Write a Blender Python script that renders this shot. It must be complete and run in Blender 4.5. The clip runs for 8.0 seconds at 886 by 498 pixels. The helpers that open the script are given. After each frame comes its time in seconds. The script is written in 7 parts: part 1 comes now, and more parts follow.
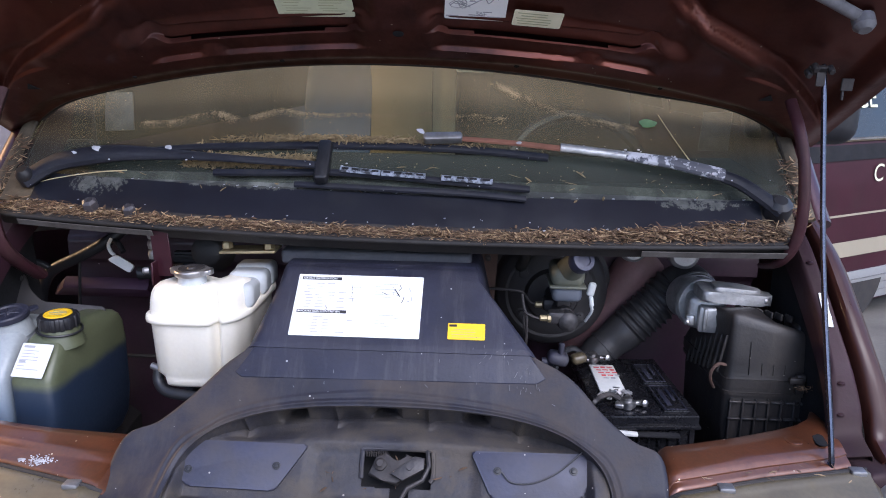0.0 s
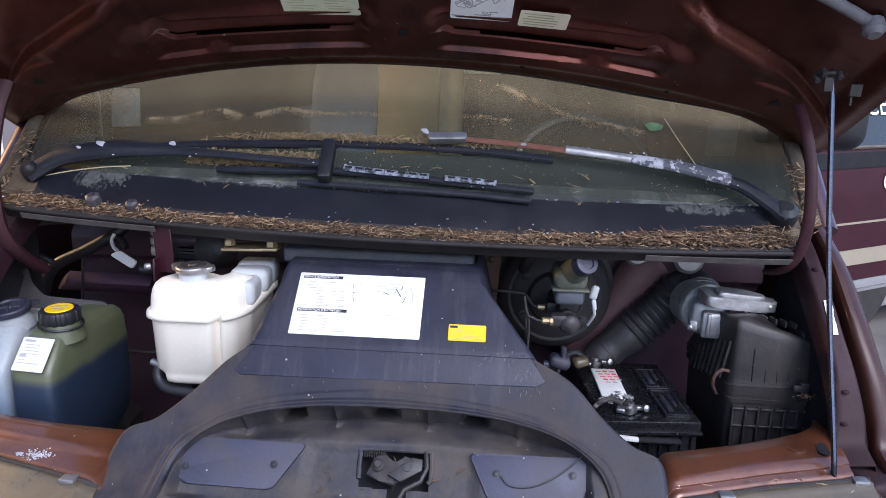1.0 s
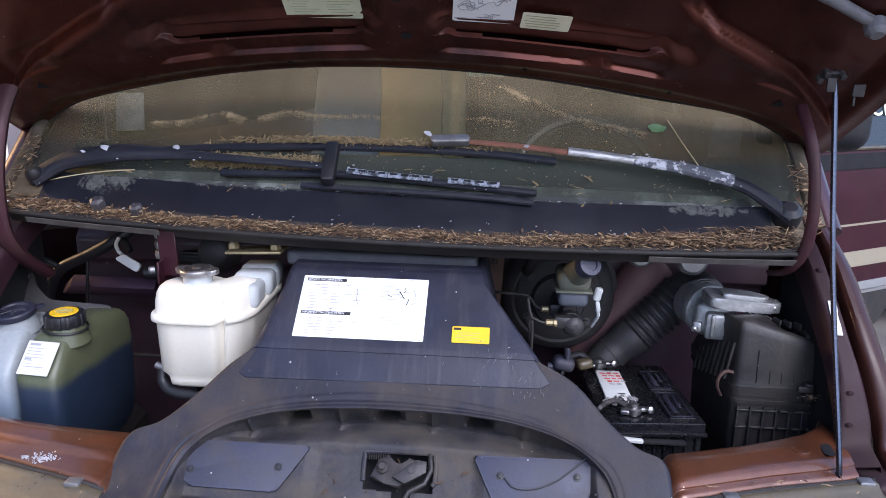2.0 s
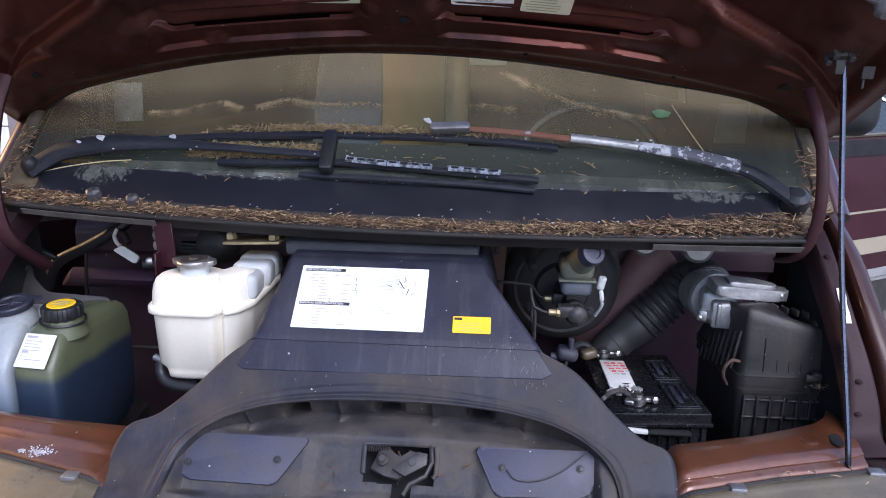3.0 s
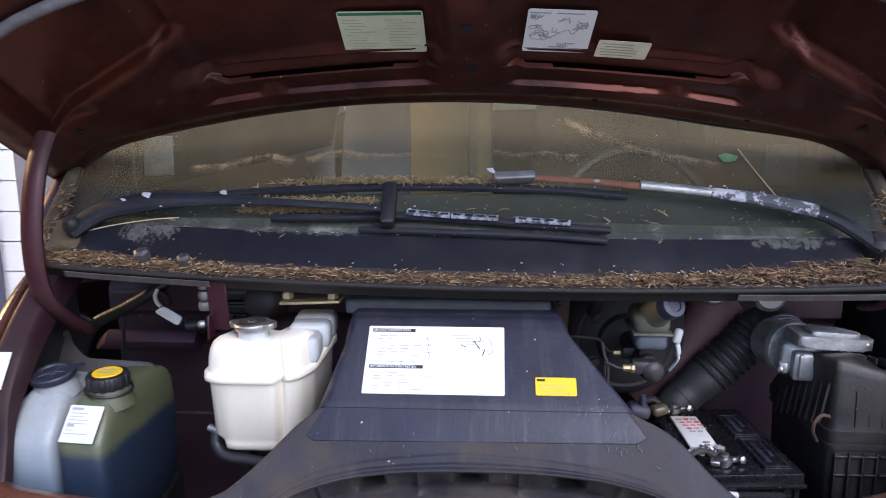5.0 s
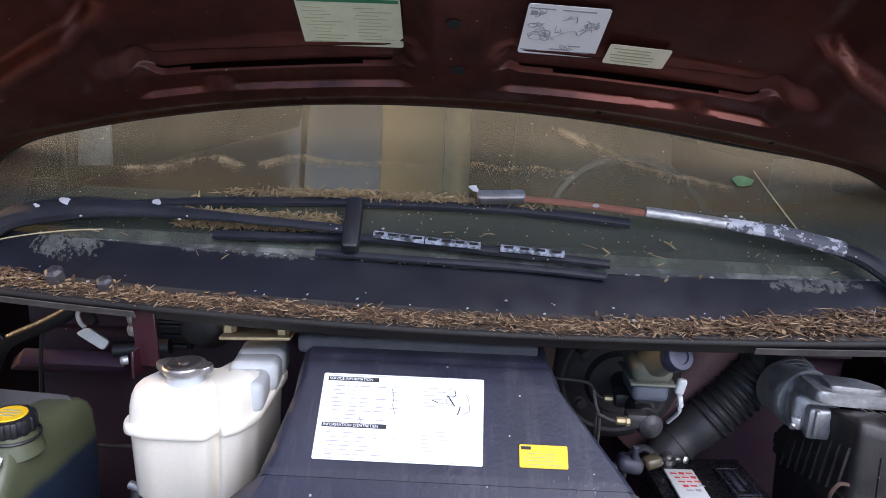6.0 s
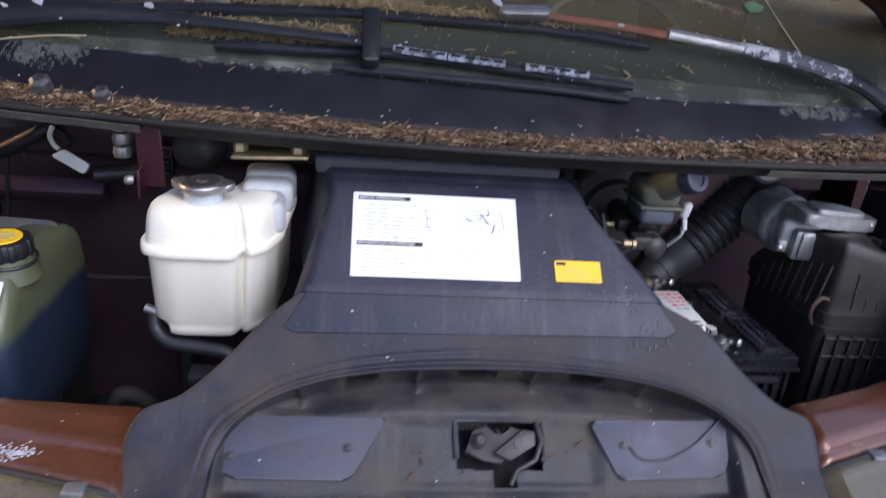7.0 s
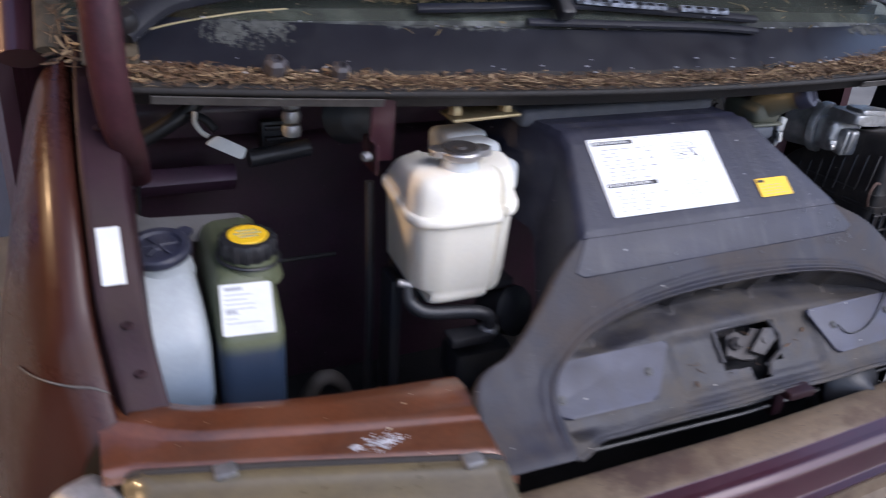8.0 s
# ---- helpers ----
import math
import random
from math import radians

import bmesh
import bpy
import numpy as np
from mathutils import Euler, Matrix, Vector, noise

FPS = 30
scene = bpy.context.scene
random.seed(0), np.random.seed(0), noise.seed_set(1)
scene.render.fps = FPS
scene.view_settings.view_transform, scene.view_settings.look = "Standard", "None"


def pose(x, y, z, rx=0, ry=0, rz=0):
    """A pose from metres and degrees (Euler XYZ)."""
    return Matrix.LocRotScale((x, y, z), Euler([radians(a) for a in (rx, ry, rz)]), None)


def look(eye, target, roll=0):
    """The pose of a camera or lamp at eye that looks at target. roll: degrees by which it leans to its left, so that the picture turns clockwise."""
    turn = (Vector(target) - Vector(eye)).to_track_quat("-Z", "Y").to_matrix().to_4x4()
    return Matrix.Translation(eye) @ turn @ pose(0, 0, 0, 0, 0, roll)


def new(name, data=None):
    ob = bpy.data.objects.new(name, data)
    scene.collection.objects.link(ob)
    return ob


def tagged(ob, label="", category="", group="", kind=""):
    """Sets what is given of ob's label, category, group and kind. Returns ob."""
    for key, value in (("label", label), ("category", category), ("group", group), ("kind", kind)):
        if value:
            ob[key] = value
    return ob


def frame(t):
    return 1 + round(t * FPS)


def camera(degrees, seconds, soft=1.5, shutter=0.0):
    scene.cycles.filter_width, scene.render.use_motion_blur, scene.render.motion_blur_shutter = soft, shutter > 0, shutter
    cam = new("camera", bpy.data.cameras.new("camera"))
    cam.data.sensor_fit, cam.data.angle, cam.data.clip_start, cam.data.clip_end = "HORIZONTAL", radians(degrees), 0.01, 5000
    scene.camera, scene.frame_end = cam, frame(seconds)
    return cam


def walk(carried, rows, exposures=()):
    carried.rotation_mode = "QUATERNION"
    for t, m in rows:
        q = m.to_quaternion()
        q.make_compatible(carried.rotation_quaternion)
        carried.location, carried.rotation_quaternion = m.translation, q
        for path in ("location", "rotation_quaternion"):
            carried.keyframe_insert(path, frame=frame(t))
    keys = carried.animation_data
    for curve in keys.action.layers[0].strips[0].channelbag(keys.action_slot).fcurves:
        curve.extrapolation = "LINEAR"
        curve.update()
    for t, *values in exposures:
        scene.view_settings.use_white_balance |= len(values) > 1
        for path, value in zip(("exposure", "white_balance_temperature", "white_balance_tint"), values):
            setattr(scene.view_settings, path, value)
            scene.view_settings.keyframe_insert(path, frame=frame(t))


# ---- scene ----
cam = camera(61.3, 8.0, 0.92, 0.35)
PATH = [
    (0, (0.137, 0.132, 1.445), (0.029, 2.073, 0.975), 0.8),
    (0.5, (0.15, 0.137, 1.441), (0.044, 2.075, 0.958), 0.5),
    (1, (0.144, 0.138, 1.442), (0.018, 2.079, 0.976), 1.6),
    (2.5, (0.148, 0.136, 1.439), (0.005, 2.077, 0.981), 1.1),
    (3, (0.153, 0.156, 1.433), (0.001, 2.092, 0.951), 0.8),
    (3.5, (0.164, 0.165, 1.425), (-0.029, 2.093, 0.931), 0.4),
    (4, (0.186, 0.187, 1.416), (-0.097, 2.105, 0.926), 0.7),
    (4.2, (0.179, 0.205, 1.43), (-0.188, 2.093, 0.882), -0.0),
    (4.5, (0.116, 0.2, 1.412), (-0.199, 2.145, 1.071), -1.2),
    (4.6, (0.082, 0.191, 1.415), (-0.198, 2.135, 1.035), -1.6),
    (4.7, (0.055, 0.189, 1.424), (-0.158, 2.142, 1.051), -2.2),
    (5.8, (0.001, 0.38, 1.463), (-0.01, 2.345, 1.094), 2.8),
    (6, (0.004, 0.404, 1.48), (-0.043, 2.356, 1.05), 2.1),
    (6.1, (-0.008, 0.4, 1.459), (-0.044, 2.366, 1.095), 2.7),
    (6.5, (-0.033, 0.415, 1.447), (-0.056, 2.353, 0.956), 2.9),
    (7, (-0.157, 0.417, 1.421), (0.071, 2.243, 0.636), 5.1),
    (7.4, (-0.389, 0.394, 1.413), (0.042, 2.152, 0.562), 3.5),
    (7.5, (-0.436, 0.392, 1.431), (0.005, 2.137, 0.559), 2.3),
    (7.7, (-0.544, 0.426, 1.429), (-0.016, 2.124, 0.514), 1.5),
    (7.9, (-0.661, 0.468, 1.403), (0.039, 2.124, 0.527), 3.7),
    (8, (-0.729, 0.519, 1.41), (0.031, 2.142, 0.522), 3.9),
]
walk(cam, [(t, look(eye, target, roll)) for t, eye, target, roll in PATH], [(0, 0.89, 5450, 16), (4, 0.89, 5450, 16), (4.5, 0.80, 5500, 15), (6, 0.90, 5500, 15), (6.5, 0.77, 5500, 15), (7, 0.64, 5500, 15), (8, 0.72, 5600, 15)])

# ---- light ----
world = bpy.data.worlds.new("world")
scene.world = world
world.use_nodes = True
wn = world.node_tree.nodes
sky = wn.new("ShaderNodeTexSky")
sky.sky_type, sky.sun_disc = "NISHITA", False
sky.sun_elevation, sky.sun_rotation = radians(45), radians(147)
sky.air_density, sky.dust_density = 1.0, 2.5
wn["Background"].inputs[1].default_value = 0.17
world.node_tree.links.new(sky.outputs[0], wn["Background"].inputs[0])
sun = new("sun", bpy.data.lights.new("sun", "SUN"))
sun.data.energy, sun.data.angle, sun.data.color = 0.9, radians(40), (1.0, 0.96, 0.9)
sun.matrix_world = look((1.3, -2.0, 2.4), (0, 0, 0))


# ---- materials ----
def mat(name, color, rough=0.5, metal=0.0, vary=0.25, scale=14.0, bump=0.15, dust=None, dust_amount=0.0, dust_scale=9.0,
        coat=0.0, trans=0.0, sss=0.0, fine=160.0, spec=0.5, emit=None, edge=(0.42, 0.72), specks=None, streaks=None):
    """A worn surface: two scales of tone, a layer of dust or dirt in patches, fine relief."""
    m = bpy.data.materials.new(name)
    m.use_nodes = True
    nt = m.node_tree
    n, link = nt.nodes, nt.links.new
    b = n["Principled BSDF"]
    tc = n.new("ShaderNodeTexCoord")
    big, small = n.new("ShaderNodeTexNoise"), n.new("ShaderNodeTexNoise")
    for t, s, d in ((big, scale, 5), (small, fine, 3)):
        t.inputs["Scale"].default_value, t.inputs["Detail"].default_value = s, d
        link(tc.outputs["Object"], t.inputs["Vector"])
    tone = n.new("ShaderNodeMath")
    tone.operation = "MULTIPLY_ADD"
    link(small.outputs[0], tone.inputs[0])
    tone.inputs[1].default_value = 0.5
    link(big.outputs[0], tone.inputs[2])
    ramp = n.new("ShaderNodeMapRange")
    link(tone.outputs[0], ramp.inputs[0])
    ramp.inputs[1].default_value, ramp.inputs[2].default_value = 0.45, 1.05
    ramp.inputs[3].default_value, ramp.inputs[4].default_value = 1 - vary, 1 + vary
    base = n.new("ShaderNodeVectorMath")
    base.operation = "SCALE"
    base.inputs[0].default_value = color
    link(ramp.outputs[0], base.inputs["Scale"])
    out = base.outputs[0]
    rr = n.new("ShaderNodeMapRange")
    link(small.outputs[0], rr.inputs[0])
    rr.inputs[3].default_value, rr.inputs[4].default_value = max(rough - 0.1, 0.02), min(rough + 0.12, 1)
    rout = rr.outputs[0]
    if dust:
        dn, df = n.new("ShaderNodeTexNoise"), n.new("ShaderNodeMapRange")
        dn.inputs["Scale"].default_value, dn.inputs["Detail"].default_value, dn.inputs["Roughness"].default_value = dust_scale, 8, 0.68
        link(tc.outputs["Object"], dn.inputs["Vector"])
        link(dn.outputs[0], df.inputs[0])
        df.inputs[1].default_value, df.inputs[2].default_value = edge
        df.inputs[3].default_value, df.inputs[4].default_value = dust_amount * 0.25, min(dust_amount * 1.5, 1)
        mix = n.new("ShaderNodeMix")
        mix.data_type = "RGBA"
        link(df.outputs[0], mix.inputs[0])
        link(out, mix.inputs[6])
        mix.inputs[7].default_value = (*dust, 1)
        out = mix.outputs[2]
        rmix = n.new("ShaderNodeMix")
        link(df.outputs[0], rmix.inputs[0])
        link(rout, rmix.inputs[2])
        rmix.inputs[3].default_value = 0.9
        rout = rmix.outputs[0]
    for kind in (streaks, specks):
        if not kind:
            continue
        size, tint, share = kind
        mask = n.new("ShaderNodeMapRange")
        if kind is specks:
            vo, pick, near = n.new("ShaderNodeTexVoronoi"), n.new("ShaderNodeMath"), n.new("ShaderNodeMath")
            vo.inputs["Scale"].default_value = size
            link(tc.outputs["Object"], vo.inputs["Vector"])
            sep = n.new("ShaderNodeSeparateColor")
            link(vo.outputs["Color"], sep.inputs[0])
            pick.operation, near.operation = "LESS_THAN", "MULTIPLY"
            link(sep.outputs[0], pick.inputs[0])
            pick.inputs[1].default_value = share
            link(sep.outputs[1], near.inputs[0])
            near.inputs[1].default_value = 0.30
            gap, both = n.new("ShaderNodeMath"), n.new("ShaderNodeMath")
            gap.operation, both.operation = "SUBTRACT", "MULTIPLY"
            link(near.outputs[0], gap.inputs[0])
            link(vo.outputs["Distance"], gap.inputs[1])
            link(gap.outputs[0], mask.inputs[0])
            mask.inputs[1].default_value, mask.inputs[2].default_value = 0.0, 0.05
            link(mask.outputs[0], both.inputs[0])
            link(pick.outputs[0], both.inputs[1])
            fac = both.outputs[0]
        else:
            st, mp = n.new("ShaderNodeTexNoise"), n.new("ShaderNodeMapping")
            mp.inputs["Scale"].default_value = size
            link(tc.outputs["Object"], mp.inputs[0])
            link(mp.outputs[0], st.inputs["Vector"])
            st.inputs["Scale"].default_value, st.inputs["Detail"].default_value, st.inputs["Roughness"].default_value = 1.0, 6, 0.7
            link(st.outputs[0], mask.inputs[0])
            mask.inputs[1].default_value, mask.inputs[2].default_value = 0.52, 0.74
            mask.inputs[4].default_value = share
            fac = mask.outputs[0]
        over = n.new("ShaderNodeMix")
        over.data_type = "RGBA"
        link(fac, over.inputs[0])
        link(out, over.inputs[6])
        over.inputs[7].default_value = (*tint, 1)
        out = over.outputs[2]
    link(out, b.inputs["Base Color"])
    link(rout, b.inputs["Roughness"])
    b.inputs["Metallic"].default_value = metal
    b.inputs["Coat Weight"].default_value = coat
    b.inputs["Coat Roughness"].default_value = 0.12
    b.inputs["Transmission Weight"].default_value = trans
    b.inputs["Specular IOR Level"].default_value = spec
    if sss:
        b.inputs["Subsurface Weight"].default_value = sss
        b.inputs["Subsurface Radius"].default_value = (0.02, 0.02, 0.018)
    if emit:
        b.inputs["Emission Color"].default_value, b.inputs["Emission Strength"].default_value = (*color, 1), emit
    if bump:
        bp = n.new("ShaderNodeBump")
        bp.inputs["Strength"].default_value, bp.inputs["Distance"].default_value = bump, 0.002
        link(small.outputs[0], bp.inputs["Height"])
        link(bp.outputs[0], b.inputs["Normal"])
    return m


DUST = (0.20, 0.165, 0.12)
M_MAROON = mat("maroon_paint", (0.042, 0.007, 0.016), 0.30, 0.25, 0.2, 6, 0.04, (0.075, 0.055, 0.045), 0.14, 7, coat=0.5)
# near-black matte patches stand in for shade on the hood's underside
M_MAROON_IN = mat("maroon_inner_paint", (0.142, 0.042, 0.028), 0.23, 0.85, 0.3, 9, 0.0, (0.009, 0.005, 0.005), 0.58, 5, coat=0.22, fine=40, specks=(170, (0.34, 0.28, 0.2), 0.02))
M_FIREWALL = mat("dark_maroon_firewall", (0.052, 0.022, 0.039), 0.40, 0.2, 0.45, 9, 0.1, (0.055, 0.045, 0.044), 0.45, 7, coat=0.2, specks=(140, (0.4, 0.36, 0.34), 0.02))
M_GRIME = mat("greasy_dark_steel", (0.065, 0.062, 0.064), 0.42, 0.5, 0.4, 40, 0.4, (0.04, 0.03, 0.024), 0.5, 20)
# maroon paint; its orange-brown base puts warm reflections into the colour, besides dust
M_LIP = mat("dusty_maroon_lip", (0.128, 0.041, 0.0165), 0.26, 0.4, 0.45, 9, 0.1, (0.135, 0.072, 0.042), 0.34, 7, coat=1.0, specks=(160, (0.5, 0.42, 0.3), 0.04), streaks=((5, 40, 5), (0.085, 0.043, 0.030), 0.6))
M_GRILLE_TOP = mat("dust_caked_grille", (0.14, 0.10, 0.06), 0.62, 0, 0.35, 10, 0.3, (0.055, 0.03, 0.022), 0.6, 9, edge=(0.45, 0.62), specks=(160, (0.06, 0.04, 0.03), 0.2))
M_COVER = mat("dusty_black_plastic", (0.012, 0.0135, 0.029), 0.42, 0, 0.40, 14, 0.3, (0.058, 0.054, 0.066), 0.30, 9, spec=0.45, specks=(150, (0.36, 0.36, 0.37), 0.032), streaks=((60, 7, 7), (0.080, 0.075, 0.085), 0.5))
M_COVER_FRONT = mat("dust_filmed_black_plastic", (0.012, 0.0135, 0.025), 0.50, 0, 0.42, 14, 0.3, (0.066, 0.053, 0.046), 0.50, 8, edge=(0.44, 0.62), spec=0.35, specks=(170, (0.38, 0.36, 0.34), 0.024), streaks=((26, 7, 7), (0.064, 0.056, 0.055), 0.55))
M_STEP = mat("dust_greyed_plastic", (0.034, 0.037, 0.050), 0.6, 0, 0.4, 20, 0.4, (0.10, 0.10, 0.105), 0.5, 16, specks=(160, (0.3, 0.3, 0.3), 0.04))
M_POD = mat("grimy_black_plastic", (0.018, 0.018, 0.026), 0.52, 0, 0.55, 18, 0.45, (0.080, 0.066, 0.052), 0.50, 13, edge=(0.44, 0.60), specks=(160, (0.34, 0.31, 0.26), 0.02), streaks=((22, 8, 8), (0.095, 0.080, 0.066), 0.45))
M_PLATE = mat("smooth_grey_blue_plastic", (0.034, 0.037, 0.068), 0.42, 0, 0.35, 12, 0.2, (0.075, 0.066, 0.060), 0.55, 10, specks=(180, (0.4, 0.38, 0.34), 0.03))
M_BLACK = mat("black_plastic", (0.012, 0.0125, 0.016), 0.42, 0, 0.3, 14, 0.2, (0.055, 0.047, 0.041), 0.16, 10)
M_BLACK_DULL = mat("dull_black", (0.019, 0.019, 0.021), 0.9, 0, 0.3, 12, 0.3, (0.05, 0.045, 0.04), 0.15, 10, spec=0.1)
M_RUBBER = mat("weathered_rubber", (0.016, 0.015, 0.016), 0.75, 0, 0.3, 20, 0.3, (0.085, 0.065, 0.048), 0.28, 12)
M_BAND = mat("black_painted_band", (0.0105, 0.0115, 0.0185), 0.30, 0, 0.2, 8, 0.0, (0.05, 0.05, 0.05), 0.16, 9, edge=(0.50, 0.72), fine=30)
M_WHITE_PLASTIC = mat("milky_plastic", (0.84, 0.80, 0.70), 0.40, 0, 0.06, 12, 0.08, (0.62, 0.50, 0.34), 0.12, 12, sss=0.35)
M_TANK_W = mat("cloudy_white_plastic", (0.62, 0.63, 0.62), 0.4, 0, 0.12, 12, 0.08, (0.38, 0.36, 0.32), 0.25, 10, sss=0.25)
M_TANK_G = mat("green_tinged_plastic", (0.30, 0.38, 0.20), 0.34, 0, 0.25, 8, 0.08, (0.05, 0.065, 0.03), 0.40, 7, trans=0.85)
M_CHROME = mat("worn_chrome", (0.50, 0.49, 0.49), 0.34, 1.0, 0.35, 40, 0.2, (0.2, 0.16, 0.13), 0.25, 40)
M_ALU = mat("cast_aluminium", (0.50, 0.50, 0.50), 0.48, 0.85, 0.25, 60, 0.45, (0.22, 0.20, 0.18), 0.2, 25)
M_STEEL = mat("grey_steel", (0.30, 0.30, 0.31), 0.45, 0.8, 0.25, 40, 0.2, (0.2, 0.15, 0.11), 0.2, 25)
M_ZINC = mat("yellow_zinc", (0.45, 0.36, 0.20), 0.4, 0.7, 0.25, 40, 0.2, DUST, 0.2, 25)
# the reservoir's milky plastic again, with bluish shade put into the colour
M_TANK_B = mat("bluish_shaded_milky_plastic", (0.52, 0.545, 0.56), 0.38, 0, 0.15, 12, 0.08, (0.30, 0.29, 0.27), 0.35, 10, sss=0.2)
M_YOKE = mat("worn_blue_grey_paint", (0.29, 0.32, 0.39), 0.45, 0, 0.3, 60, 0.3, (0.016, 0.016, 0.020), 0.62, 70, edge=(0.44, 0.56))
M_ARM = mat("speckled_black_arm", (0.012, 0.013, 0.021), 0.45, 0, 0.4, 14, 0.3, (0.045, 0.044, 0.046), 0.28, 22, spec=0.3, specks=(150, (0.42, 0.42, 0.44), 0.05), streaks=((9, 60, 60), (0.055, 0.055, 0.062), 0.5))
M_GRIT = mat("dirt_caked_rubber", (0.060, 0.050, 0.036), 0.85, 0, 0.45, 30, 0.4, (0.16, 0.125, 0.080), 0.45, 26)
M_TUBE = mat("hazy_grey_tube", (0.20, 0.20, 0.22), 0.35, 0, 0.3, 30, 0.2, (0.10, 0.09, 0.08), 0.4, 18)
M_EDGE = mat("dusty_grey_edge", (0.115, 0.105, 0.098), 0.6, 0.2, 0.4, 20, 0.3, (0.06, 0.05, 0.045), 0.5, 16)
M_SEAL = mat("dark_dusty_seal", (0.011, 0.010, 0.010), 0.7, 0, 0.3, 20, 0.3, (0.06, 0.044, 0.034), 0.16, 12)
M_NUT = mat("weathered_clear_plastic", (0.060, 0.055, 0.062), 0.35, 0, 0.3, 60, 0.2, (0.07, 0.055, 0.05), 0.3, 60)
M_HOSE = mat("dusty_black_hose", (0.026, 0.026, 0.029), 0.42, 0, 0.3, 20, 0.2, (0.085, 0.075, 0.066), 0.35, 14)
M_LABEL = mat("white_paper", (0.86, 0.86, 0.85), 0.45, 0, 0.03, 20, 0.02)
M_LABEL_TANK = mat("stained_paper", (0.66, 0.66, 0.64), 0.6, 0, 0.1, 30, 0.1, (0.4, 0.36, 0.28), 0.12, 30)
M_LABEL_CREAM = mat("cream_paper", (0.80, 0.76, 0.56), 0.5, 0, 0.08, 30, 0.05, (0.45, 0.38, 0.22), 0.2, 40)
M_LABEL_GREEN = mat("pale_green_paper", (0.64, 0.67, 0.47), 0.5, 0, 0.08, 30, 0.05)
M_INK = mat("black_ink", (0.02, 0.02, 0.022), 0.6, 0, 0.1, 30, 0)
M_INK_GREY = mat("grey_ink", (0.34, 0.34, 0.36), 0.6, 0, 0.1, 30, 0)
M_INK_GREEN = mat("green_ink", (0.04, 0.20, 0.09), 0.5, 0, 0.1, 30, 0)
M_INK_RED = mat("red_ink", (0.55, 0.05, 0.05), 0.5, 0, 0.1, 30, 0)
M_INK_OLIVE = mat("olive_ink", (0.40, 0.40, 0.24), 0.6, 0, 0.1, 30, 0)
M_YELLOW = mat("yellow_label", (0.85, 0.52, 0.01), 0.42, 0, 0.06, 20, 0.03)
M_NEEDLE = mat("dry_needles", (0.20, 0.115, 0.06), 0.8, 0, 0.5, 90, 0.2, (0.42, 0.30, 0.17), 0.35, 120)
M_NEEDLE_PALE = mat("pale_dry_needles", (0.27, 0.20, 0.10), 0.8, 0, 0.6, 120, 0.2, (0.12, 0.08, 0.04), 0.45, 90)
M_COPPER = mat("rusty_arm", (0.26, 0.11, 0.07), 0.6, 0.3, 0.3, 30, 0.3, (0.12, 0.07, 0.05), 0.3, 40)
M_RUST = mat("dull_rust", (0.085, 0.045, 0.032), 0.7, 0.2, 0.3, 40, 0.3, (0.04, 0.03, 0.026), 0.4, 40)
M_PEEL = mat("peeling_white_paint", (0.50, 0.50, 0.54), 0.6, 0, 0.25, 40, 0.5, (0.07, 0.07, 0.09), 0.3, 30)
M_FLAKY = mat("flaking_white_over_black", (0.016, 0.018, 0.032), 0.5, 0, 0.3, 20, 0.3, (0.58, 0.58, 0.62), 0.6, 22, edge=(0.50, 0.535), spec=0.25)
M_FRIT = mat("lichened_black", (0.014, 0.016, 0.018), 0.35, 0, 0.3, 10, 0.2, (0.27, 0.28, 0.25), 0.55, 13, edge=(0.48, 0.70))
M_FABRIC = mat("grey_seat_fabric", (0.15, 0.19, 0.29), 0.9, 0, 0.12, 30, 0.3)
M_TAN = mat("tan_trim", (0.62, 0.53, 0.33), 0.85, 0, 0.1, 12, 0.2)
M_DASH = mat("dark_dash", (0.022, 0.026, 0.025), 0.8, 0, 0.2, 20, 0.1)
M_LENS = mat("yellowed_lens", (0.118, 0.095, 0.052), 0.20, 0, 0.3, 10, 0.05, (0.06, 0.043, 0.026), 0.5, 8, coat=0.5, streaks=((6, 30, 6), (0.05, 0.04, 0.026), 0.6))
M_PLY = mat("orange_plywood", (0.46, 0.24, 0.09), 0.7, 0, 0.25, 6, 0.2)
M_SIDING = mat("white_siding", (0.82, 0.82, 0.82), 0.55, 0, 0.05, 8, 0.05)
M_POST = mat("grey_blue_post", (0.12, 0.135, 0.19), 0.7, 0, 0.15, 10, 0.2)
M_BLUE = mat("blue_plastic", (0.015, 0.08, 0.32), 0.4, 0, 0.2, 10, 0.1)
M_CONCRETE = mat("stained_concrete", (0.15, 0.135, 0.115), 0.9, 0, 0.3, 3, 0.5, (0.09, 0.075, 0.06), 0.3, 2, fine=60)
M_BEIGE_PAINT = mat("beige_stripe", (0.38, 0.33, 0.24), 0.45, 0.2, 0.1, 6, 0.03, DUST, 0.15, 6)
M_SILVER = mat("silver_cladding", (0.36, 0.36, 0.36), 0.5, 0.3, 0.12, 8, 0.1, DUST, 0.2, 8)
M_CHALK = mat("chalk_marker", (0.75, 0.74, 0.50), 0.8, 0, 0.1, 40, 0)
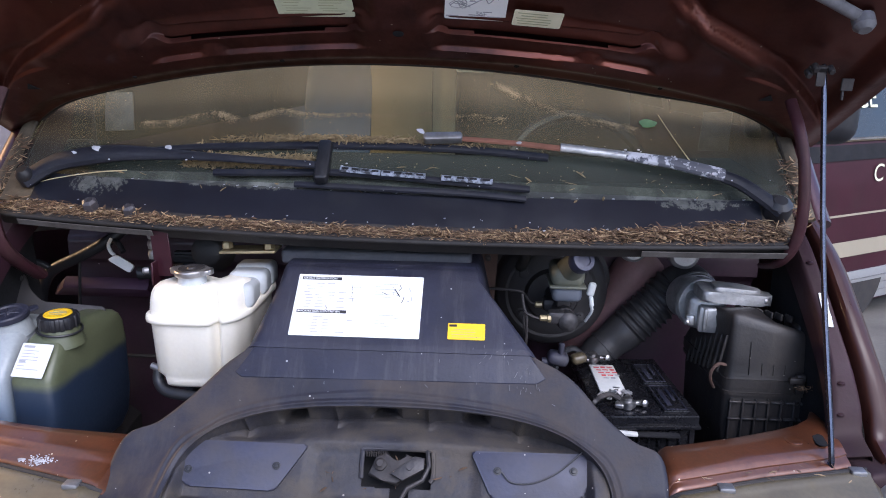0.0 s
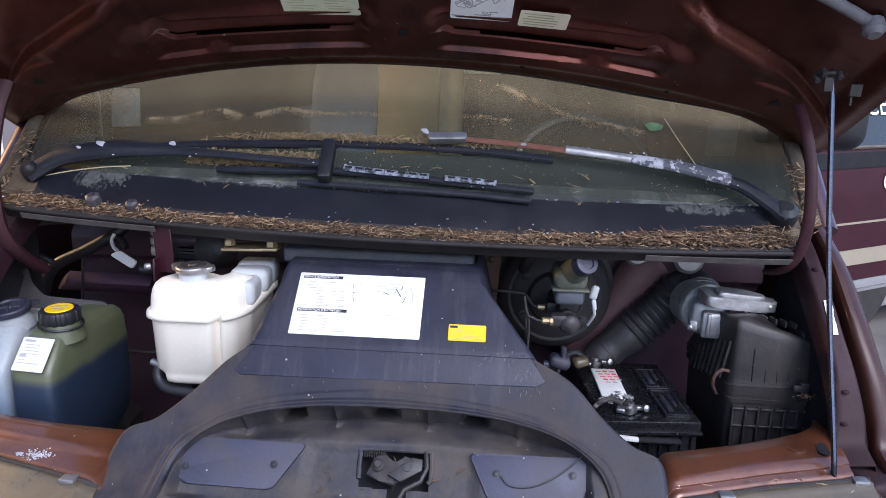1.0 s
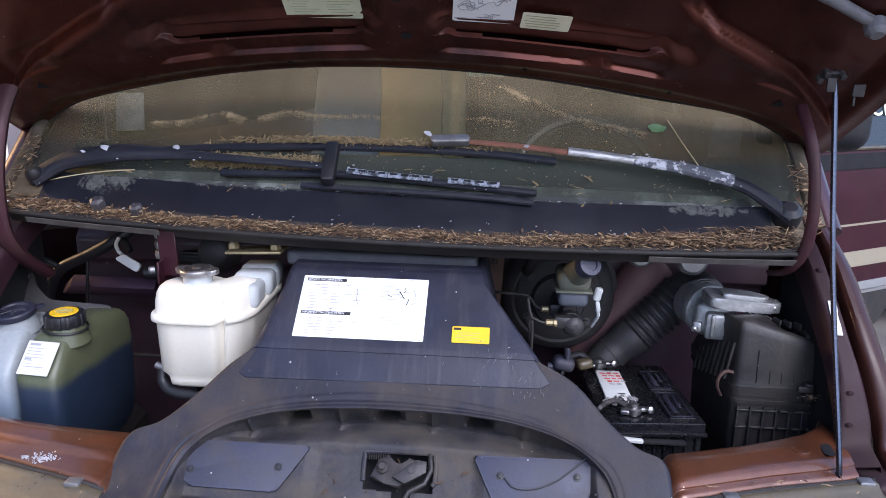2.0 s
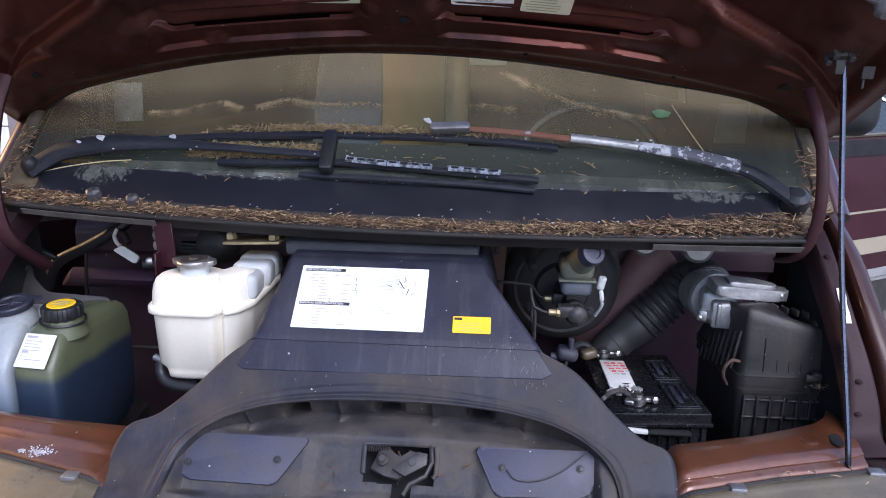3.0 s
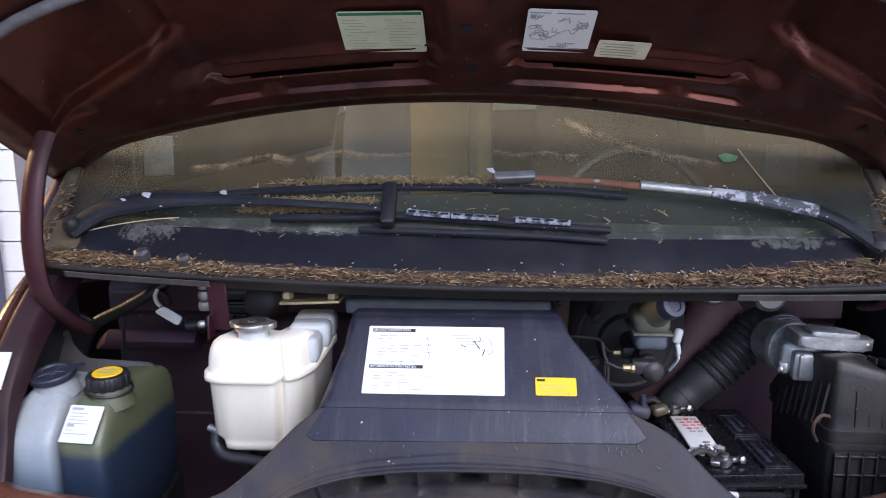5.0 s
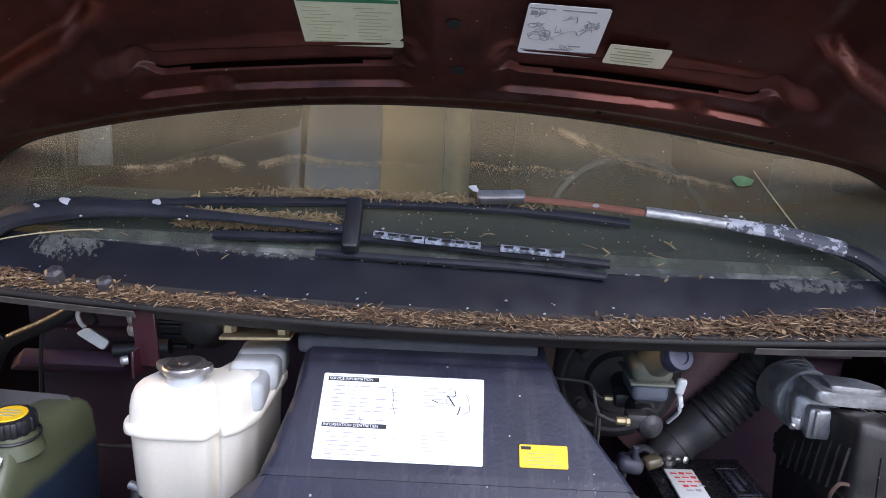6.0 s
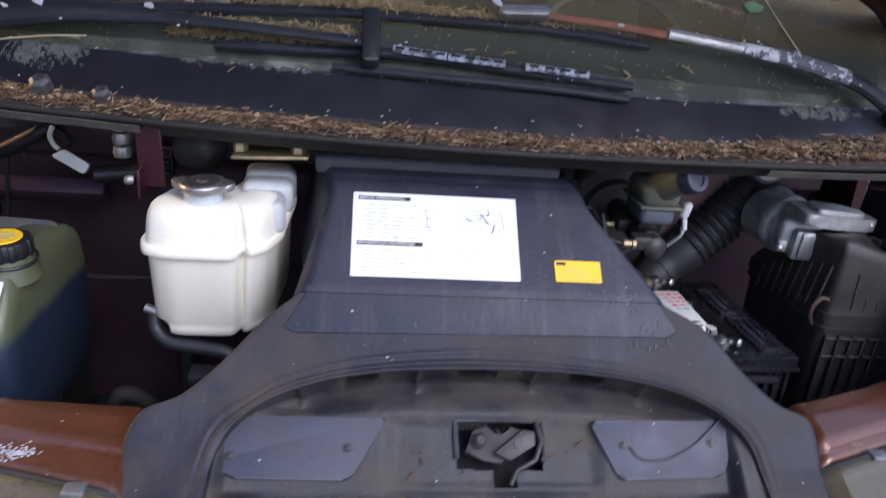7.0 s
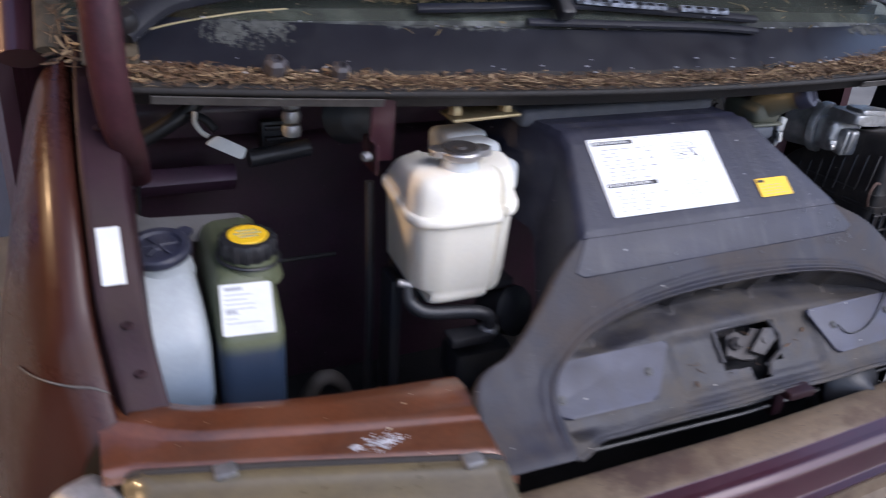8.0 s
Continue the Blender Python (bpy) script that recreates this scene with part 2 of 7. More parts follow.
def tank_plastic(name, low, high, z0, z1, rough=0.38, trans=0.0):
    """Cloudy plastic whose tint changes from the fluid's to its own about the level."""
    m = mat(name, high, rough, 0, 0.15, 10, 0.08, None, 0, 9, trans=trans, sss=0.0 if trans else 0.2)
    n, link = m.node_tree.nodes, m.node_tree.links.new
    b = n["Principled BSDF"]
    tc, sep, wob, mr, mix = n.new("ShaderNodeTexCoord"), n.new("ShaderNodeSeparateXYZ"), n.new("ShaderNodeTexNoise"), n.new("ShaderNodeMapRange"), n.new("ShaderNodeMix")
    add = n.new("ShaderNodeMath")
    link(tc.outputs["Object"], sep.inputs[0])
    link(tc.outputs["Object"], wob.inputs["Vector"])
    wob.inputs["Scale"].default_value, wob.inputs["Detail"].default_value = 16.0, 4
    add.operation = "MULTIPLY_ADD"
    link(wob.outputs[0], add.inputs[0])
    add.inputs[1].default_value = 0.02
    link(sep.outputs[2], add.inputs[2])
    link(add.outputs[0], mr.inputs[0])
    mr.inputs[1].default_value, mr.inputs[2].default_value = z0 + 0.01, z1 + 0.01
    mix.data_type = "RGBA"
    link(mr.outputs[0], mix.inputs[0])
    mix.inputs[6].default_value = (*low, 1)
    link(b.inputs["Base Color"].links[0].from_socket, mix.inputs[7])
    link(mix.outputs[2], b.inputs["Base Color"])
    return m


M_WASHER = tank_plastic("washer_tank_plastic", (0.11, 0.16, 0.24), (0.30, 0.32, 0.33), 0.82, 0.95)
M_GREEN = tank_plastic("green_tank_plastic", (0.017, 0.027, 0.050), (0.088, 0.097, 0.054), 0.904, 0.922)
M_GLASS_DARK = mat("dark_window_glass", (0.015, 0.02, 0.026), 0.16, 0, 0.1, 4, 0, (0.08, 0.07, 0.05), 0.15, 5)
M_RES_LOW = mat("blue_grey_cloudy_plastic", (0.10, 0.115, 0.15), 0.4, 0, 0.2, 20, 0.1, (0.10, 0.09, 0.07), 0.3, 20)
M_RES_TOP = mat("dull_yellow_green_plastic", (0.15, 0.155, 0.118), 0.4, 0, 0.2, 20, 0.1, (0.10, 0.09, 0.06), 0.3, 20)
# same maroon paint, browned to stand for the orange workshop it mirrors
M_FENDER = mat("warm_cast_fender_paint", (0.040, 0.011, 0.0075), 0.18, 0.0, 0.25, 6, 0.02, (0.036, 0.018, 0.012), 0.30, 6, spec=0.3, coat=0.12)
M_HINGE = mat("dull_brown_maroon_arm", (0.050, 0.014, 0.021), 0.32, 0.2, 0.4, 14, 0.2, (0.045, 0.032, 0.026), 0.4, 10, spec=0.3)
M_ROD = mat("dark_polished_rod", (0.075, 0.085, 0.115), 0.24, 0.9, 0.2, 30, 0.05)
M_MAROON_FAR = mat("dull_maroon_paint", (0.040, 0.007, 0.014), 0.45, 0.1, 0.2, 6, 0.03, (0.055, 0.035, 0.03), 0.2, 5, spec=0.25)
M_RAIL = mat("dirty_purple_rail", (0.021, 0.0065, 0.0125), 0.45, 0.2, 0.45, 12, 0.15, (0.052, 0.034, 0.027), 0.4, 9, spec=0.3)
M_BOX = mat("scuffed_black_box_plastic", (0.011, 0.0115, 0.014), 0.36, 0, 0.3, 14, 0.25, (0.085, 0.066, 0.050), 0.34, 7, specks=(180, (0.3, 0.27, 0.22), 0.02), streaks=((45, 45, 5), (0.095, 0.076, 0.060), 0.4))
M_BATT = mat("glossy_black_case", (0.006, 0.006, 0.008), 0.22, 0, 0.3, 14, 0.1, (0.04, 0.036, 0.034), 0.10, 9, specks=(160, (0.35, 0.33, 0.3), 0.03))
M_BOOSTER = mat("dusty_booster_shell", (0.034, 0.034, 0.039), 0.5, 0.3, 0.3, 14, 0.2, (0.075, 0.064, 0.054), 0.4, 9)
M_HUMP = mat("dusty_maroon_pressing", (0.175, 0.085, 0.088), 0.45, 0.1, 0.3, 10, 0.1, (0.085, 0.065, 0.055), 0.4, 8)
M_LICHEN = mat("pale_lichen", (0.085, 0.087, 0.080), 0.95, 0, 0.35, 60, 0.3)
M_SCUFF = mat("pale_scuff", (0.14, 0.14, 0.155), 0.8, 0, 0.3, 60, 0.2)
M_LEDGE = mat("purple_pressed_metal", (0.060, 0.024, 0.050), 0.45, 0.2, 0.3, 10, 0.05, (0.05, 0.04, 0.045), 0.3, 9, coat=0.1)
M_DIRT = mat("dried_dirt", (0.37, 0.285, 0.165), 0.9, 0, 0.35, 40, 0.2)
M_OLIVE_LEAF = mat("green_leaf", (0.13, 0.22, 0.07), 0.5, 0, 0.3, 60, 0.1)
M_STRAW = mat("straw", (0.50, 0.42, 0.24), 0.7, 0, 0.25, 60, 0.1)


def glass(name, grime, amount, low=0.22, tint=(0.80, 0.84, 0.76), foot=None):
    """Clear glass under a patchy film of dirt; foot retints its lower part."""
    m = bpy.data.materials.new(name)
    m.use_nodes = True
    n, link = m.node_tree.nodes, m.node_tree.links.new
    out = n["Material Output"]
    film = n["Principled BSDF"]
    film.inputs["Base Color"].default_value, film.inputs["Roughness"].default_value = (*grime, 1), 0.9
    film.inputs["Specular IOR Level"].default_value = 0.1
    clear, gloss, both, mix = n.new("ShaderNodeBsdfTransparent"), n.new("ShaderNodeBsdfGlossy"), n.new("ShaderNodeMixShader"), n.new("ShaderNodeMixShader")
    clear.inputs[0].default_value = (*tint, 1)
    gloss.inputs["Roughness"].default_value = 0.05
    gloss.inputs[0].default_value = (0.5, 0.46, 0.38, 1)
    fr = n.new("ShaderNodeFresnel")
    fr.inputs[0].default_value = 1.3
    link(fr.outputs[0], both.inputs[0])
    link(clear.outputs[0], both.inputs[1])
    link(gloss.outputs[0], both.inputs[2])
    tc, no, no2, mr, mul = n.new("ShaderNodeTexCoord"), n.new("ShaderNodeTexNoise"), n.new("ShaderNodeTexNoise"), n.new("ShaderNodeMapRange"), n.new("ShaderNodeMath")
    mp = n.new("ShaderNodeMapping")
    mp.inputs["Scale"].default_value = (3.4, 1.3, 1.3)
    link(tc.outputs["Object"], mp.inputs[0])
    link(mp.outputs[0], no.inputs["Vector"])
    link(tc.outputs["Object"], no2.inputs["Vector"])
    no.inputs["Scale"].default_value, no.inputs["Detail"].default_value = 2.0, 7
    no2.inputs["Scale"].default_value, no2.inputs["Detail"].default_value = 70.0, 4
    mul.operation = "MULTIPLY_ADD"
    link(no2.outputs[0], mul.inputs[0])
    mul.inputs[1].default_value = 0.10
    link(no.outputs[0], mul.inputs[2])
    link(mul.outputs[0], mr.inputs[0])
    mr.inputs[1].default_value, mr.inputs[2].default_value = 0.40, 0.80
    mr.inputs[3].default_value, mr.inputs[4].default_value = amount * 0.8, amount * 1.35
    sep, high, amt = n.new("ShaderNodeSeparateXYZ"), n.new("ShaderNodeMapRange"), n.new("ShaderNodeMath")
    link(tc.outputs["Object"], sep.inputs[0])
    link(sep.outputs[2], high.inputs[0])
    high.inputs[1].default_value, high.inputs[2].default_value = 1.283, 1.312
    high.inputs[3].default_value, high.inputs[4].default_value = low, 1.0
    # the grey-green lower tint puts hazy reflections into the film, besides dust
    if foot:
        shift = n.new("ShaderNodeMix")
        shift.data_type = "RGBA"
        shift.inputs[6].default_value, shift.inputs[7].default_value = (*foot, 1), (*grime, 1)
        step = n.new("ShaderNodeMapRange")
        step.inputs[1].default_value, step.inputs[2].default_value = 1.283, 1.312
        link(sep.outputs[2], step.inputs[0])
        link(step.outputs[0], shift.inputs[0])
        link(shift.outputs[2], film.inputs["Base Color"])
    amt.operation = "MULTIPLY"
    link(mr.outputs[0], amt.inputs[0])
    link(high.outputs[0], amt.inputs[1])
    link(amt.outputs[0], mix.inputs[0])
    link(both.outputs[0], mix.inputs[1])
    link(film.outputs[0], mix.inputs[2])
    link(mix.outputs[0], out.inputs[0])
    return m


M_CLEAR = bpy.data.materials.new("clear_inner_face")
M_CLEAR.use_nodes = True
nc = M_CLEAR.node_tree.nodes
thru = nc.new("ShaderNodeBsdfTransparent")
thru.inputs[0].default_value = (0.93, 0.95, 0.91, 1)
M_CLEAR.node_tree.links.new(thru.outputs[0], nc["Material Output"].inputs[0])
M_SIDE_GLASS = glass("tinted_side_glass", (0.12, 0.115, 0.085), 0.6, 1.0, (0.16, 0.17, 0.14))
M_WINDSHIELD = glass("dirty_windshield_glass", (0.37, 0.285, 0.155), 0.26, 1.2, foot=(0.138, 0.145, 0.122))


# ---- builders ----
def part(name, bm, material, parent=None, label="", sharp=38, recalc=True):
    """Links a bmesh as one mesh object under a thing or a part."""
    if recalc:
        bmesh.ops.recalc_face_normals(bm, faces=bm.faces[:])
    me = bpy.data.meshes.new(name)
    bm.to_mesh(me)
    bm.free()
    me.polygons.foreach_set("use_smooth", [True] * len(me.polygons))
    me.set_sharp_from_angle(angle=radians(sharp))
    me.materials.append(material)
    ob = new(name, me)
    if parent:
        ob.parent = parent
        ob.matrix_parent_inverse = WORLD_OF[parent.name].inverted()
    WORLD_OF[ob.name] = Matrix.Identity(4)
    if label:
        ob["label"] = label
    return ob


WORLD_OF = {}


def thing(name, base, label, category, group="", kind=""):
    """An Empty at the base of a thing, to parent its parts."""
    ob = new(name)
    ob.empty_display_size = 0.05
    ob.matrix_world = Matrix.Translation(base)
    WORLD_OF[ob.name] = Matrix.Translation(base)
    return tagged(ob, label, category, group, kind)


def lerp(table, s):
    """Linear look-up in rows (s, value...)."""
    if s <= table[0][0]:
        return table[0][1:]
    for a, b in zip(table, table[1:]):
        if s <= b[0]:
            f = (s - a[0]) / (b[0] - a[0])
            return [p + (q - p) * f for p, q in zip(a[1:], b[1:])]
    return table[-1][1:]


def smooth(a, b, x):
    f = min(max((x - a) / (b - a), 0.0), 1.0)
    return f * f * (3 - 2 * f)


def spline(pts, n):
    """Catmull-Rom points through pts, n to a span."""
    pts = [Vector(p) for p in pts]
    ext = [2 * pts[0] - pts[1], *pts, 2 * pts[-1] - pts[-2]]
    out = []
    for i in range(1, len(ext) - 2):
        a, b, c, d = ext[i - 1 : i + 3]
        for k in range(n):
            t = k / n
            out.append(0.5 * (2 * b + (c - a) * t + (2 * a - 5 * b + 4 * c - d) * t * t + (3 * b - a - 3 * c + d) * t**3))
    return out + [pts[-1]]


def sweep(bm, pts, radius, n=10, flat=1.0, up=None):
    """A tube along pts; radius a number or one for each point; flat squeezes it along the second axis."""
    pts = [Vector(p) for p in pts]
    rads = radius if isinstance(radius, (list, tuple)) else [radius] * len(pts)
    rings, side = [], Vector(up) if up else None
    for i, p in enumerate(pts):
        d = (pts[min(i + 1, len(pts) - 1)] - pts[max(i - 1, 0)]).normalized()
        if side is None:
            side = d.orthogonal()
        side = (side - d * side.dot(d)).normalized()
        other = d.cross(side)
        rings.append([bm.verts.new(p + (side * math.cos(a) + other * flat * math.sin(a)) * rads[i]) for a in (2 * math.pi * k / n for k in range(n))])
    for a, b in zip(rings, rings[1:]):
        for k in range(n):
            bm.faces.new((a[k], a[(k + 1) % n], b[(k + 1) % n], b[k]))
    bm.faces.new(rings[0][::-1])
    bm.faces.new(rings[-1])
    return bm


def lathe(bm, rows, m, n=28):
    """Turns rows (radius, height) about z, laid out by m."""
    rings = [[bm.verts.new(m @ Vector((r * math.cos(a), r * math.sin(a), h))) for a in (2 * math.pi * k / n for k in range(n))] for r, h in rows]
    for a, b in zip(rings, rings[1:]):
        for k in range(n):
            bm.faces.new((a[k], a[(k + 1) % n], b[(k + 1) % n], b[k]))
    bm.faces.new(rings[0][::-1])
    bm.faces.new(rings[-1])
    return bm


def rbox(bm, centre, size, bevel=0.004, seg=2, turn=(0, 0, 0)):
    """A box with rounded edges."""
    made = bmesh.ops.create_cube(bm, size=1.0)["verts"]
    m = pose(*centre, *turn) @ Matrix.Diagonal((*size, 1))
    bmesh.ops.transform(bm, matrix=m, verts=made)
    if bevel:
        edges = list({e for v in made for e in v.link_edges})
        bmesh.ops.bevel(bm, geom=edges, offset=bevel, segments=seg, affect="EDGES", profile=0.5)
    return bm


def prism(bm, outline, depth, m, bevel=0.0, seg=2):
    """A flat outline (x, y) drawn out along z, laid out by m."""
    low = [bm.verts.new(m @ Vector((x, y, 0))) for x, y in outline]
    high = [bm.verts.new(m @ Vector((x, y, depth))) for x, y in outline]
    faces = [bm.faces.new(low[::-1]), bm.faces.new(high)]
    k = len(outline)
    faces += [bm.faces.new((low[i], low[(i + 1) % k], high[(i + 1) % k], high[i])) for i in range(k)]
    if bevel:
        edges = list({e for f in faces[:2] for e in f.edges})
        bmesh.ops.bevel(bm, geom=edges, offset=bevel, segments=seg, affect="EDGES", profile=0.5)
    return bm


def rounded(w, h, r, n=4):
    """The outline of a rounded rectangle about the origin."""
    out = []
    for cx, cy, a0 in ((w / 2 - r, h / 2 - r, 0), (-w / 2 + r, h / 2 - r, 90), (-w / 2 + r, -h / 2 + r, 180), (w / 2 - r, -h / 2 + r, 270)):
        out += [(cx + r * math.cos(radians(a0 + 90 * k / n)), cy + r * math.sin(radians(a0 + 90 * k / n))) for k in range(n + 1)]
    return out


def shell(fn, nu, nv, back, skip=None):
    """A surface fn(u, v) with a second one set back from it by a vector, closed at the rims."""
    front = [[Vector(fn(i / nu, j / nv)) for j in range(nv + 1)] for i in range(nu + 1)]
    bm = bmesh.new()
    two = [[[bm.verts.new(p + off) for p in col] for col in front] for off in (Vector(), Vector(back))]
    full = {(i, j) for i in range(nu) for j in range(nv) if not (skip and skip((i + 0.5) / nu, (j + 0.5) / nv))}
    for i, j in full:
        ring = ((i, j), (i + 1, j), (i + 1, j + 1), (i, j + 1))
        bm.faces.new([two[0][a][c] for a, c in ring])
        bm.faces.new([two[1][a][c] for a, c in reversed(ring)])
        for k, (di, dj) in enumerate(((0, -1), (1, 0), (0, 1), (-1, 0))):
            if (i + di, j + dj) not in full:
                (a, c), (d, e) = ring[k], ring[(k + 1) % 4]
                bm.faces.new((two[0][d][e], two[0][a][c], two[1][a][c], two[1][d][e]))
    bmesh.ops.delete(bm, geom=[v for v in bm.verts if not v.link_faces], context="VERTS")
    return bm


def sheet(fn, nu, nv, thick=0.0, skip=None):
    """A surface fn(u, v), u and v from 0 to 1, with thickness behind it."""
    bm = bmesh.new()
    grid = [[bm.verts.new(fn(i / nu, j / nv)) for j in range(nv + 1)] for i in range(nu + 1)]
    for i in range(nu):
        for j in range(nv):
            if not (skip and skip((i + 0.5) / nu, (j + 0.5) / nv)):
                bm.faces.new((grid[i][j], grid[i + 1][j], grid[i + 1][j + 1], grid[i][j + 1]))
    loose = [v for v in bm.verts if not v.link_faces]
    bmesh.ops.delete(bm, geom=loose, context="VERTS")
    bm.normal_update()
    if thick:
        bmesh.ops.solidify(bm, geom=bm.faces[:], thickness=thick)
    return bm


def lofted(bm, rings):
    """Joins closed rings of points, with caps."""
    made = [[bm.verts.new(p) for p in ring] for ring in rings]
    n = len(made[0])
    for a, b in zip(made, made[1:]):
        for k in range(n):
            bm.faces.new((a[k], a[(k + 1) % n], b[(k + 1) % n], b[k]))
    bm.faces.new(made[0][::-1])
    bm.faces.new(made[-1])
    return bm


def plane_of(centre, across, up):
    """A pose whose x runs along across and y along up."""
    x = Vector(across).normalized()
    z = x.cross(Vector(up)).normalized()
    y = z.cross(x)
    m = Matrix.Identity(4)
    for k, v in enumerate((x, y, z, Vector(centre))):
        m.col[k][:3] = v
    return m


def words(name, text, m, height, material, parent):
    """Raised lettering as a mesh, its left foot at m."""
    curve = bpy.data.curves.new(name, "FONT")
    curve.body, curve.size, curve.extrude = text, height, 0.0001
    tmp = bpy.data.objects.new(name, curve)
    me = bpy.data.meshes.new_from_object(tmp)
    bpy.data.objects.remove(tmp)
    me.transform(m)
    me.materials.clear()
    me.materials.append(material)
    ob = new(name, me)
    ob.parent = parent
    ob.matrix_parent_inverse = WORLD_OF[parent.name].inverted()
    return ob


def bars(rows, m, material, name, parent, thick=0.0003):
    """Lines of unreadable print: rows (x, y, length, height) on the plane m."""
    for x, y, length, h in rows:
        part(name, prism(bmesh.new(), [(x, y), (x + length, y), (x + length, y + h), (x, y + h)], thick, m), material, parent)


# ---- ground and surroundings ----
bm = bmesh.new()
bmesh.ops.create_grid(bm, x_segments=40, y_segments=40, size=60)
tagged(part("ground", bm, M_CONCRETE), "stained concrete yard ground, dusty and uneven", "ground", kind="structure")

# ---- the van's body ----
CX = -0.035
van = thing("minivan", (CX, 1.8, 0), "dark maroon minivan, dusty, its hood propped open", "minivan")


def bow(x):
    """How far the cowl and the glass stand back towards the sides."""
    return 0.13 * (x - CX) ** 2


def lip_z(x):
    return 1.167 - 0.017 * x + 0.01 * x * x


def cowl_at(x, s):
    """The cowl in section: s from 0 at the front lip to 1 at the glass."""
    y, z = lerp(((0, 0.0, 0.0), (0.06, 0.004, 0.006), (0.32, 0.036, 0.010), (0.38, 0.042, 0.016), (0.92, 0.090, 0.062), (1, 0.100, 0.063)), s)
    return Vector((x, 1.335 + bow(x) + y, lip_z(x) + z))


def span(u, half=0.70):
    return CX + (2 * u - 1) * half


shelf = part("cowl_panel", sheet(lambda u, v: cowl_at(span(u), v * 0.38), 60, 8, 0.004), M_RUBBER, van, "grimy cowl ledge under dry needles")
band = part("cowl_band", sheet(lambda u, v: cowl_at(span(u, 0.66), 0.38 + v * 0.54), 60, 6, 0.003), M_BAND, van, "glossy black band below the glass")
for sgn in (-1, 1):
    part("cowl_end", sheet(lambda u, v: cowl_at(CX + sgn * (0.66 + 0.06 * u), 0.38 + v * 0.54) + Vector((0, 0, -0.004)), 8, 8, 0.003), M_GRIT, van, "grimy plastic cowl end cap")
# rubber seal along the lip and the flange below it
bm = bmesh.new()
sweep(bm, [cowl_at(span(u / 60), 0) + Vector((0, -0.002, -0.002)) for u in range(61)], 0.0045, 10)
part("cowl_seal", bm, M_SEAL, van, "dusty rubber seal")
bm = sheet(lambda u, v: cowl_at(span(u), 0) + Vector((0, 0.008 + 0.012 * v, -0.006 - 0.016 * v)), 60, 3, 0.002)
part("cowl_flange", bm, M_SEAL, van, "dirty flange under the seal")

for a, b in ((-0.69, -0.43), (0.40, 0.655)):
    bm = sheet(lambda u, v: cowl_at(a + (b - a) * u, 0) + Vector((0, -0.0045 + 0.006 * v, -0.0075 - 0.010 * v - 0.004 * u * (a > 0))), 30, 3, 0.0015)
    part("flange_edge", bm, M_EDGE, van, "dusty grey metal edge under the seal")
# windshield
GLASS_BASE, GLASS_RUN = (1.437, 1.234), 0.62


def glass_at(x, s, lift=0.0):
    """The windshield: s metres up its slope, lift metres off it."""
    y = GLASS_BASE[0] + bow(x) + 0.707 * s - 0.707 * lift
    z = GLASS_BASE[1] + 0.707 * s + 0.707 * lift - 0.012 * (x - CX) - 0.03 * (x - CX) ** 2
    return Vector((x, y, z))


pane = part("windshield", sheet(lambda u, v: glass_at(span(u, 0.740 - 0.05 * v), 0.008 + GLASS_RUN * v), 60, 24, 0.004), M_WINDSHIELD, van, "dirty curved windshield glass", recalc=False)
pane.visible_shadow = False
pane.data.materials.append(M_CLEAR)
depth = [0.707 * (p.center.z - p.center.y + 0.03 * (p.center.x - CX) ** 2 + 0.012 * (p.center.x - CX) + bow(p.center.x)) for p in pane.data.polygons]
for p, d in zip(pane.data.polygons, depth):
    p.material_index = 0 if d > (min(depth) + max(depth)) / 2 else 1
part("frit", sheet(lambda u, v: glass_at(span(u, 0.738), -0.006 + 0.034 * v, 0.001 - 0.003 * v), 60, 3, 0.003), M_FRIT, van, "black lower glass edge with grey lichen")
for sgn in (-1, 1):
    bm = bmesh.new()
    sweep(bm, [glass_at(CX + sgn * (0.754 - 0.034 * k / 12), -0.03 + 0.68 * k / 12, 0.002) for k in range(13)], 0.014, 10, 0.6, (1, 0, 0))
    part("windshield_moulding", bm, M_GRIT, van, "dirty rubber glass moulding")
    bm = bmesh.new()
    sweep(bm, [glass_at(CX + sgn * (0.786 - 0.034 * k / 12), -0.02 + 0.70 * k / 12, -0.03) for k in range(13)], 0.026, 12, 0.8, (1, 0, 0))
    part("windshield_pillar", bm, M_MAROON, van)
# roof and sides that close the cabin
bm = sheet(lambda u, v: Vector((span(u, 0.72), 1.93 + 2.6 * v, 1.70 + 0.05 * math.sin(math.pi * u) + 0.04 * math.sin(math.pi * min(v * 1.4, 1)))), 12, 12, 0.03)
part("roof", bm, M_MAROON, van)
for sgn in (-1, 1):
    def side(u, v, sgn=sgn):
        y = 1.66 + 2.86 * u
        z = 0.32 + 1.40 * v
        w = lerp(((0, 0.80), (0.35, 0.87), (0.62, 0.86), (0.66, 0.84), (1, 0.72)), v)[0]
        w -= 0.05 * smooth(2.0, 1.66, y)
        return Vector((CX + sgn * w, y, z))
    part("body_side", sheet(side, 30, 28, 0.02, lambda u, v: v > 0.70 and 0.10 < u < 0.92 and v < 0.95 and not 0.40 < u < 0.43 and u > 0.10 + (v - 0.66) * 0.5), M_MAROON, van)
    part("side_glass", sheet(lambda u, v: side(0.10 + 0.83 * u, 0.655 + 0.30 * v) - Vector((sgn * 0.012, 0, 0)), 12, 4, 0.003), M_SIDE_GLASS, van, recalc=False).visible_shadow = False
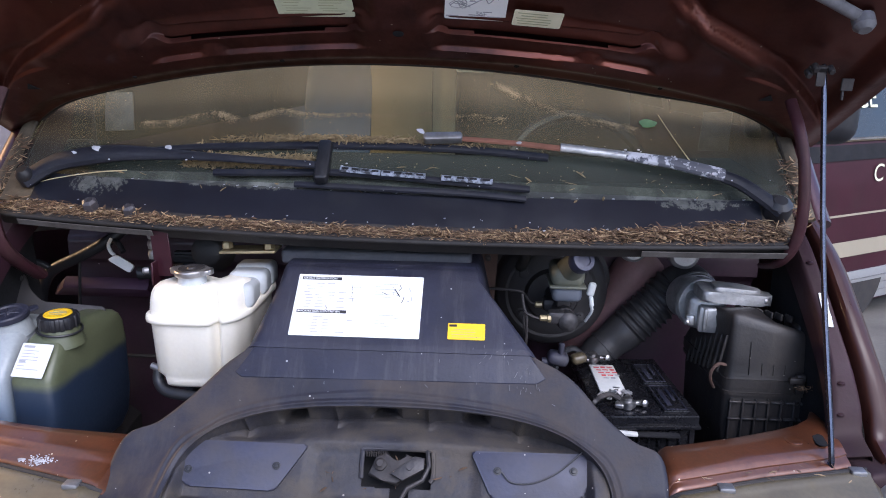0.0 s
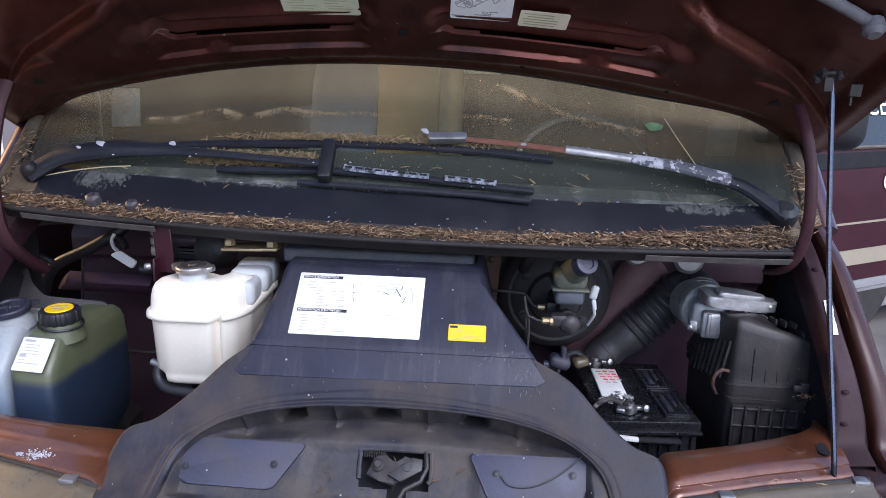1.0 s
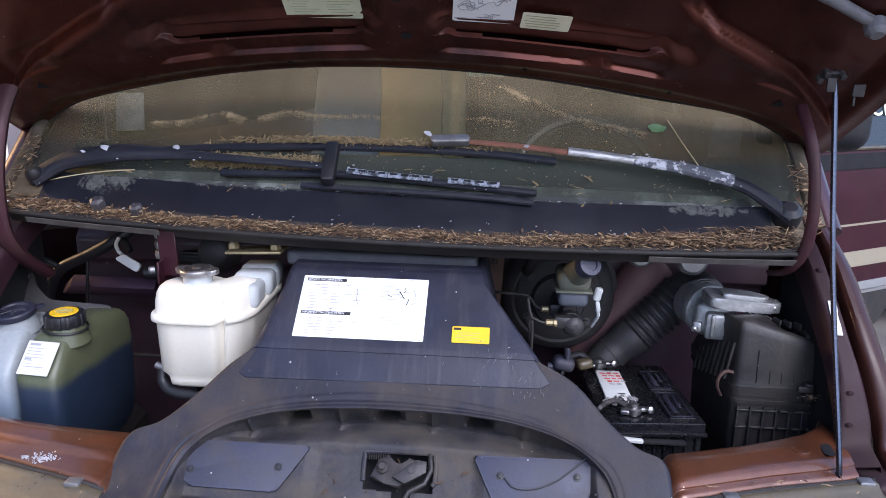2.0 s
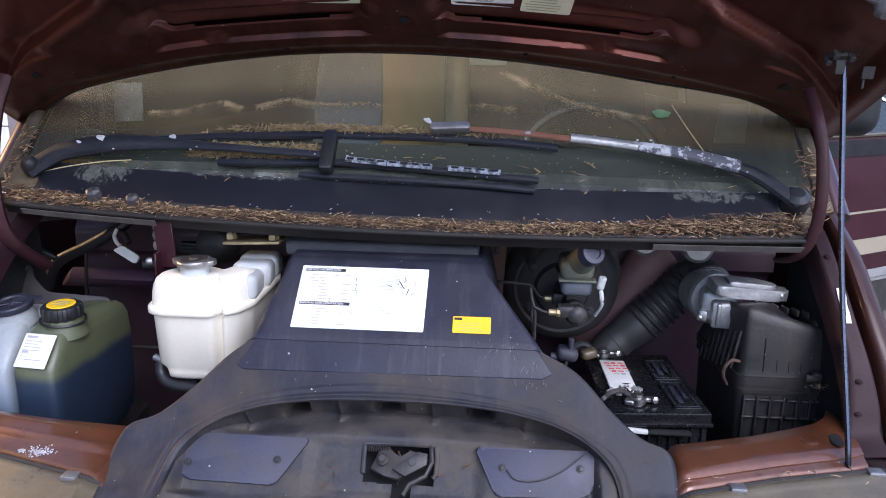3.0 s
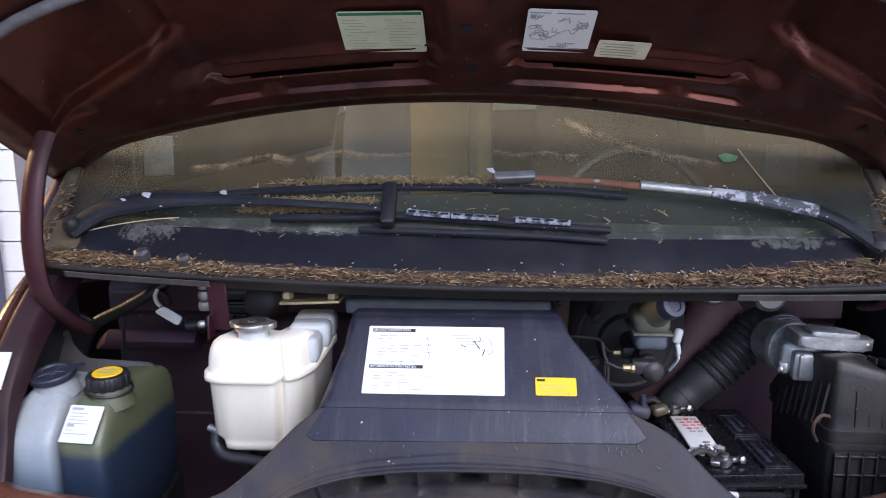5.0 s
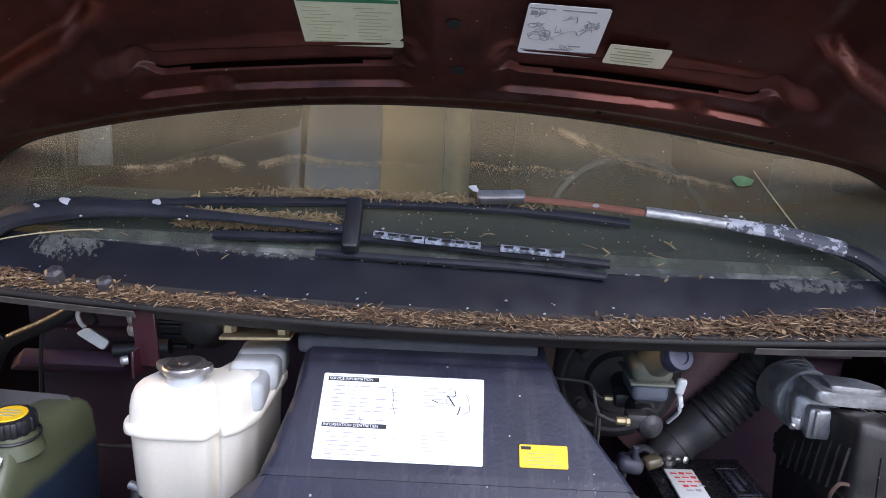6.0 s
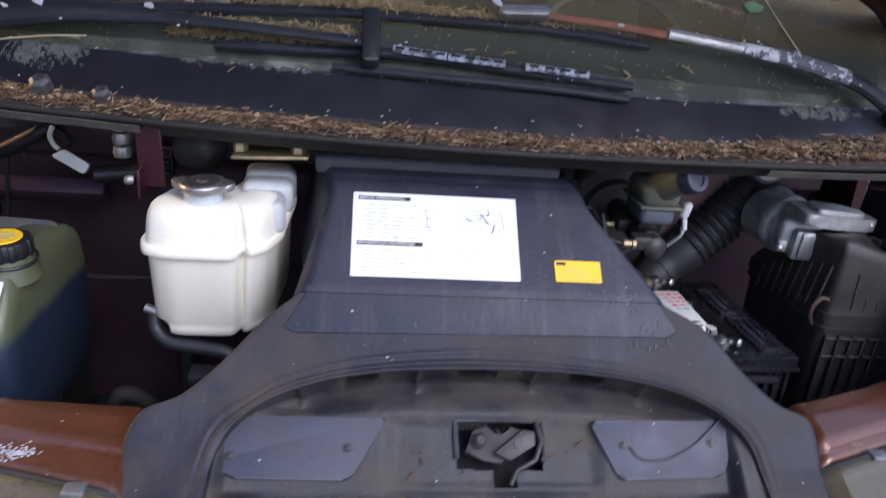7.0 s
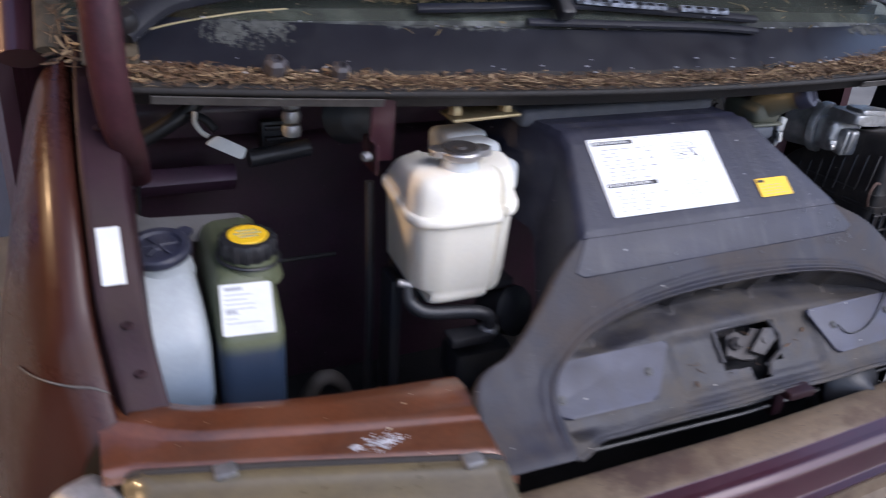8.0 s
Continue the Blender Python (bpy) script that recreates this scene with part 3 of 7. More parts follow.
# out of view; its tan underside is added to bounce light into the cabin
part("headliner", sheet(lambda u, v: Vector((span(u, 0.68), 1.98 + 2.4 * v, 1.655)), 4, 4, 0.01), M_TAN, van, "tan cloth headliner, added unseen to brighten the cabin")
part("tailgate", sheet(lambda u, v: Vector((span(u, 0.83 - 0.1 * v), 4.5, 0.32 + 1.42 * v)), 16, 16, 0.03, lambda u, v: 0.55 < v < 0.93 and 0.1 < u < 0.9), M_MAROON_IN, van)
rear = part("rear_glass", sheet(lambda u, v: Vector((span(0.06 + 0.88 * u, 0.80 - 0.05 * v), 4.49, 1.08 + 0.58 * v)), 6, 4, 0.004), M_WINDSHIELD, van, recalc=False)
rear.visible_shadow = False
part("cabin_floor", sheet(lambda u, v: Vector((span(u, 0.80), 1.72 + 2.8 * v, 0.45)), 4, 4, 0.03), M_DASH, van)

# inside the cabin
bm = sheet(lambda u, v: Vector((span(u, 0.74), 1.56 + bow(span(u)) * 0.7 + 0.42 * v, lerp(((0, 1.235), (0.3, 1.24), (0.75, 1.25), (0.9, 1.22), (1, 1.05)), v)[0])), 24, 16, 0.02)
part("dashboard", bm, M_DASH, van, "dusty brown dashboard top")
for x, wide in ((-0.335, 0.21), (0.36, 0.44)):
    bm = bmesh.new()
    lofted(bm, [[Vector((x + a * w * wide / 0.5, 2.36 + 0.22 * k / 6 + b * 0.07, 0.80 + 0.70 * k / 6)) for a, b in rounded(1, 1, 0.3, 3)] for k, w in enumerate((0.46, 0.49, 0.50, 0.50, 0.50, 0.49, 0.44))])
    part("seat_back", bm, M_FABRIC if x < 0 else M_DASH, van, "grey cloth front seat back" if x < 0 else "dark cloth front seat back")
bm = bmesh.new()
rbox(bm, (-0.193, 2.90, 1.22), (0.258, 0.03, 0.70), 0.01, 2, (-3, 0, 0))
part("tan_panel", bm, M_TAN, van, "tan panel standing in the cabin")
bm = bmesh.new()
rbox(bm, (-0.020, 2.91, 1.22), (0.086, 0.03, 0.70), 0.008, 2, (-3, 0, 0))
part("pale_panel", bm, M_LABEL_CREAM, van, "pale panel beside the tan one")
# pale panels put in for the bright patches of the side windows
for x, y, z, turn in ((-0.805, 2.03, 1.325, 20), (0.705, 2.05, 1.300, -20)):
    bm = bmesh.new()
    prism(bm, [(-0.037, -0.048), (0.034, -0.046), (0.037, 0.05), (-0.031, 0.048)], 0.012, plane_of((x, y, z), (1, math.tan(radians(turn)) * 0.5, 0), (0, 0, 1)), 0.004)
    part("window_patch", bm, M_TUBE, van, "pale grey panel standing in for a bright side window")
bm = bmesh.new()
rbox(bm, (CX, 3.55, 1.10), (1.30, 0.16, 0.66), 0.05, 3, (-12, 0, 0))
part("rear_bench", bm, M_DASH, van, "dark rear seat back")
bm = bmesh.new()
ring = [Vector((0.36 + 0.18 * math.cos(a), 1.98 + 0.08 * math.sin(a), 1.17 + 0.165 * math.sin(a))) for a in (2 * math.pi * k / 32 for k in range(33))]
sweep(bm, ring, 0.014, 8)
sweep(bm, [(0.19, 1.98, 1.17), (0.36, 1.95, 1.16), (0.53, 1.98, 1.17)], 0.016, 6)
part("steering_wheel", bm, M_BLACK, van)

# ---- hood, propped open ----
HOOD_O, HOOD_A = Vector((CX, 1.495, 1.457)), radians(35)
HOOD_U, HOOD_N = Vector((0, -math.cos(HOOD_A), math.sin(HOOD_A))), Vector((0, -math.sin(HOOD_A), -math.cos(HOOD_A)))


def hood_edge(x):
    return -0.263 * x * x - 2.2 * max(abs(x) - 0.6, 0) ** 2


def hood_at(x, u, n=0.0):
    """x from the hood's middle, u metres from its rear edge at the middle, n metres out of its underside."""
    return HOOD_O + Vector((x, 0, 0)) + HOOD_U * u + HOOD_N * (n + 0.06 * x * x * (1 + u))


def frame_relief(x, w):
    """Relief of the inner panel, w metres from the rear edge."""
    a = abs(x - 0.022)
    wave = 0.004 * smooth(0.20, 0.36, a)
    dent = smooth(0.288, 0.304, a) * smooth(0.336, 0.320, a)
    inside = smooth(0.050, 0.072, a) * smooth(0.430, 0.405, a)
    tip = 0.7 * smooth(0.575, 0.61, abs(x)) * smooth(0.675, 0.64, abs(x)) * smooth(0.19, 0.165, w)
    edge = 0.0800 + wave + 0.002 * dent + 0.047 * smooth(0.50, 0.56, abs(x))
    n = 0.003 + 0.010 * smooth(0.004, 0.014, w) + 0.021 * smooth(0.020, 0.062, w)
    n -= 0.0088 * min(max((w - edge) / (0.0045 + 0.018 * dent), 0), 1) * max(inside, 0.9 * tip)
    n -= 0.0184 * smooth(0.116, 0.165, w) * max(inside, smooth(0.13, 0.16, w) * smooth(0.03, 0.05, a) * smooth(0.47, 0.44, a))
    # long pressed pocket above the bead
    end = min(1.0, max(0.0, (0.232 - abs(a - 0.232) - 0.048) / 0.02))
    n -= 0.0115 * smooth(pocket(a) - 0.0012, pocket(a) + 0.0012, w) * smooth(pocket(a) + 0.030, pocket(a) + 0.020, w) * end
    # diagonal ridge and the sunk corner behind it
    line = w - 0.158 - 0.37 * (0.584 - a)
    n += 0.0028 * math.exp(-(line / 0.009) ** 2) * smooth(0.40, 0.44, a) * smooth(0.60, 0.57, a)
    n -= 0.024 * smooth(0.011, 0.024, line) * smooth(0.40, 0.44, a) * smooth(0.74, 0.71, a)
    return n


def pocket(a):
    """How far from the rear edge the pocket's lower rim runs; its ends curl up."""
    return 0.1135 + 0.007 * smooth(0.2, 0.40, a) + 0.016 * smooth(0.375, 0.408, a) + 0.010 * smooth(0.085, 0.06, a)


def hood_slot(u, v):
    """The long thin openings at the lower rim of the pockets."""
    s = 2 * u - 1
    x, w = 0.790 * math.copysign(abs(s) ** 0.92, s), lerp(HOOD_ROWS, v)[0]
    a = abs(x - 0.022)
    half = 0.0009 * smooth(0.07, 0.12, a) * smooth(0.40, 0.34, a)
    return abs(w - 0.1145) < half


def hood_hem(x):
    """How far the hem hangs below the even curve of the rear edge."""
    return -0.004 - 0.025 * max(0.0, x + 0.20) * smooth(0.62, 0.40, x)


HOOD_ROWS = ((0, 0), (0.10, 0.030), (0.18, 0.046), (0.24, 0.072), (0.36, 0.096), (0.44, 0.110), (0.64, 0.142), (0.72, 0.170), (0.86, 0.28), (1.0, 0.60))


def hood_pt(u, v):
    a = 2 * u - 1
    x = 0.790 * math.copysign(abs(a) ** 0.92, a)
    w = lerp(HOOD_ROWS, v)[0]
    w += (pocket(abs(x - 0.022)) - 0.1135) * smooth(0.090, 0.110, w) * smooth(0.175, 0.128, w)
    hem = hood_hem(x) * smooth(0.10, 0.0, v)
    # out of view; lengthened along with the roof to darken the van's left
    return hood_at(x * (1 + 0.16 * w), hood_edge(x) + w + hem, frame_relief(x, w) - 0.012 * smooth(0.94, 1, abs(a)))

# unseen roof, run far forward to keep sky light off the van's left

hood = part("hood", sheet(lambda u, v: hood_at((2 * u - 1) * 0.800 * (1 + 0.10 * v), hood_edge((2 * u - 1) * 0.800) + 0.615 * v - 0.006, -0.016), 40, 20, 0.006), M_MAROON, van, "maroon hood skin, raised")
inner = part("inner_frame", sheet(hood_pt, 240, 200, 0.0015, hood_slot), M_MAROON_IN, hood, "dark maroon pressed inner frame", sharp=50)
bm = bmesh.new()
sweep(bm, [hood_at(x / 40 * 0.785, hood_edge(x / 40 * 0.785) + hood_hem(x / 40 * 0.785) + 0.008, 0.006) for x in range(-40, 41)], 0.007, 8, 0.5, (0, 1, 0))
part("rear_trim", bm, M_RUBBER, hood, "dust-caked rear edge trim")


def hood_plane(x, u, n=0.0125, twist=0.0):
    p = hood_at(x, u, n)
    return plane_of(p, (1, 0, 0.0), HOOD_U) @ pose(0, 0, 0, 0, 0, twist)


def hood_hole(x, w, r, square=False):
    bm = bmesh.new()
    m = plane_of(hood_at(x, hood_edge(x) + w, frame_relief(x, w) + 0.0012), (1, 0, 0), HOOD_U)
    pts = [(r * math.cos(2 * math.pi * k / 14), r * 0.8 * math.sin(2 * math.pi * k / 14)) for k in range(14)]
    if square:
        pts = [(-r, -0.6 * r), (r, -0.6 * r), (0.2 * r * (1 if x > 0 else -1), 0.8 * r)]
    # a near-black plate on the panel stands in for the dark of a hole
    prism(bm, pts, 0.0008, m)
    part("hole_disc", bm, M_BLACK_DULL, hood)


for x, w, r in ((0.026, 0.122, 0.009), (-0.455, 0.062, 0.004), (0.471, 0.046, 0.004), (-0.182, 0.053, 0.0045), (0.22, 0.047, 0.0045), (0.020, 0.21, 0.009)):
    hood_hole(x, w, r)
for sgn in (-1, 1):
    hood_hole(sgn * 0.650, 0.108, 0.012, True)
for sgn in (-1, 1):
    bm = bmesh.new()
    sweep(bm, spline([hood_at(sgn * 0.36, 0.330, 0.022), hood_at(sgn * 0.48, 0.300, 0.022), hood_at(sgn * 0.60, 0.258, 0.022), hood_at(sgn * 0.715, 0.195, 0.018)], 8), 0.009, 10)
    part("edge_seal", bm, M_TUBE, hood, "dark grey weathered hose-like seal")
    bm = bmesh.new()
    lathe(bm, [(0.010, 0), (0.016, 0.004), (0.016, 0.02), (0.009, 0.028)], plane_of(hood_at(sgn * 0.715, 0.195, 0.012), (1, 0, 0), HOOD_U), 14)
    part("stop_buffer", bm, M_TUBE, hood)

# paper labels on the hood's underside
m = hood_plane(-0.105, 0.179)
lab = part("emission_label", prism(bmesh.new(), rounded(0.124, 0.088, 0.004), 0.0006, m), M_LABEL_GREEN, hood, "pale green printed label with a dark green heading")
m = m @ Matrix.Translation((0, 0, 0.0007))
bars([(-0.060, 0.0365, 0.120, 0.0055)], m, M_INK_GREEN, "label_heading", lab)
rng = random.Random(4)
bars([(-0.058 + rng.uniform(0, 0.012) + 0.059 * c, 0.026 - 0.0062 * r, rng.uniform(0.022, 0.044), 0.0012) for r in range(11) for c in range(2)], m, M_INK_OLIVE, "label_print", lab)
m = hood_plane(0.151, 0.177, twist=-4)
lab = part("hose_diagram_label", prism(bmesh.new(), rounded(0.097, 0.090, 0.004), 0.0006, m), M_LABEL, hood, "white label with a line diagram")
m = m @ Matrix.Translation((0, 0, 0.0007))
bars([(-0.046, 0.037, 0.03, 0.002), (-0.008, 0.037, 0.04, 0.002), (-0.044, 0.026, 0.008, 0.008), (-0.046, -0.038, 0.02, 0.002), (-0.01, -0.034, 0.022, 0.002), (0.02, -0.038, 0.02, 0.003), (0.012, -0.026, 0.014, 0.002)], m, M_INK_GREY, "label_print", lab)
bm = bmesh.new()
pts = spline([(-0.040, -0.012, 0), (-0.030, -0.004, 0), (-0.022, -0.018, 0), (-0.008, -0.010, 0), (0.004, 0.0, 0), (0.014, 0.004, 0), (0.020, -0.004, 0), (0.030, 0.010, 0), (0.040, 0.016, 0)], 6)
sweep(bm, [m @ p for p in pts], 0.0009, 4)
for x, y, r in ((-0.030, -0.010, 0.012), (-0.022, -0.004, 0.008), (0.032, 0.014, 0.009), (-0.038, 0.008, 0.006)):
    sweep(bm, [m @ Vector((x + r * math.cos(k), y + r * 0.7 * math.sin(k), 0)) for k in range(8)], 0.0007, 4)
sketch = random.Random(17)
for cx, cy in ((-0.026, -0.006), (-0.030, 0.006), (-0.016, -0.012), (0.032, 0.016), (0.026, 0.010), (-0.034, 0.030), (0.004, 0.024), (0.010, -0.030), (-0.004, 0.002)):
    for k in range(3):
        pts = [Vector((cx + sketch.uniform(-0.009, 0.009), cy + sketch.uniform(-0.008, 0.008), 0)) for j in range(4)]
        sweep(bm, [m @ p for p in spline(pts, 4)], 0.0005, 4)
part("diagram_lines", bm, M_INK_GREY, lab)
m = hood_plane(0.2475, 0.141, 0.0150, twist=-7)
lab = part("caution_label", prism(bmesh.new(), rounded(0.078, 0.037, 0.003), 0.0006, m), M_LABEL_CREAM, hood, "creased cream label with worn print")
m = m @ Matrix.Translation((0, 0, 0.0007))
bars([(-0.035 + rng.uniform(0, 0.01), 0.011 - 0.006 * r, rng.uniform(0.04, 0.066), 0.0018) for r in range(5)], m, M_INK_OLIVE, "label_print", lab)

# hinge arms, prop rod
for sgn, pts in ((-1, [(-0.722, 1.43, 1.400), (-0.727, 1.405, 1.355), (-0.729, 1.385, 1.30), (-0.730, 1.372, 1.23), (-0.727, 1.372, 1.16), (-0.720, 1.385, 1.120), (-0.716, 1.42, 1.085), (-0.714, 1.47, 1.05)]),
                 (1, [(0.648, 1.45, 1.400), (0.654, 1.415, 1.355), (0.661, 1.395, 1.30), (0.665, 1.386, 1.225), (0.661, 1.390, 1.169), (0.650, 1.402, 1.135), (0.640, 1.425, 1.118), (0.634, 1.46, 1.108)])):
    bm = bmesh.new()
    path = spline(pts, 8)
    sweep(bm, path, [(0.0205 if sgn < 0 else 0.0098) - 0.0025 * smooth(0.55, 0.9, k / (len(path) - 1)) for k in range(len(path))], 12, 0.62, (1, -0.3, 0))
    part("hinge_arm", bm, M_HINGE, van, "curved maroon hood hinge arm")
bm = bmesh.new()
sweep(bm, spline([(0.668, 1.187, 0.872), (0.668, 1.19, 0.90), (0.669, 1.30, 1.16), (0.671, 1.385, 1.432), (0.668, 1.384, 1.450)], 4), 0.0042, 8)
part("hood_prop", bm, M_ROD, van, "thin dark steel hood prop rod")
bm = bmesh.new()
rbox(bm, (0.658, 1.386, 1.450), (0.030, 0.020, 0.007), 0.002, 2, (-35, 0, 0))
rbox(bm, (0.662, 1.378, 1.436), (0.014, 0.004, 0.022), 0.001, 2)
bracket = part("prop_bracket", bm, M_GRIME, van)
for x, y, z in ((0.644, 1.384, 1.446), (0.676, 1.378, 1.452), (0.650, 1.374, 1.455)):
    part("bolt", lathe(bmesh.new(), [(0.0055, -0.004), (0.0055, 0.008), (0.004, 0.010)], pose(x, y, z, 125), 10), M_GRIME, bracket)
bm = rbox(bmesh.new(), (0.716, 1.404, 1.428), (0.020, 0.004, 0.020), 0.001, 1, (8, 0, 6))
rbox(bm, (0.712, 1.408, 1.412), (0.004, 0.004, 0.018), 0.001, 1)
part("plastic_tab", bm, M_GRIME, hood, "small smoky plastic tab")

# ---- rails, fenders, front lip ----
RAIL_L = [(-0.744, 1.212, 0.885), (-0.751, 1.238, 0.935), (-0.757, 1.264, 0.998), (-0.757, 1.302, 1.050), (-0.757, 1.360, 1.105), (-0.755, 1.44, 1.163), (-0.75, 1.52, 1.205)]
RAIL_R = [(0.686, 1.205, 0.872), (0.690, 1.245, 0.890), (0.700, 1.265, 0.93), (0.700, 1.295, 0.99), (0.695, 1.335, 1.045), (0.690, 1.385, 1.095), (0.685, 1.45, 1.150), (0.68, 1.53, 1.195)]
for sgn, rail in ((-1, RAIL_L), (1, RAIL_R)):
    line = spline(rail, 6)
    k = len(line) - 1

    def rail_at(u, v, line=line, k=k, sgn=sgn):
        p = line[min(int(u * k + 0.5), k)]
        if sgn < 0:
            dx, dz = lerp(((0, -0.036, -0.05), (0.12, -0.032, -0.006), (0.2, -0.029, 0.0), (0.7, 0.010, 0.004), (0.8, 0.014, 0.0), (1, 0.017, -0.04)), v)
            return p + Vector((-dx, 0.0, dz))
        dx, dz = lerp(((0, -0.004, -0.05), (0.12, 0.0, -0.006), (0.2, 0.003, 0.0), (0.7, 0.021, 0.005), (0.8, 0.024, 0.001), (1, 0.026, -0.04)), v)
        dx += 0.030 * smooth(0.6, 0.0, u) * smooth(0.15, 0.7, v)
        return p + Vector((sgn * dx, 0.0, dz))

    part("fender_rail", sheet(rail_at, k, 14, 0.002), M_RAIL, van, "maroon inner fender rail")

    def fender_at(u, v, line=line, k=k, sgn=sgn):
        q = u * k * 1.0
        i = min(int(q), k - 1)
        p = line[i].lerp(line[i + 1], q - i)
        dx, dy, dz = lerp(((0, 0.039, 0.004, -0.04), (0.06, 0.041, 0.004, -0.006), (0.12, 0.044, 0.003, 0.001), (0.22, 0.054, 0.0, -0.002), (0.34, 0.066, -0.003, -0.012), (0.44, 0.077, -0.006, -0.030), (0.56, 0.094, -0.008, -0.075), (0.75, 0.130, -0.01, -0.20), (1, 0.195, 0.0, -0.46)), v)
        if sgn < 0:
            dx, dz = dx - 0.022 + 0.008 * v, dz - 0.010
        else:
            dx += 0.026 * smooth(0.6, 0.0, u)
        return p + Vector((sgn * dx, dy - 0.01, dz))

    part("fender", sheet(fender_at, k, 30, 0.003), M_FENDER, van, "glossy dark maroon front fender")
    p, q = (line[13], line[18]) if sgn < 0 else (line[23], line[28])
    m = plane_of((p + q) / 2 + Vector((0.006 if sgn < 0 else 0.012, 0, 0.0075)), (1, 0, 0), q - p)
    st = part("rail_sticker", prism(bmesh.new(), [(x, y) for x, y in rounded(0.023 if sgn < 0 else 0.013, 0.062, 0.001)], 0.0006, m), M_LABEL_TANK, van, "white paper strip on the rail")
    for i in (4, 9, 27) if sgn < 0 else (10, 15, 33):
        bm = lathe(bmesh.new(), [(0.006, 0), (0.006, 0.003), (0.003, 0.005)], Matrix.Translation(line[i] + Vector((0.010 if sgn < 0 else 0.012, 0, 0.003))), 10)
        part("rail_bolt", bm, M_RAIL, van)

    if sgn < 0:
        seam = spline([fender_at(a / 6, b) + Vector((-0.001, -0.001, 0.001)) for a, b in ((0.75, 0.08), (0.9, 0.22), (1.25, 0.38), (1.8, 0.50), (2.6, 0.60), (3.4, 0.68))], 6)
        part("fender_seam", sweep(bmesh.new(), seam, 0.0013, 6), M_EDGE, van, "thin pale edge along the fender's front seam")

bm = rbox(bmesh.new(), (0.742, 1.215, 0.838), (0.080, 0.090, 0.060), 0.010, 3, (0, 0, 18))
part("fender_corner", bm, M_RAIL, van, "dirty maroon corner between lip and fender")
IN_L = ((-0.785, 1.30), (-0.755, 1.262), (-0.728, 1.232), (-0.69, 1.210), (-0.60, 1.190), (-0.53, 1.180), (-0.42, 1.172), (-0.375, 1.17))
IN_R = ((0.392, 1.182), (0.405, 1.187), (0.47, 1.207), (0.545, 1.233), (0.61, 1.262), (0.655, 1.285), (0.685, 1.312), (0.70, 1.34))
OUT_L = ((-0.76, 1.150), (-0.62, 1.113), (-0.507, 1.080), (-0.39, 1.046), (-0.30, 1.03))
OUT_R = ((0.30, 1.055), (0.405, 1.092), (0.56, 1.148), (0.735, 1.195))
for sgn, inn, out, z0, st in ((-1, IN_L, OUT_L, 0.0, 0.0), (1, IN_R, OUT_R, 0.004, 0.20)):
    def lip_at(u, v, inn=inn, out=out, z0=z0, st=st):
        x = inn[0][0] + (inn[-1][0] - inn[0][0]) * u
        a, b = lerp(inn, x)[0], lerp(out, x)[0]
        s, dz = lerp(((0, 0.03, -0.06), (0.12, 0.0, -0.012), (0.18, 0.01, -0.003), (0.25, 0.06, 0.0), (0.36, 0.22 + 0.5 * st, 0.0028), (0.5, 0.44 + st, -0.001), (0.58, 0.52 + st, -0.0022), (0.65, 0.58 + st, -0.005), (0.72, 0.64 + st, -0.009), (0.80, 0.74 + 0.5 * st, -0.012), (0.94, 0.97, -0.018), (1, 1.0, -0.03)), v)
        tuck = smooth(-0.402, -0.376, x) if x < 0 else smooth(0.422, 0.394, x)
        return Vector((x, a + (b - a) * s, 0.882 + z0 + dz - 0.032 * tuck))
    part("front_lip", sheet(lip_at, 50, 40, 0.003), M_LIP, van, "dusty maroon front lip, warm reflections put into its orange-brown colour")
bm = bmesh.new()
lathe(bm, [(0.014, 0), (0.0145, 0.002), (0.010, 0.0035), (0.004, 0.0015)], Matrix.Translation((0.626, 1.223, 0.8890)), 20)
part("lip_plug", bm, M_LIP, van)
bm = bmesh.new()
prism(bm, rounded(0.017, 0.040, 0.008), 0.0012, pose(0.668, 1.228, 0.8892, 0, 0, -8))
part("prop_slot", bm, M_BLACK_DULL, van)
# white paint splash on the lip
bm = bmesh.new()
rng = random.Random(2)
for x, y, r in ((-0.541, 1.102, 0.0050), (-0.514, 1.100, 0.0034), (-0.506, 1.098, 0.0038), *((rng.gauss(-0.511, 0.011), rng.gauss(1.099, 0.0045), rng.uniform(0.0004, 0.0013)) for _ in range(120))):
    s = lerp(IN_L, x)[0]
    f = (s - y) / (s - lerp(OUT_L, x)[0])
    z = 0.882 + lerp(((0, 0), (0.44, -0.001), (0.52, -0.0022), (0.58, -0.005), (0.64, -0.009), (0.74, -0.012), (0.97, -0.018)), f)[0]
    prism(bm, [(x + 1.1 * r * (0.75 + 0.5 * rng.random()) * math.cos(k * 0.48), y + 1.1 * r * 0.65 * (0.75 + 0.5 * rng.random()) * math.sin(k * 0.48)) for k in range(13)], 0.0012 + 0.0004 * rng.random(), Matrix.Translation((0, 0, z + 0.0030)))
part("paint_splash", bm, M_PEEL, van, "white splash on the paint")

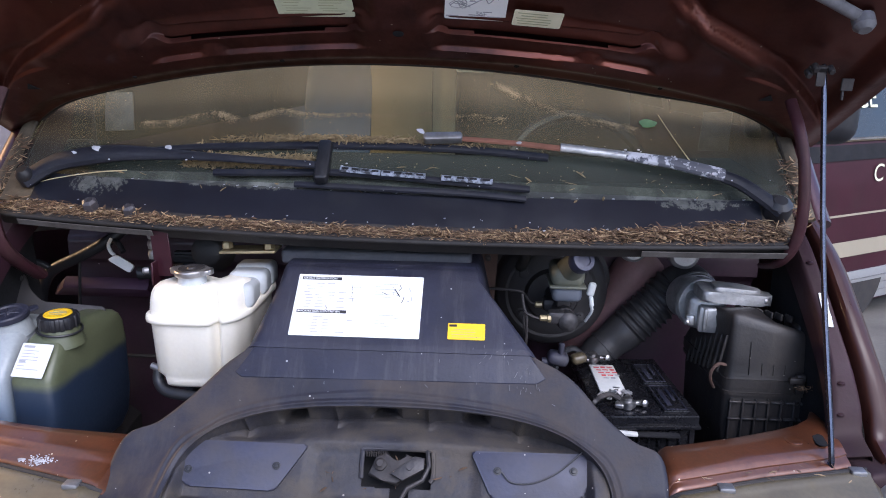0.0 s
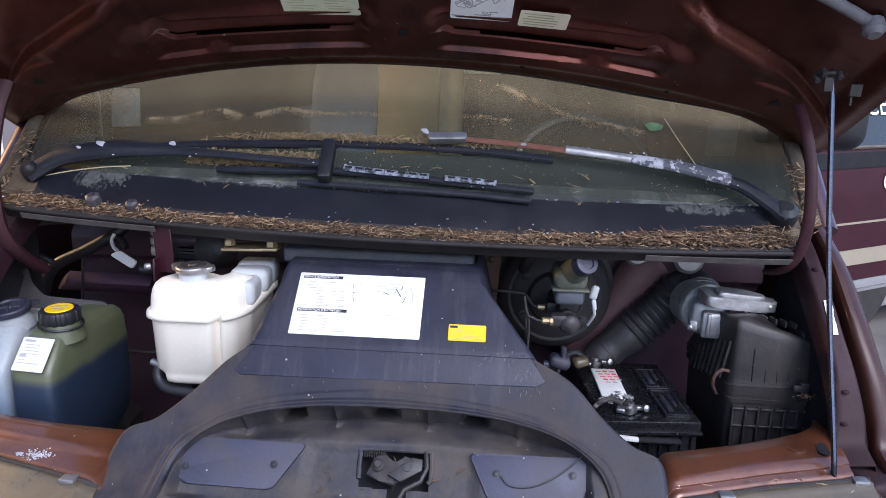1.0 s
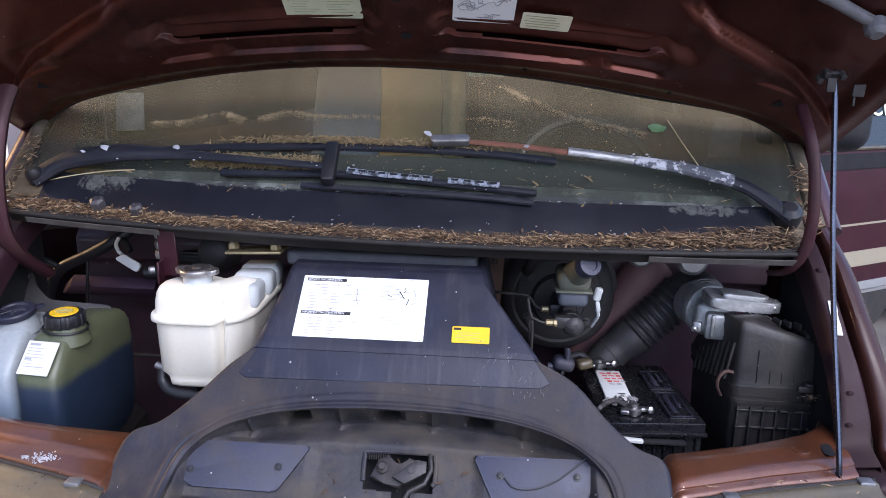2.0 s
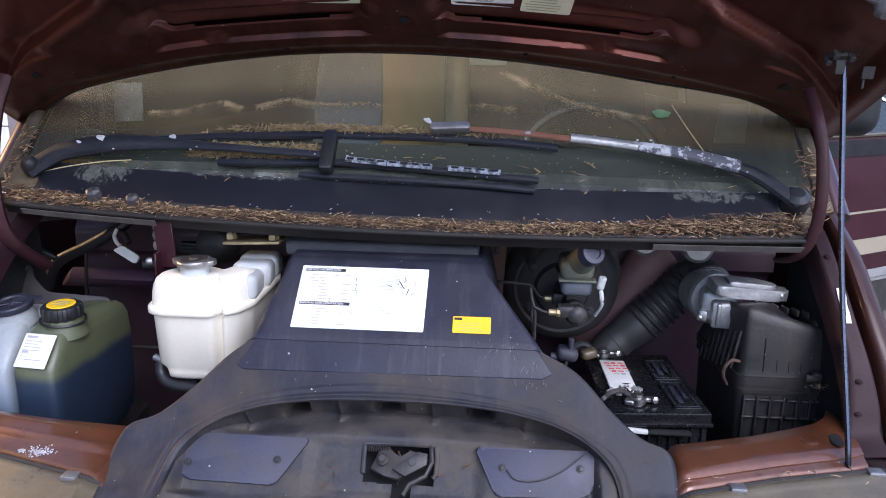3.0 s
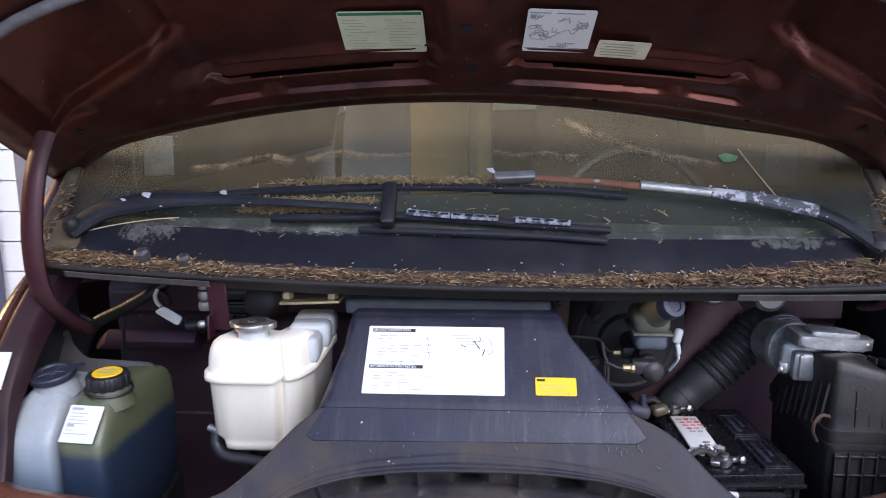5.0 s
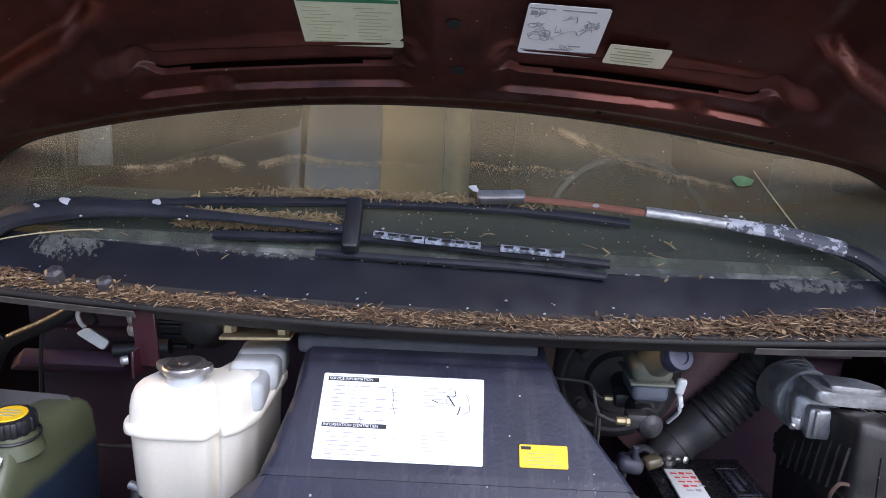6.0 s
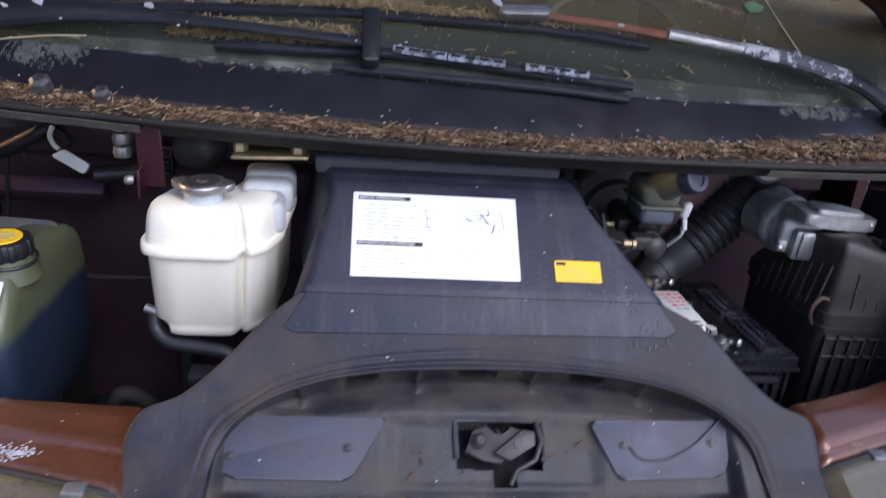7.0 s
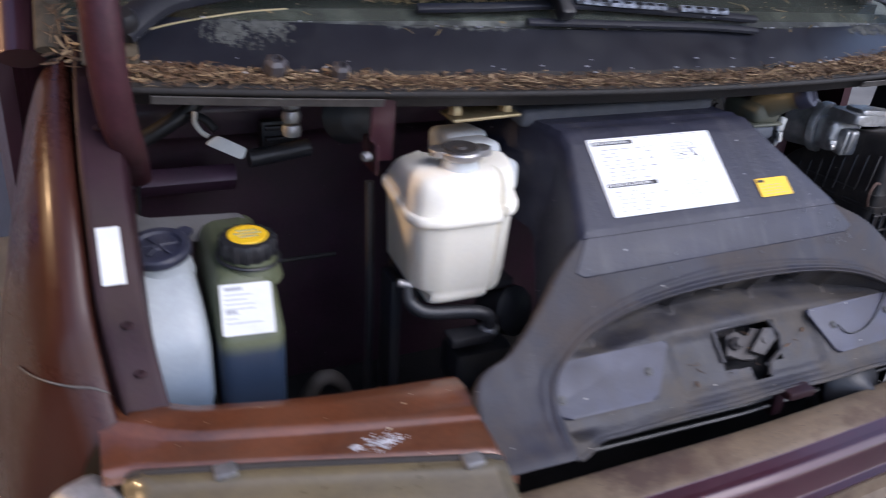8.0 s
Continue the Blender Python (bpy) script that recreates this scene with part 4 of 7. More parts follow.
# headlamps
for sgn, x0, x1, out in ((-1, -0.765, -0.395, OUT_L), (1, 0.410, 0.735, OUT_R)):
    def lamp_at(u, v, x0=x0, x1=x1, out=out):
        x = x0 + (x1 - x0) * u
        y = lerp(out, x)[0]
        dy, dz = lerp(((0, -0.004, -0.004), (0.10, -0.008, 0.006), (0.16, -0.02, 0.006), (0.2, -0.024, 0.002), (0.5, -0.085, -0.022), (0.62, -0.115, -0.045), (1, -0.145, -0.17)), v)
        edge = 0.012 * (smooth(0.05, 0, u) + smooth(0.95, 1, u))
        return Vector((x, y + dy + edge, 0.858 + dz - edge))
    lamp = part("headlamp", sheet(lamp_at, 40, 26, 0.004), M_LENS, van, "yellowed dusty headlamp")
    bm = bmesh.new()
    sweep(bm, [lamp_at(u / 30, 0.10) + Vector((0, 0, 0.002)) for u in range(31)], 0.005, 8)
    part("lamp_seal", bm, M_RUBBER, lamp, "grey lamp gasket")
    for u in (0.25, 0.9):
        bm = bmesh.new()
        rbox(bm, lamp_at(u, 0.13) + Vector((0, 0, 0.005)), (0.022, 0.018, 0.008), 0.002)
        part("lamp_clip", bm, M_STEEL, lamp)
    xm = x0 - 0.03 if sgn < 0 else x1 + 0.035
    bm = bmesh.new()
    rbox(bm, (xm, lerp(out, xm)[0] - 0.02, 0.79), (0.06, 0.10, 0.13), 0.02, 3, (0, 0, -sgn * 25))
    part("corner_lamp", bm, M_ALU, van, "clear ribbed corner lamp")

# grille bar and bumper below the cover
PROFILE = ((0, 1.052, 0.750), (0.05, 1.046, 0.794), (0.09, 1.041, 0.800), (0.16, 1.030, 0.801), (0.24, 1.014, 0.799), (0.30, 1.002, 0.796), (0.34, 0.996, 0.792), (0.46, 0.984, 0.789), (0.54, 0.977, 0.788), (0.58, 0.971, 0.783), (0.62, 0.968, 0.770), (0.72, 0.962, 0.752), (0.76, 0.950, 0.750), (0.86, 0.946, 0.730), (0.90, 0.936, 0.722), (1, 0.925, 0.66))


def grille_at(u, v):
    x = -0.378 + 0.79 * u
    y, z = lerp(PROFILE, v)
    return Vector((x, y + 0.012 * smooth(-0.1, 0.3, x) + 0.08 * max(x - 0.2, 0), z))


part("grille_bar", sheet(lambda u, v: grille_at(u, v * 0.33), 40, 24, 0.003), M_GRILLE_TOP, van, "dust-coated top of the grille bar")
part("grille_face", sheet(lambda u, v: grille_at(u, 0.33 + v * 0.43), 40, 36, 0.003), M_MAROON, van, "maroon grille face")
part("grille_base", sheet(lambda u, v: grille_at(u, 0.76 + v * 0.24), 40, 12, 0.003), M_GRILLE_TOP, van)
bm = bmesh.new()
prof = [(0.96, 0.66), (0.86, 0.655), (0.82, 0.62), (0.81, 0.50), (0.83, 0.34), (0.90, 0.27), (1.00, 0.27), (1.02, 0.45)]
lofted(bm, [[Vector((CX + x, y + 0.28 * x * x * x * x + 0.10 * x * x, z)) for y, z in prof] for x in (-0.86 + 1.72 * k / 24 for k in range(25))])
part("bumper", bm, M_POST, van, "grey-blue plastic bumper")

# ---- engine bay walls ----
part("bay_floor", sheet(lambda u, v: Vector((span(u, 0.74), 1.08 + 0.72 * v, 0.50)), 4, 4, 0.01), M_BLACK_DULL, van)
def firewall_at(u, v):
    x = span(u, 0.76)
    z = 0.50 + 0.69 * v
    return Vector((x, 1.745 - 0.03 * smooth(1.0, 1.02, z) + 0.02 * smooth(1.06, 1.09, z), z))
part("firewall", sheet(firewall_at, 20, 60, 0.004), M_FIREWALL, van, "dark maroon firewall")
for sgn, rail in ((-1, RAIL_L), (1, RAIL_R)):
    line = spline(rail, 6)
    k = len(line) - 1
    # maroon wall coloured dull black in place of the shade in the gap
    part("inner_fender", sheet(lambda u, v: (line[int(u * k + 0.5)] + Vector((sgn * (0.006 - 0.004 * v), 0.12 * v * (1 - u), -0.04))) * (1 - v) + v * Vector((line[int(u * k + 0.5)].x + sgn * 0.02, line[int(u * k + 0.5)].y + 0.2 * (0.6 - u * 0.3), 0.50)), k, 12, 0.003), M_BLACK_DULL, van, "inner fender wall, dull black standing in for shade")
part("radiator_support", sheet(lambda u, v: Vector((-0.74 + 1.45 * u, 1.235 + 0.10 * (2 * u - 1) ** 2, 0.50 + 0.26 * v)), 10, 4, 0.01), M_BLACK_DULL, van)
# upright plate beside the cover
bm = bmesh.new()
rbox(bm, (0.146, 1.560, 1.035), (0.034, 0.006, 0.160), 0.002, 2, (0, 3, 0))
rbox(bm, (0.130, 1.575, 1.035), (0.004, 0.03, 0.150), 0.001, 1, (0, 3, 0))
plate = part("upright_plate", bm, M_RUST, van, "rusty maroon upright plate beside the cover")
for z in (0.985, 1.085):
    part("bolt", lathe(bmesh.new(), [(0.006, 0), (0.006, 0.005), (0.003, 0.007)], pose(0.147, 1.557, z, 90), 8), M_GRIME, plate)
# ledge on the firewall
bm = bmesh.new()
prism(bm, [(-0.02, -0.045), (0.165, -0.045), (0.165, 0.0), (-0.06, 0.0)], 0.030, plane_of((-0.735, 1.655, 0.966), (1, 0, 0), (0, -0.75, 0.66)) @ pose(0, 0, 0, 180) @ Matrix.Translation((0, 0, -0.02)), 0.006)
part("firewall_ledge", bm, M_LEDGE, van, "purple-maroon pressed ledge")
# bracket hanging from the cowl
bm = bmesh.new()
rbox(bm, (-0.425, 1.372, 1.125), (0.032, 0.004, 0.090), 0.001, 1, (8, 0, 0))
rbox(bm, (-0.437, 1.378, 1.09), (0.004, 0.05, 0.04), 0.001, 1)
part("cowl_bracket", bm, M_MAROON, van, "maroon sheet bracket under the cowl")
bm = bmesh.new()
lathe(bm, [(0.0065, 0), (0.0065, 0.007), (0.004, 0.010)], pose(-0.446, 1.36, 1.095, 90, 0, -60), 12)
part("bracket_bolt", bm, M_STEEL, van)
bm = bmesh.new()
rbox(bm, (-0.275, 1.40, 1.128), (0.10, 0.05, 0.005), 0.002, 2, (0, -2, 0))
part("zinc_plate", bm, M_ZINC, van, "yellow zinc-plated mounting plate")
for x in (-0.315, -0.24):
    bm = bmesh.new()
    lathe(bm, [(0.010, 0), (0.010, 0.008), (0.006, 0.013)], Matrix.Translation((x, 1.395, 1.131)), 6)
    part("plate_bolt", bm, M_ZINC, van)


def outline(pts, r=0.018, n=4):
    """A closed outline with its corners rounded."""
    out, k = [], len(pts)
    for i in range(k):
        p, q, s = Vector(pts[i - 1]), Vector(pts[i]), Vector(pts[(i + 1) % k])
        a, b = q + (p - q).normalized() * min(r, (p - q).length * 0.45), q + (s - q).normalized() * min(r, (s - q).length * 0.45)
        for j in range(n + 1):
            t = j / n
            out.append(a * (1 - t) ** 2 + 2 * q * t * (1 - t) + b * t * t)
    return out


# ---- engine cover ----
cover = thing("engine_cover", (0, 1.2, 0.84), "dusty black plastic engine cover with an arched front well", "engine cover")
DECK = ((0, 1.60, 1.100, -0.215, 0.125), (0.12, 1.52, 1.112, -0.212, 0.124), (0.3, 1.40, 1.115, -0.200, 0.126), (0.42, 1.345, 1.1165, -0.194, 0.128), (0.47, 1.322, 1.1150, -0.190, 0.130), (0.52, 1.306, 1.1055, -0.190, 0.134), (0.92, 1.212, 1.0265, -0.216, 0.212), (1.0, 1.206, 1.020, -0.222, 0.217))


def deck_at(u, v):
    y, z, a, b = lerp(DECK, v)
    s = lerp(((0, -0.10, -0.13), (0.10, -0.03, -0.025), (0.14, -0.008, -0.006), (0.18, 0.012, 0.0), (0.82, 0.988, 0.0), (0.86, 1.008, -0.006), (0.90, 1.03, -0.025), (1, 1.10, -0.13)), u)
    x = a + (b - a) * s[0]
    seam = math.exp(-(((y - 1.352) / 0.004) ** 2)) + math.exp(-(((y - 1.470) / 0.004) ** 2)) + 0.7 * math.exp(-(((y - 1.328) / 0.003) ** 2))
    return Vector((x, y, z + s[1] + 0.0022 * seam * smooth(0.14, 0.18, u) * smooth(0.86, 0.82, u)))


part("deck", sheet(deck_at, 90, 90, 0.003), M_COVER, cover, "smooth sloping cover deck")
bm = bmesh.new()
rbox(bm, (-0.050, 1.436, 1.123), (0.335, 0.104, 0.026), 0.007, 3, (4, 0, 0))
for x, wide in ((-0.155, 0.05), (-0.07, 0.07), (0.02, 0.05), (0.085, 0.03)):
    rbox(bm, (x, 1.432, 1.1365), (wide, 0.050, 0.005), 0.0018, 2, (4, 0, 0))
part("deck_step", bm, M_STEP, cover, "dust-greyed rear ledge of the cover")

FRONT = ((0.845, 1.046), (0.850, 1.052), (0.855, 1.066), (0.866, 1.087), (0.892, 1.112), (0.912, 1.127), (0.925, 1.137), (0.958, 1.160), (0.994, 1.186), (1.020, 1.206), (1.0265, 1.212))


def front_y(x, z):
    """How far back the sloping front stands at height z."""
    return lerp(FRONT, z)[0] + smooth(0.90, 0.845, z) * lerp(((-0.4, -0.014), (-0.2, -0.018), (0.0, -0.009), (0.2, 0.002), (0.4, 0.008)), x)[0]


def rim(u):
    """The well's arched rim, u from one foot to the other."""
    a = math.pi * (1 - u)
    c, s = math.cos(a), math.sin(a)
    x = 0.318 * math.copysign(abs(c) ** 0.75, c) + 0.010
    return x, 0.845 + 0.107 * max(s, 0.0) ** 0.80


OUTER = spline([(-0.396, 0.845, 0), (-0.398, 0.862, 0), (-0.393, 0.892, 0), (-0.376, 0.912, 0), (-0.337, 0.925, 0), (-0.292, 0.958, 0), (-0.253, 0.994, 0), (-0.222, 1.020, 0), (-0.216, 1.0262, 0)], 6)
OUTER += [Vector((-0.216 + 0.429 * k / 30, 1.0264, 0)) for k in range(1, 30)]
OUTER += spline([(0.213, 1.0262, 0), (0.218, 1.020, 0), (0.268, 0.994, 0), (0.307, 0.958, 0), (0.352, 0.925, 0), (0.389, 0.912, 0), (0.400, 0.892, 0), (0.402, 0.862, 0), (0.400, 0.845, 0)], 6)


def outer(u):
    """The front's outline; u runs with the rim's."""
    t = lerp(((0, 0), (0.06, 16), (0.13, 30), (0.22, 48), (0.78, 78), (0.87, 96), (0.94, 110), (1, 126)), u)[0] * (len(OUTER) - 1) / 126
    i = min(int(t), len(OUTER) - 2)
    return OUTER[i].lerp(OUTER[i + 1], t - i)


def shoulder_at(u, v):
    x0, z0 = rim(u)
    o = outer(u)
    f = min(v / 0.86, 1.0) ** 1.5
    x, z = x0 + (o.x - x0) * f, z0 + (o.y - z0) * f
    gap = math.hypot(x - x0, z - z0)
    p = Vector((x, front_y(x, z), z))
    bead = 0.0030 * math.exp(-(((gap - 0.006) / 0.0030) ** 2)) + 0.0016 * math.exp(-(((gap - 0.0165) / 0.0028) ** 2))
    p += Vector((0, -0.8, 0.6)) * bead * smooth(0.0, 0.03, u) * smooth(1.0, 0.97, u)
    p += Vector((0, -0.8, 0.6)) * 0.003 * smooth(0.05, 0.0, gap)
    if v > 0.86:
        k = (v - 0.86) / 0.14
        side = smooth(0.215, 0.25, abs(x)) * (0.25 + 0.75 * smooth(0.0, 0.10, u) * smooth(1.0, 0.90, u))
        p += Vector((math.copysign(1, x) * 0.022 * math.sin(k * 1.5) * side, 0.006 * k * side, -(0.004 * k + 0.10 * k**3) * side - 0.004 * k * (1 - side)))
    return p


def well_at(u, v):
    """Inside the rim: a back wall, then a floor that falls to the front edge."""
    x0, z0 = rim(u)
    y0 = front_y(x0, z0) - 0.0024
    t = smooth(0.318, 0.20, abs(x0 - 0.010))
    back = Vector((x0 * (1 - 0.012 * t), y0 + 0.004 + 0.030 * t, z0 - 0.004 - 0.036 * t))
    low = smooth(0.31, 0.24, abs(x0))
    y1 = front_y(x0, 0.845) + 0.001
    edge = Vector((x0, y1 + (1.066 - y1) * low, 0.8445 - 0.014 * low + 0.0012 * math.sin(x0 * 38)))
    if v < 0.30:
        k = v / 0.30
        p = Vector((x0, y0, z0 + 0.0018)).lerp(back, k)
        p += Vector((0, 0.016, 0.002)) * (smooth(0, 0.22, k) - k * 0.5) * t
        hollow = sum(math.exp(-(((x0 - c) / 0.017) ** 4)) for c in (-0.150, -0.008, 0.134)) * smooth(0.05, 0.12, k) * smooth(1.0, 0.8, k)
        fin = sum(math.exp(-(((x0 - c) / 0.0055) ** 2)) for c in (-0.215, -0.079, 0.063, 0.200)) * smooth(0.0, 0.25, k)
        p += Vector((0, 0.060 * hollow - 0.011 * fin, -0.008 * hollow))
    else:
        k = (v - 0.30) / 0.70
        p = back.lerp(edge, k)
        fin = sum(math.exp(-(((x0 - c) / 0.0055) ** 2)) for c in (-0.215, -0.079, 0.063, 0.200)) * smooth(0.16, 0.0, k)
        p.y -= 0.011 * fin
        p.z += 0.020 * t * (smooth(0.0, 0.40, k) - smooth(0.34, 1.0, k))
        s, n = (p.y - 1.112 + p.z - 0.8712) * 0.707, (p.z - 0.8712 - p.y + 1.112) * 0.707
        p += Vector((0, -0.707, 0.707)) * (-0.001 - n) * smooth(0.304, 0.290, abs(p.x)) * smooth(0.048, 0.030, s) * smooth(-0.062, -0.046, s)
        tray = smooth(0.135, 0.112, abs(p.x - 0.012)) * smooth(1.142, 1.128, p.y) * smooth(1.070, 1.082, p.y)
        p += Vector((0, 0.005, -0.005)) * tray
        p += Vector((0, -0.002, 0.002)) * smooth(0.010, 0.003, abs(p.y - 1.084)) * smooth(0.14, 0.11, abs(p.x - 0.012))
    return p


def opening(u, v):
    p = well_at(u, v)
    return v > 0.32 and (-0.031 < p.x < 0.069 and 1.102 < p.y < 1.138 or 0.008 < p.x < 0.038 and 1.086 < p.y < 1.11)



part("front_slope", shell(shoulder_at, 260, 56, (0, 0.0018, -0.0018)), M_COVER_FRONT, cover, "dusty sloping front of the cover", sharp=60)
part("front_well", shell(well_at, 320, 120, (0, 0.0012, -0.0025), opening), M_POD, cover, "grimy arched well around the hood latch", sharp=50)
bm = bmesh.new()
sweep(bm, [well_at(k / 80, 1.0) + Vector((0, -0.001, -0.002)) for k in range(3, 78)], 0.0032, 8)
part("bottom_rim", bm, M_POD, cover)
# raised panel under the labels
N_FRONT = Vector((0, -0.0385, 0.0290)).normalized()
m = plane_of((0, 1.188, 0.9952), (1, 0, 0), (0, 0.029, 0.0385))
pan = [Vector((x, ((y - 1.188) * 0.029 + (z - 0.9952) * 0.0385) / 0.0482)) for x, y, z in ((-0.212, 1.2085, 1.0230), (-0.238, 1.1817, 0.9880), (-0.227, 1.1773, 0.9820), (0.222, 1.1800, 0.9860), (0.236, 1.1850, 0.9930), (0.211, 1.2085, 1.0230))]
bm = bmesh.new()
prism(bm, [(p.x, p.y) for p in pan], 0.0036, m @ Matrix.Translation((0, 0, -0.0016)), 0.0018, 3)
part("raised_panel", bm, M_COVER, cover, "smooth raised panel with creased edges", sharp=60)
# flat plates in the well; their grey-blue paints in the sky's reflection
FLOOR_UP = Vector((0, 0.707, 0.707))
mf = plane_of((0, 1.112, 0.8712), (1, 0, 0), FLOOR_UP)
for pts, screws in ((((-0.298, 0.034), (-0.300, -0.020), (-0.288, -0.034), (-0.156, -0.036), (-0.114, 0.034)), ((-0.288, -0.010), (-0.158, 0.0))), (((0.126, 0.034), (0.158, -0.034), (0.282, -0.030), (0.294, -0.018), (0.296, 0.036)), ((0.166, 0.006), (0.276, 0.010)))):
    bm = bmesh.new()
    prism(bm, [(x, y) for x, y in outline(pts, 0.008)], 0.0048, mf @ Matrix.Translation((0, 0, -0.0015)), 0.0032, 3)
    plate = part("well_plate", bm, M_PLATE, cover, "smooth plastic plate, sky reflection put into its grey-blue colour")
    for x, y in screws:
        bm = bmesh.new()
        lathe(bm, [(0.0060, 0), (0.0060, 0.0014), (0.004, 0.0016), (0.0035, 0.003), (0.001, 0.0034)], mf @ Matrix.Translation((x, y, 0.0032)), 14)
        part("plate_screw", bm, M_BLACK, plate)
bm = bmesh.new()
sweep(bm, [mf @ Vector(p) for p in spline([(0.172, 0.004, 0.0065), (0.186, -0.010, 0.0057), (0.216, -0.010, 0.0057), (0.248, 0.004, 0.0057), (0.274, 0.024, 0.0060), (0.296, 0.044, 0.0080)], 6)], 0.0011, 6)
part("thin_cord", bm, M_BLACK, cover)

# hood latch inside the well
latch = thing("hood_latch", (0.015, 1.11, 0.82), "grimy dark steel hood latch in a rectangular opening", "latch")
bm = bmesh.new()
rbox(bm, (0.016, 1.142, 0.842), (0.15, 0.105, 0.004), 0.001, 1, (45, 0, 0))
part("back_plate", bm, M_BLACK_DULL, latch)
ml = plane_of((0.016, 1.131, 0.8640), (1, 0, 0), FLOOR_UP)
bm = bmesh.new()
prism(bm, [(-0.040, -0.012), (-0.030, 0.014), (-0.014, 0.024), (-0.004, 0.008), (0.006, 0.006), (0.014, 0.020), (0.034, 0.014), (0.038, -0.004), (0.014, -0.014), (0.004, -0.026), (-0.018, -0.020)], 0.012, ml, 0.003)
part("latch_jaw", bm, M_GRIME, latch)
bm = bmesh.new()
prism(bm, [(-0.010, -0.006), (0.030, 0.012), (0.044, 0.006), (0.040, -0.010), (0.006, -0.020)], 0.008, ml @ Matrix.Translation((0.002, -0.004, 0.014)) @ pose(0, 0, 0, 0, 0, 14), 0.0025)
part("latch_pawl", bm, M_GRIME, latch)
bm = bmesh.new()
sweep(bm, [ml @ Vector(p) for p in ((0.046, 0.028, 0.012), (0.050, 0.0, 0.020), (0.042, -0.020, 0.022), (0.020, -0.032, 0.020), (0.012, -0.048, 0.020))], 0.0035, 8)
part("release_lever", bm, M_GRIME, latch)
for x, y in ((-0.022, 0.002), (0.022, -0.002)):
    bm = bmesh.new()
    lathe(bm, [(0.009, 0), (0.009, 0.004), (0.005, 0.007), (0.005, 0.010)], ml @ Matrix.Translation((x, y, 0.014)), 14)
    part("pivot", bm, M_GRIME, latch)
bm = bmesh.new()
for k in range(9):
    sweep(bm, [ml @ Vector((-0.044 + 0.0035 * k, 0.020 + 0.005 * math.cos(a), 0.010 + 0.005 * math.sin(a))) for a in (0, 1.57, 3.14, 4.71, 6.28)], 0.0010, 5)
part("return_spring", bm, M_GRIME, latch)
bm = bmesh.new()
sweep(bm, [mf @ p for p in spline(((-0.033, -0.010, -0.0065), (-0.034, 0.026, -0.0062), (-0.026, 0.034, -0.0062), (0.062, 0.035, -0.0062), (0.071, 0.028, -0.0062), (0.072, -0.004, -0.0064), (0.068, -0.012, -0.0068)), 4)], 0.0036, 8)
part("opening_rim", bm, M_POD, cover)

# printed labels on the deck
LAB = [Vector(p) for p in ((-0.167, 1.307, 1.110), (0.038, 1.312, 1.110), (0.044, 1.224, 1.034), (-0.161, 1.216, 1.033))]
up = Vector((0, 0.094, 0.079)).normalized()
mid = sum(LAB, Vector()) / 4
N_DECK = Vector((0, -0.0790, 0.0940)).normalized()


def deck_point(p):
    """p dropped on to the deck's slope."""
    q = Vector((p.x, 1.306, 1.1055))
    return p - N_DECK * (p - q).dot(N_DECK)


m = plane_of(deck_point(mid) + N_DECK * 0.0042, (1, 0, 0), up)
W, H = 0.205, 0.115
lab = tagged(part("service_label", prism(bmesh.new(), rounded(W, H, 0.002), 0.0005, m), M_LABEL), "white printed service label stuck on the black cover", "label")
m = m @ Matrix.Translation((-W / 2, -H / 2, 0.0006))
bars([(0.006, H - 0.0105, 0.065, 0.0058), (0.006, 0.0415, 0.080, 0.0058)], m, M_INK, "heading_bar", lab)
words("heading", "SERVICE INFORMATION", m @ Matrix.Translation((0.0075, H - 0.0093, 0.0005)), 0.0052, M_LABEL, lab)
words("heading", "INFORMATION D'ENTRETIEN", m @ Matrix.Translation((0.0075, 0.0427, 0.0005)), 0.0052, M_LABEL, lab)
rng = random.Random(7)
rows = []
for k in range(9):
    y = H - 0.018 - 0.0056 * k
    rows += [(0.012 + rng.uniform(0, 0.006) + c * 0.018, y, rng.uniform(0.008, 0.016), 0.0011) for c in range(rng.randint(2, 5))]
for k in range(6):
    y = 0.034 - 0.0055 * k
    rows += [(0.012 + rng.uniform(0, 0.006) + c * 0.018, y, rng.uniform(0.008, 0.016), 0.0011) for c in range(rng.randint(2, 5))]
for k in range(6):
    rows += [(0.128, H - 0.016 - 0.005 * k, rng.uniform(0.012, 0.05), 0.0007), (0.130, 0.040 - 0.005 * k, rng.uniform(0.01, 0.045), 0.0007)]
bars(rows, m, M_INK_GREY, "label_print", lab)
bars([(0.0018, 0.0018, W - 0.0036, 0.0005), (0.0018, H - 0.0023, W - 0.0036, 0.0005), (0.0018, 0.0018, 0.0005, H - 0.0036), (W - 0.0023, 0.0018, 0.0005, H - 0.0036), (0.084, H - 0.024, 0.019, 0.0005), (0.084, H - 0.017, 0.019, 0.0005), (0.084, H - 0.024, 0.0005, 0.007), (0.103, H - 0.024, 0.0005, 0.0075)], m, M_INK_GREY, "label_frame", lab)
bm = bmesh.new()
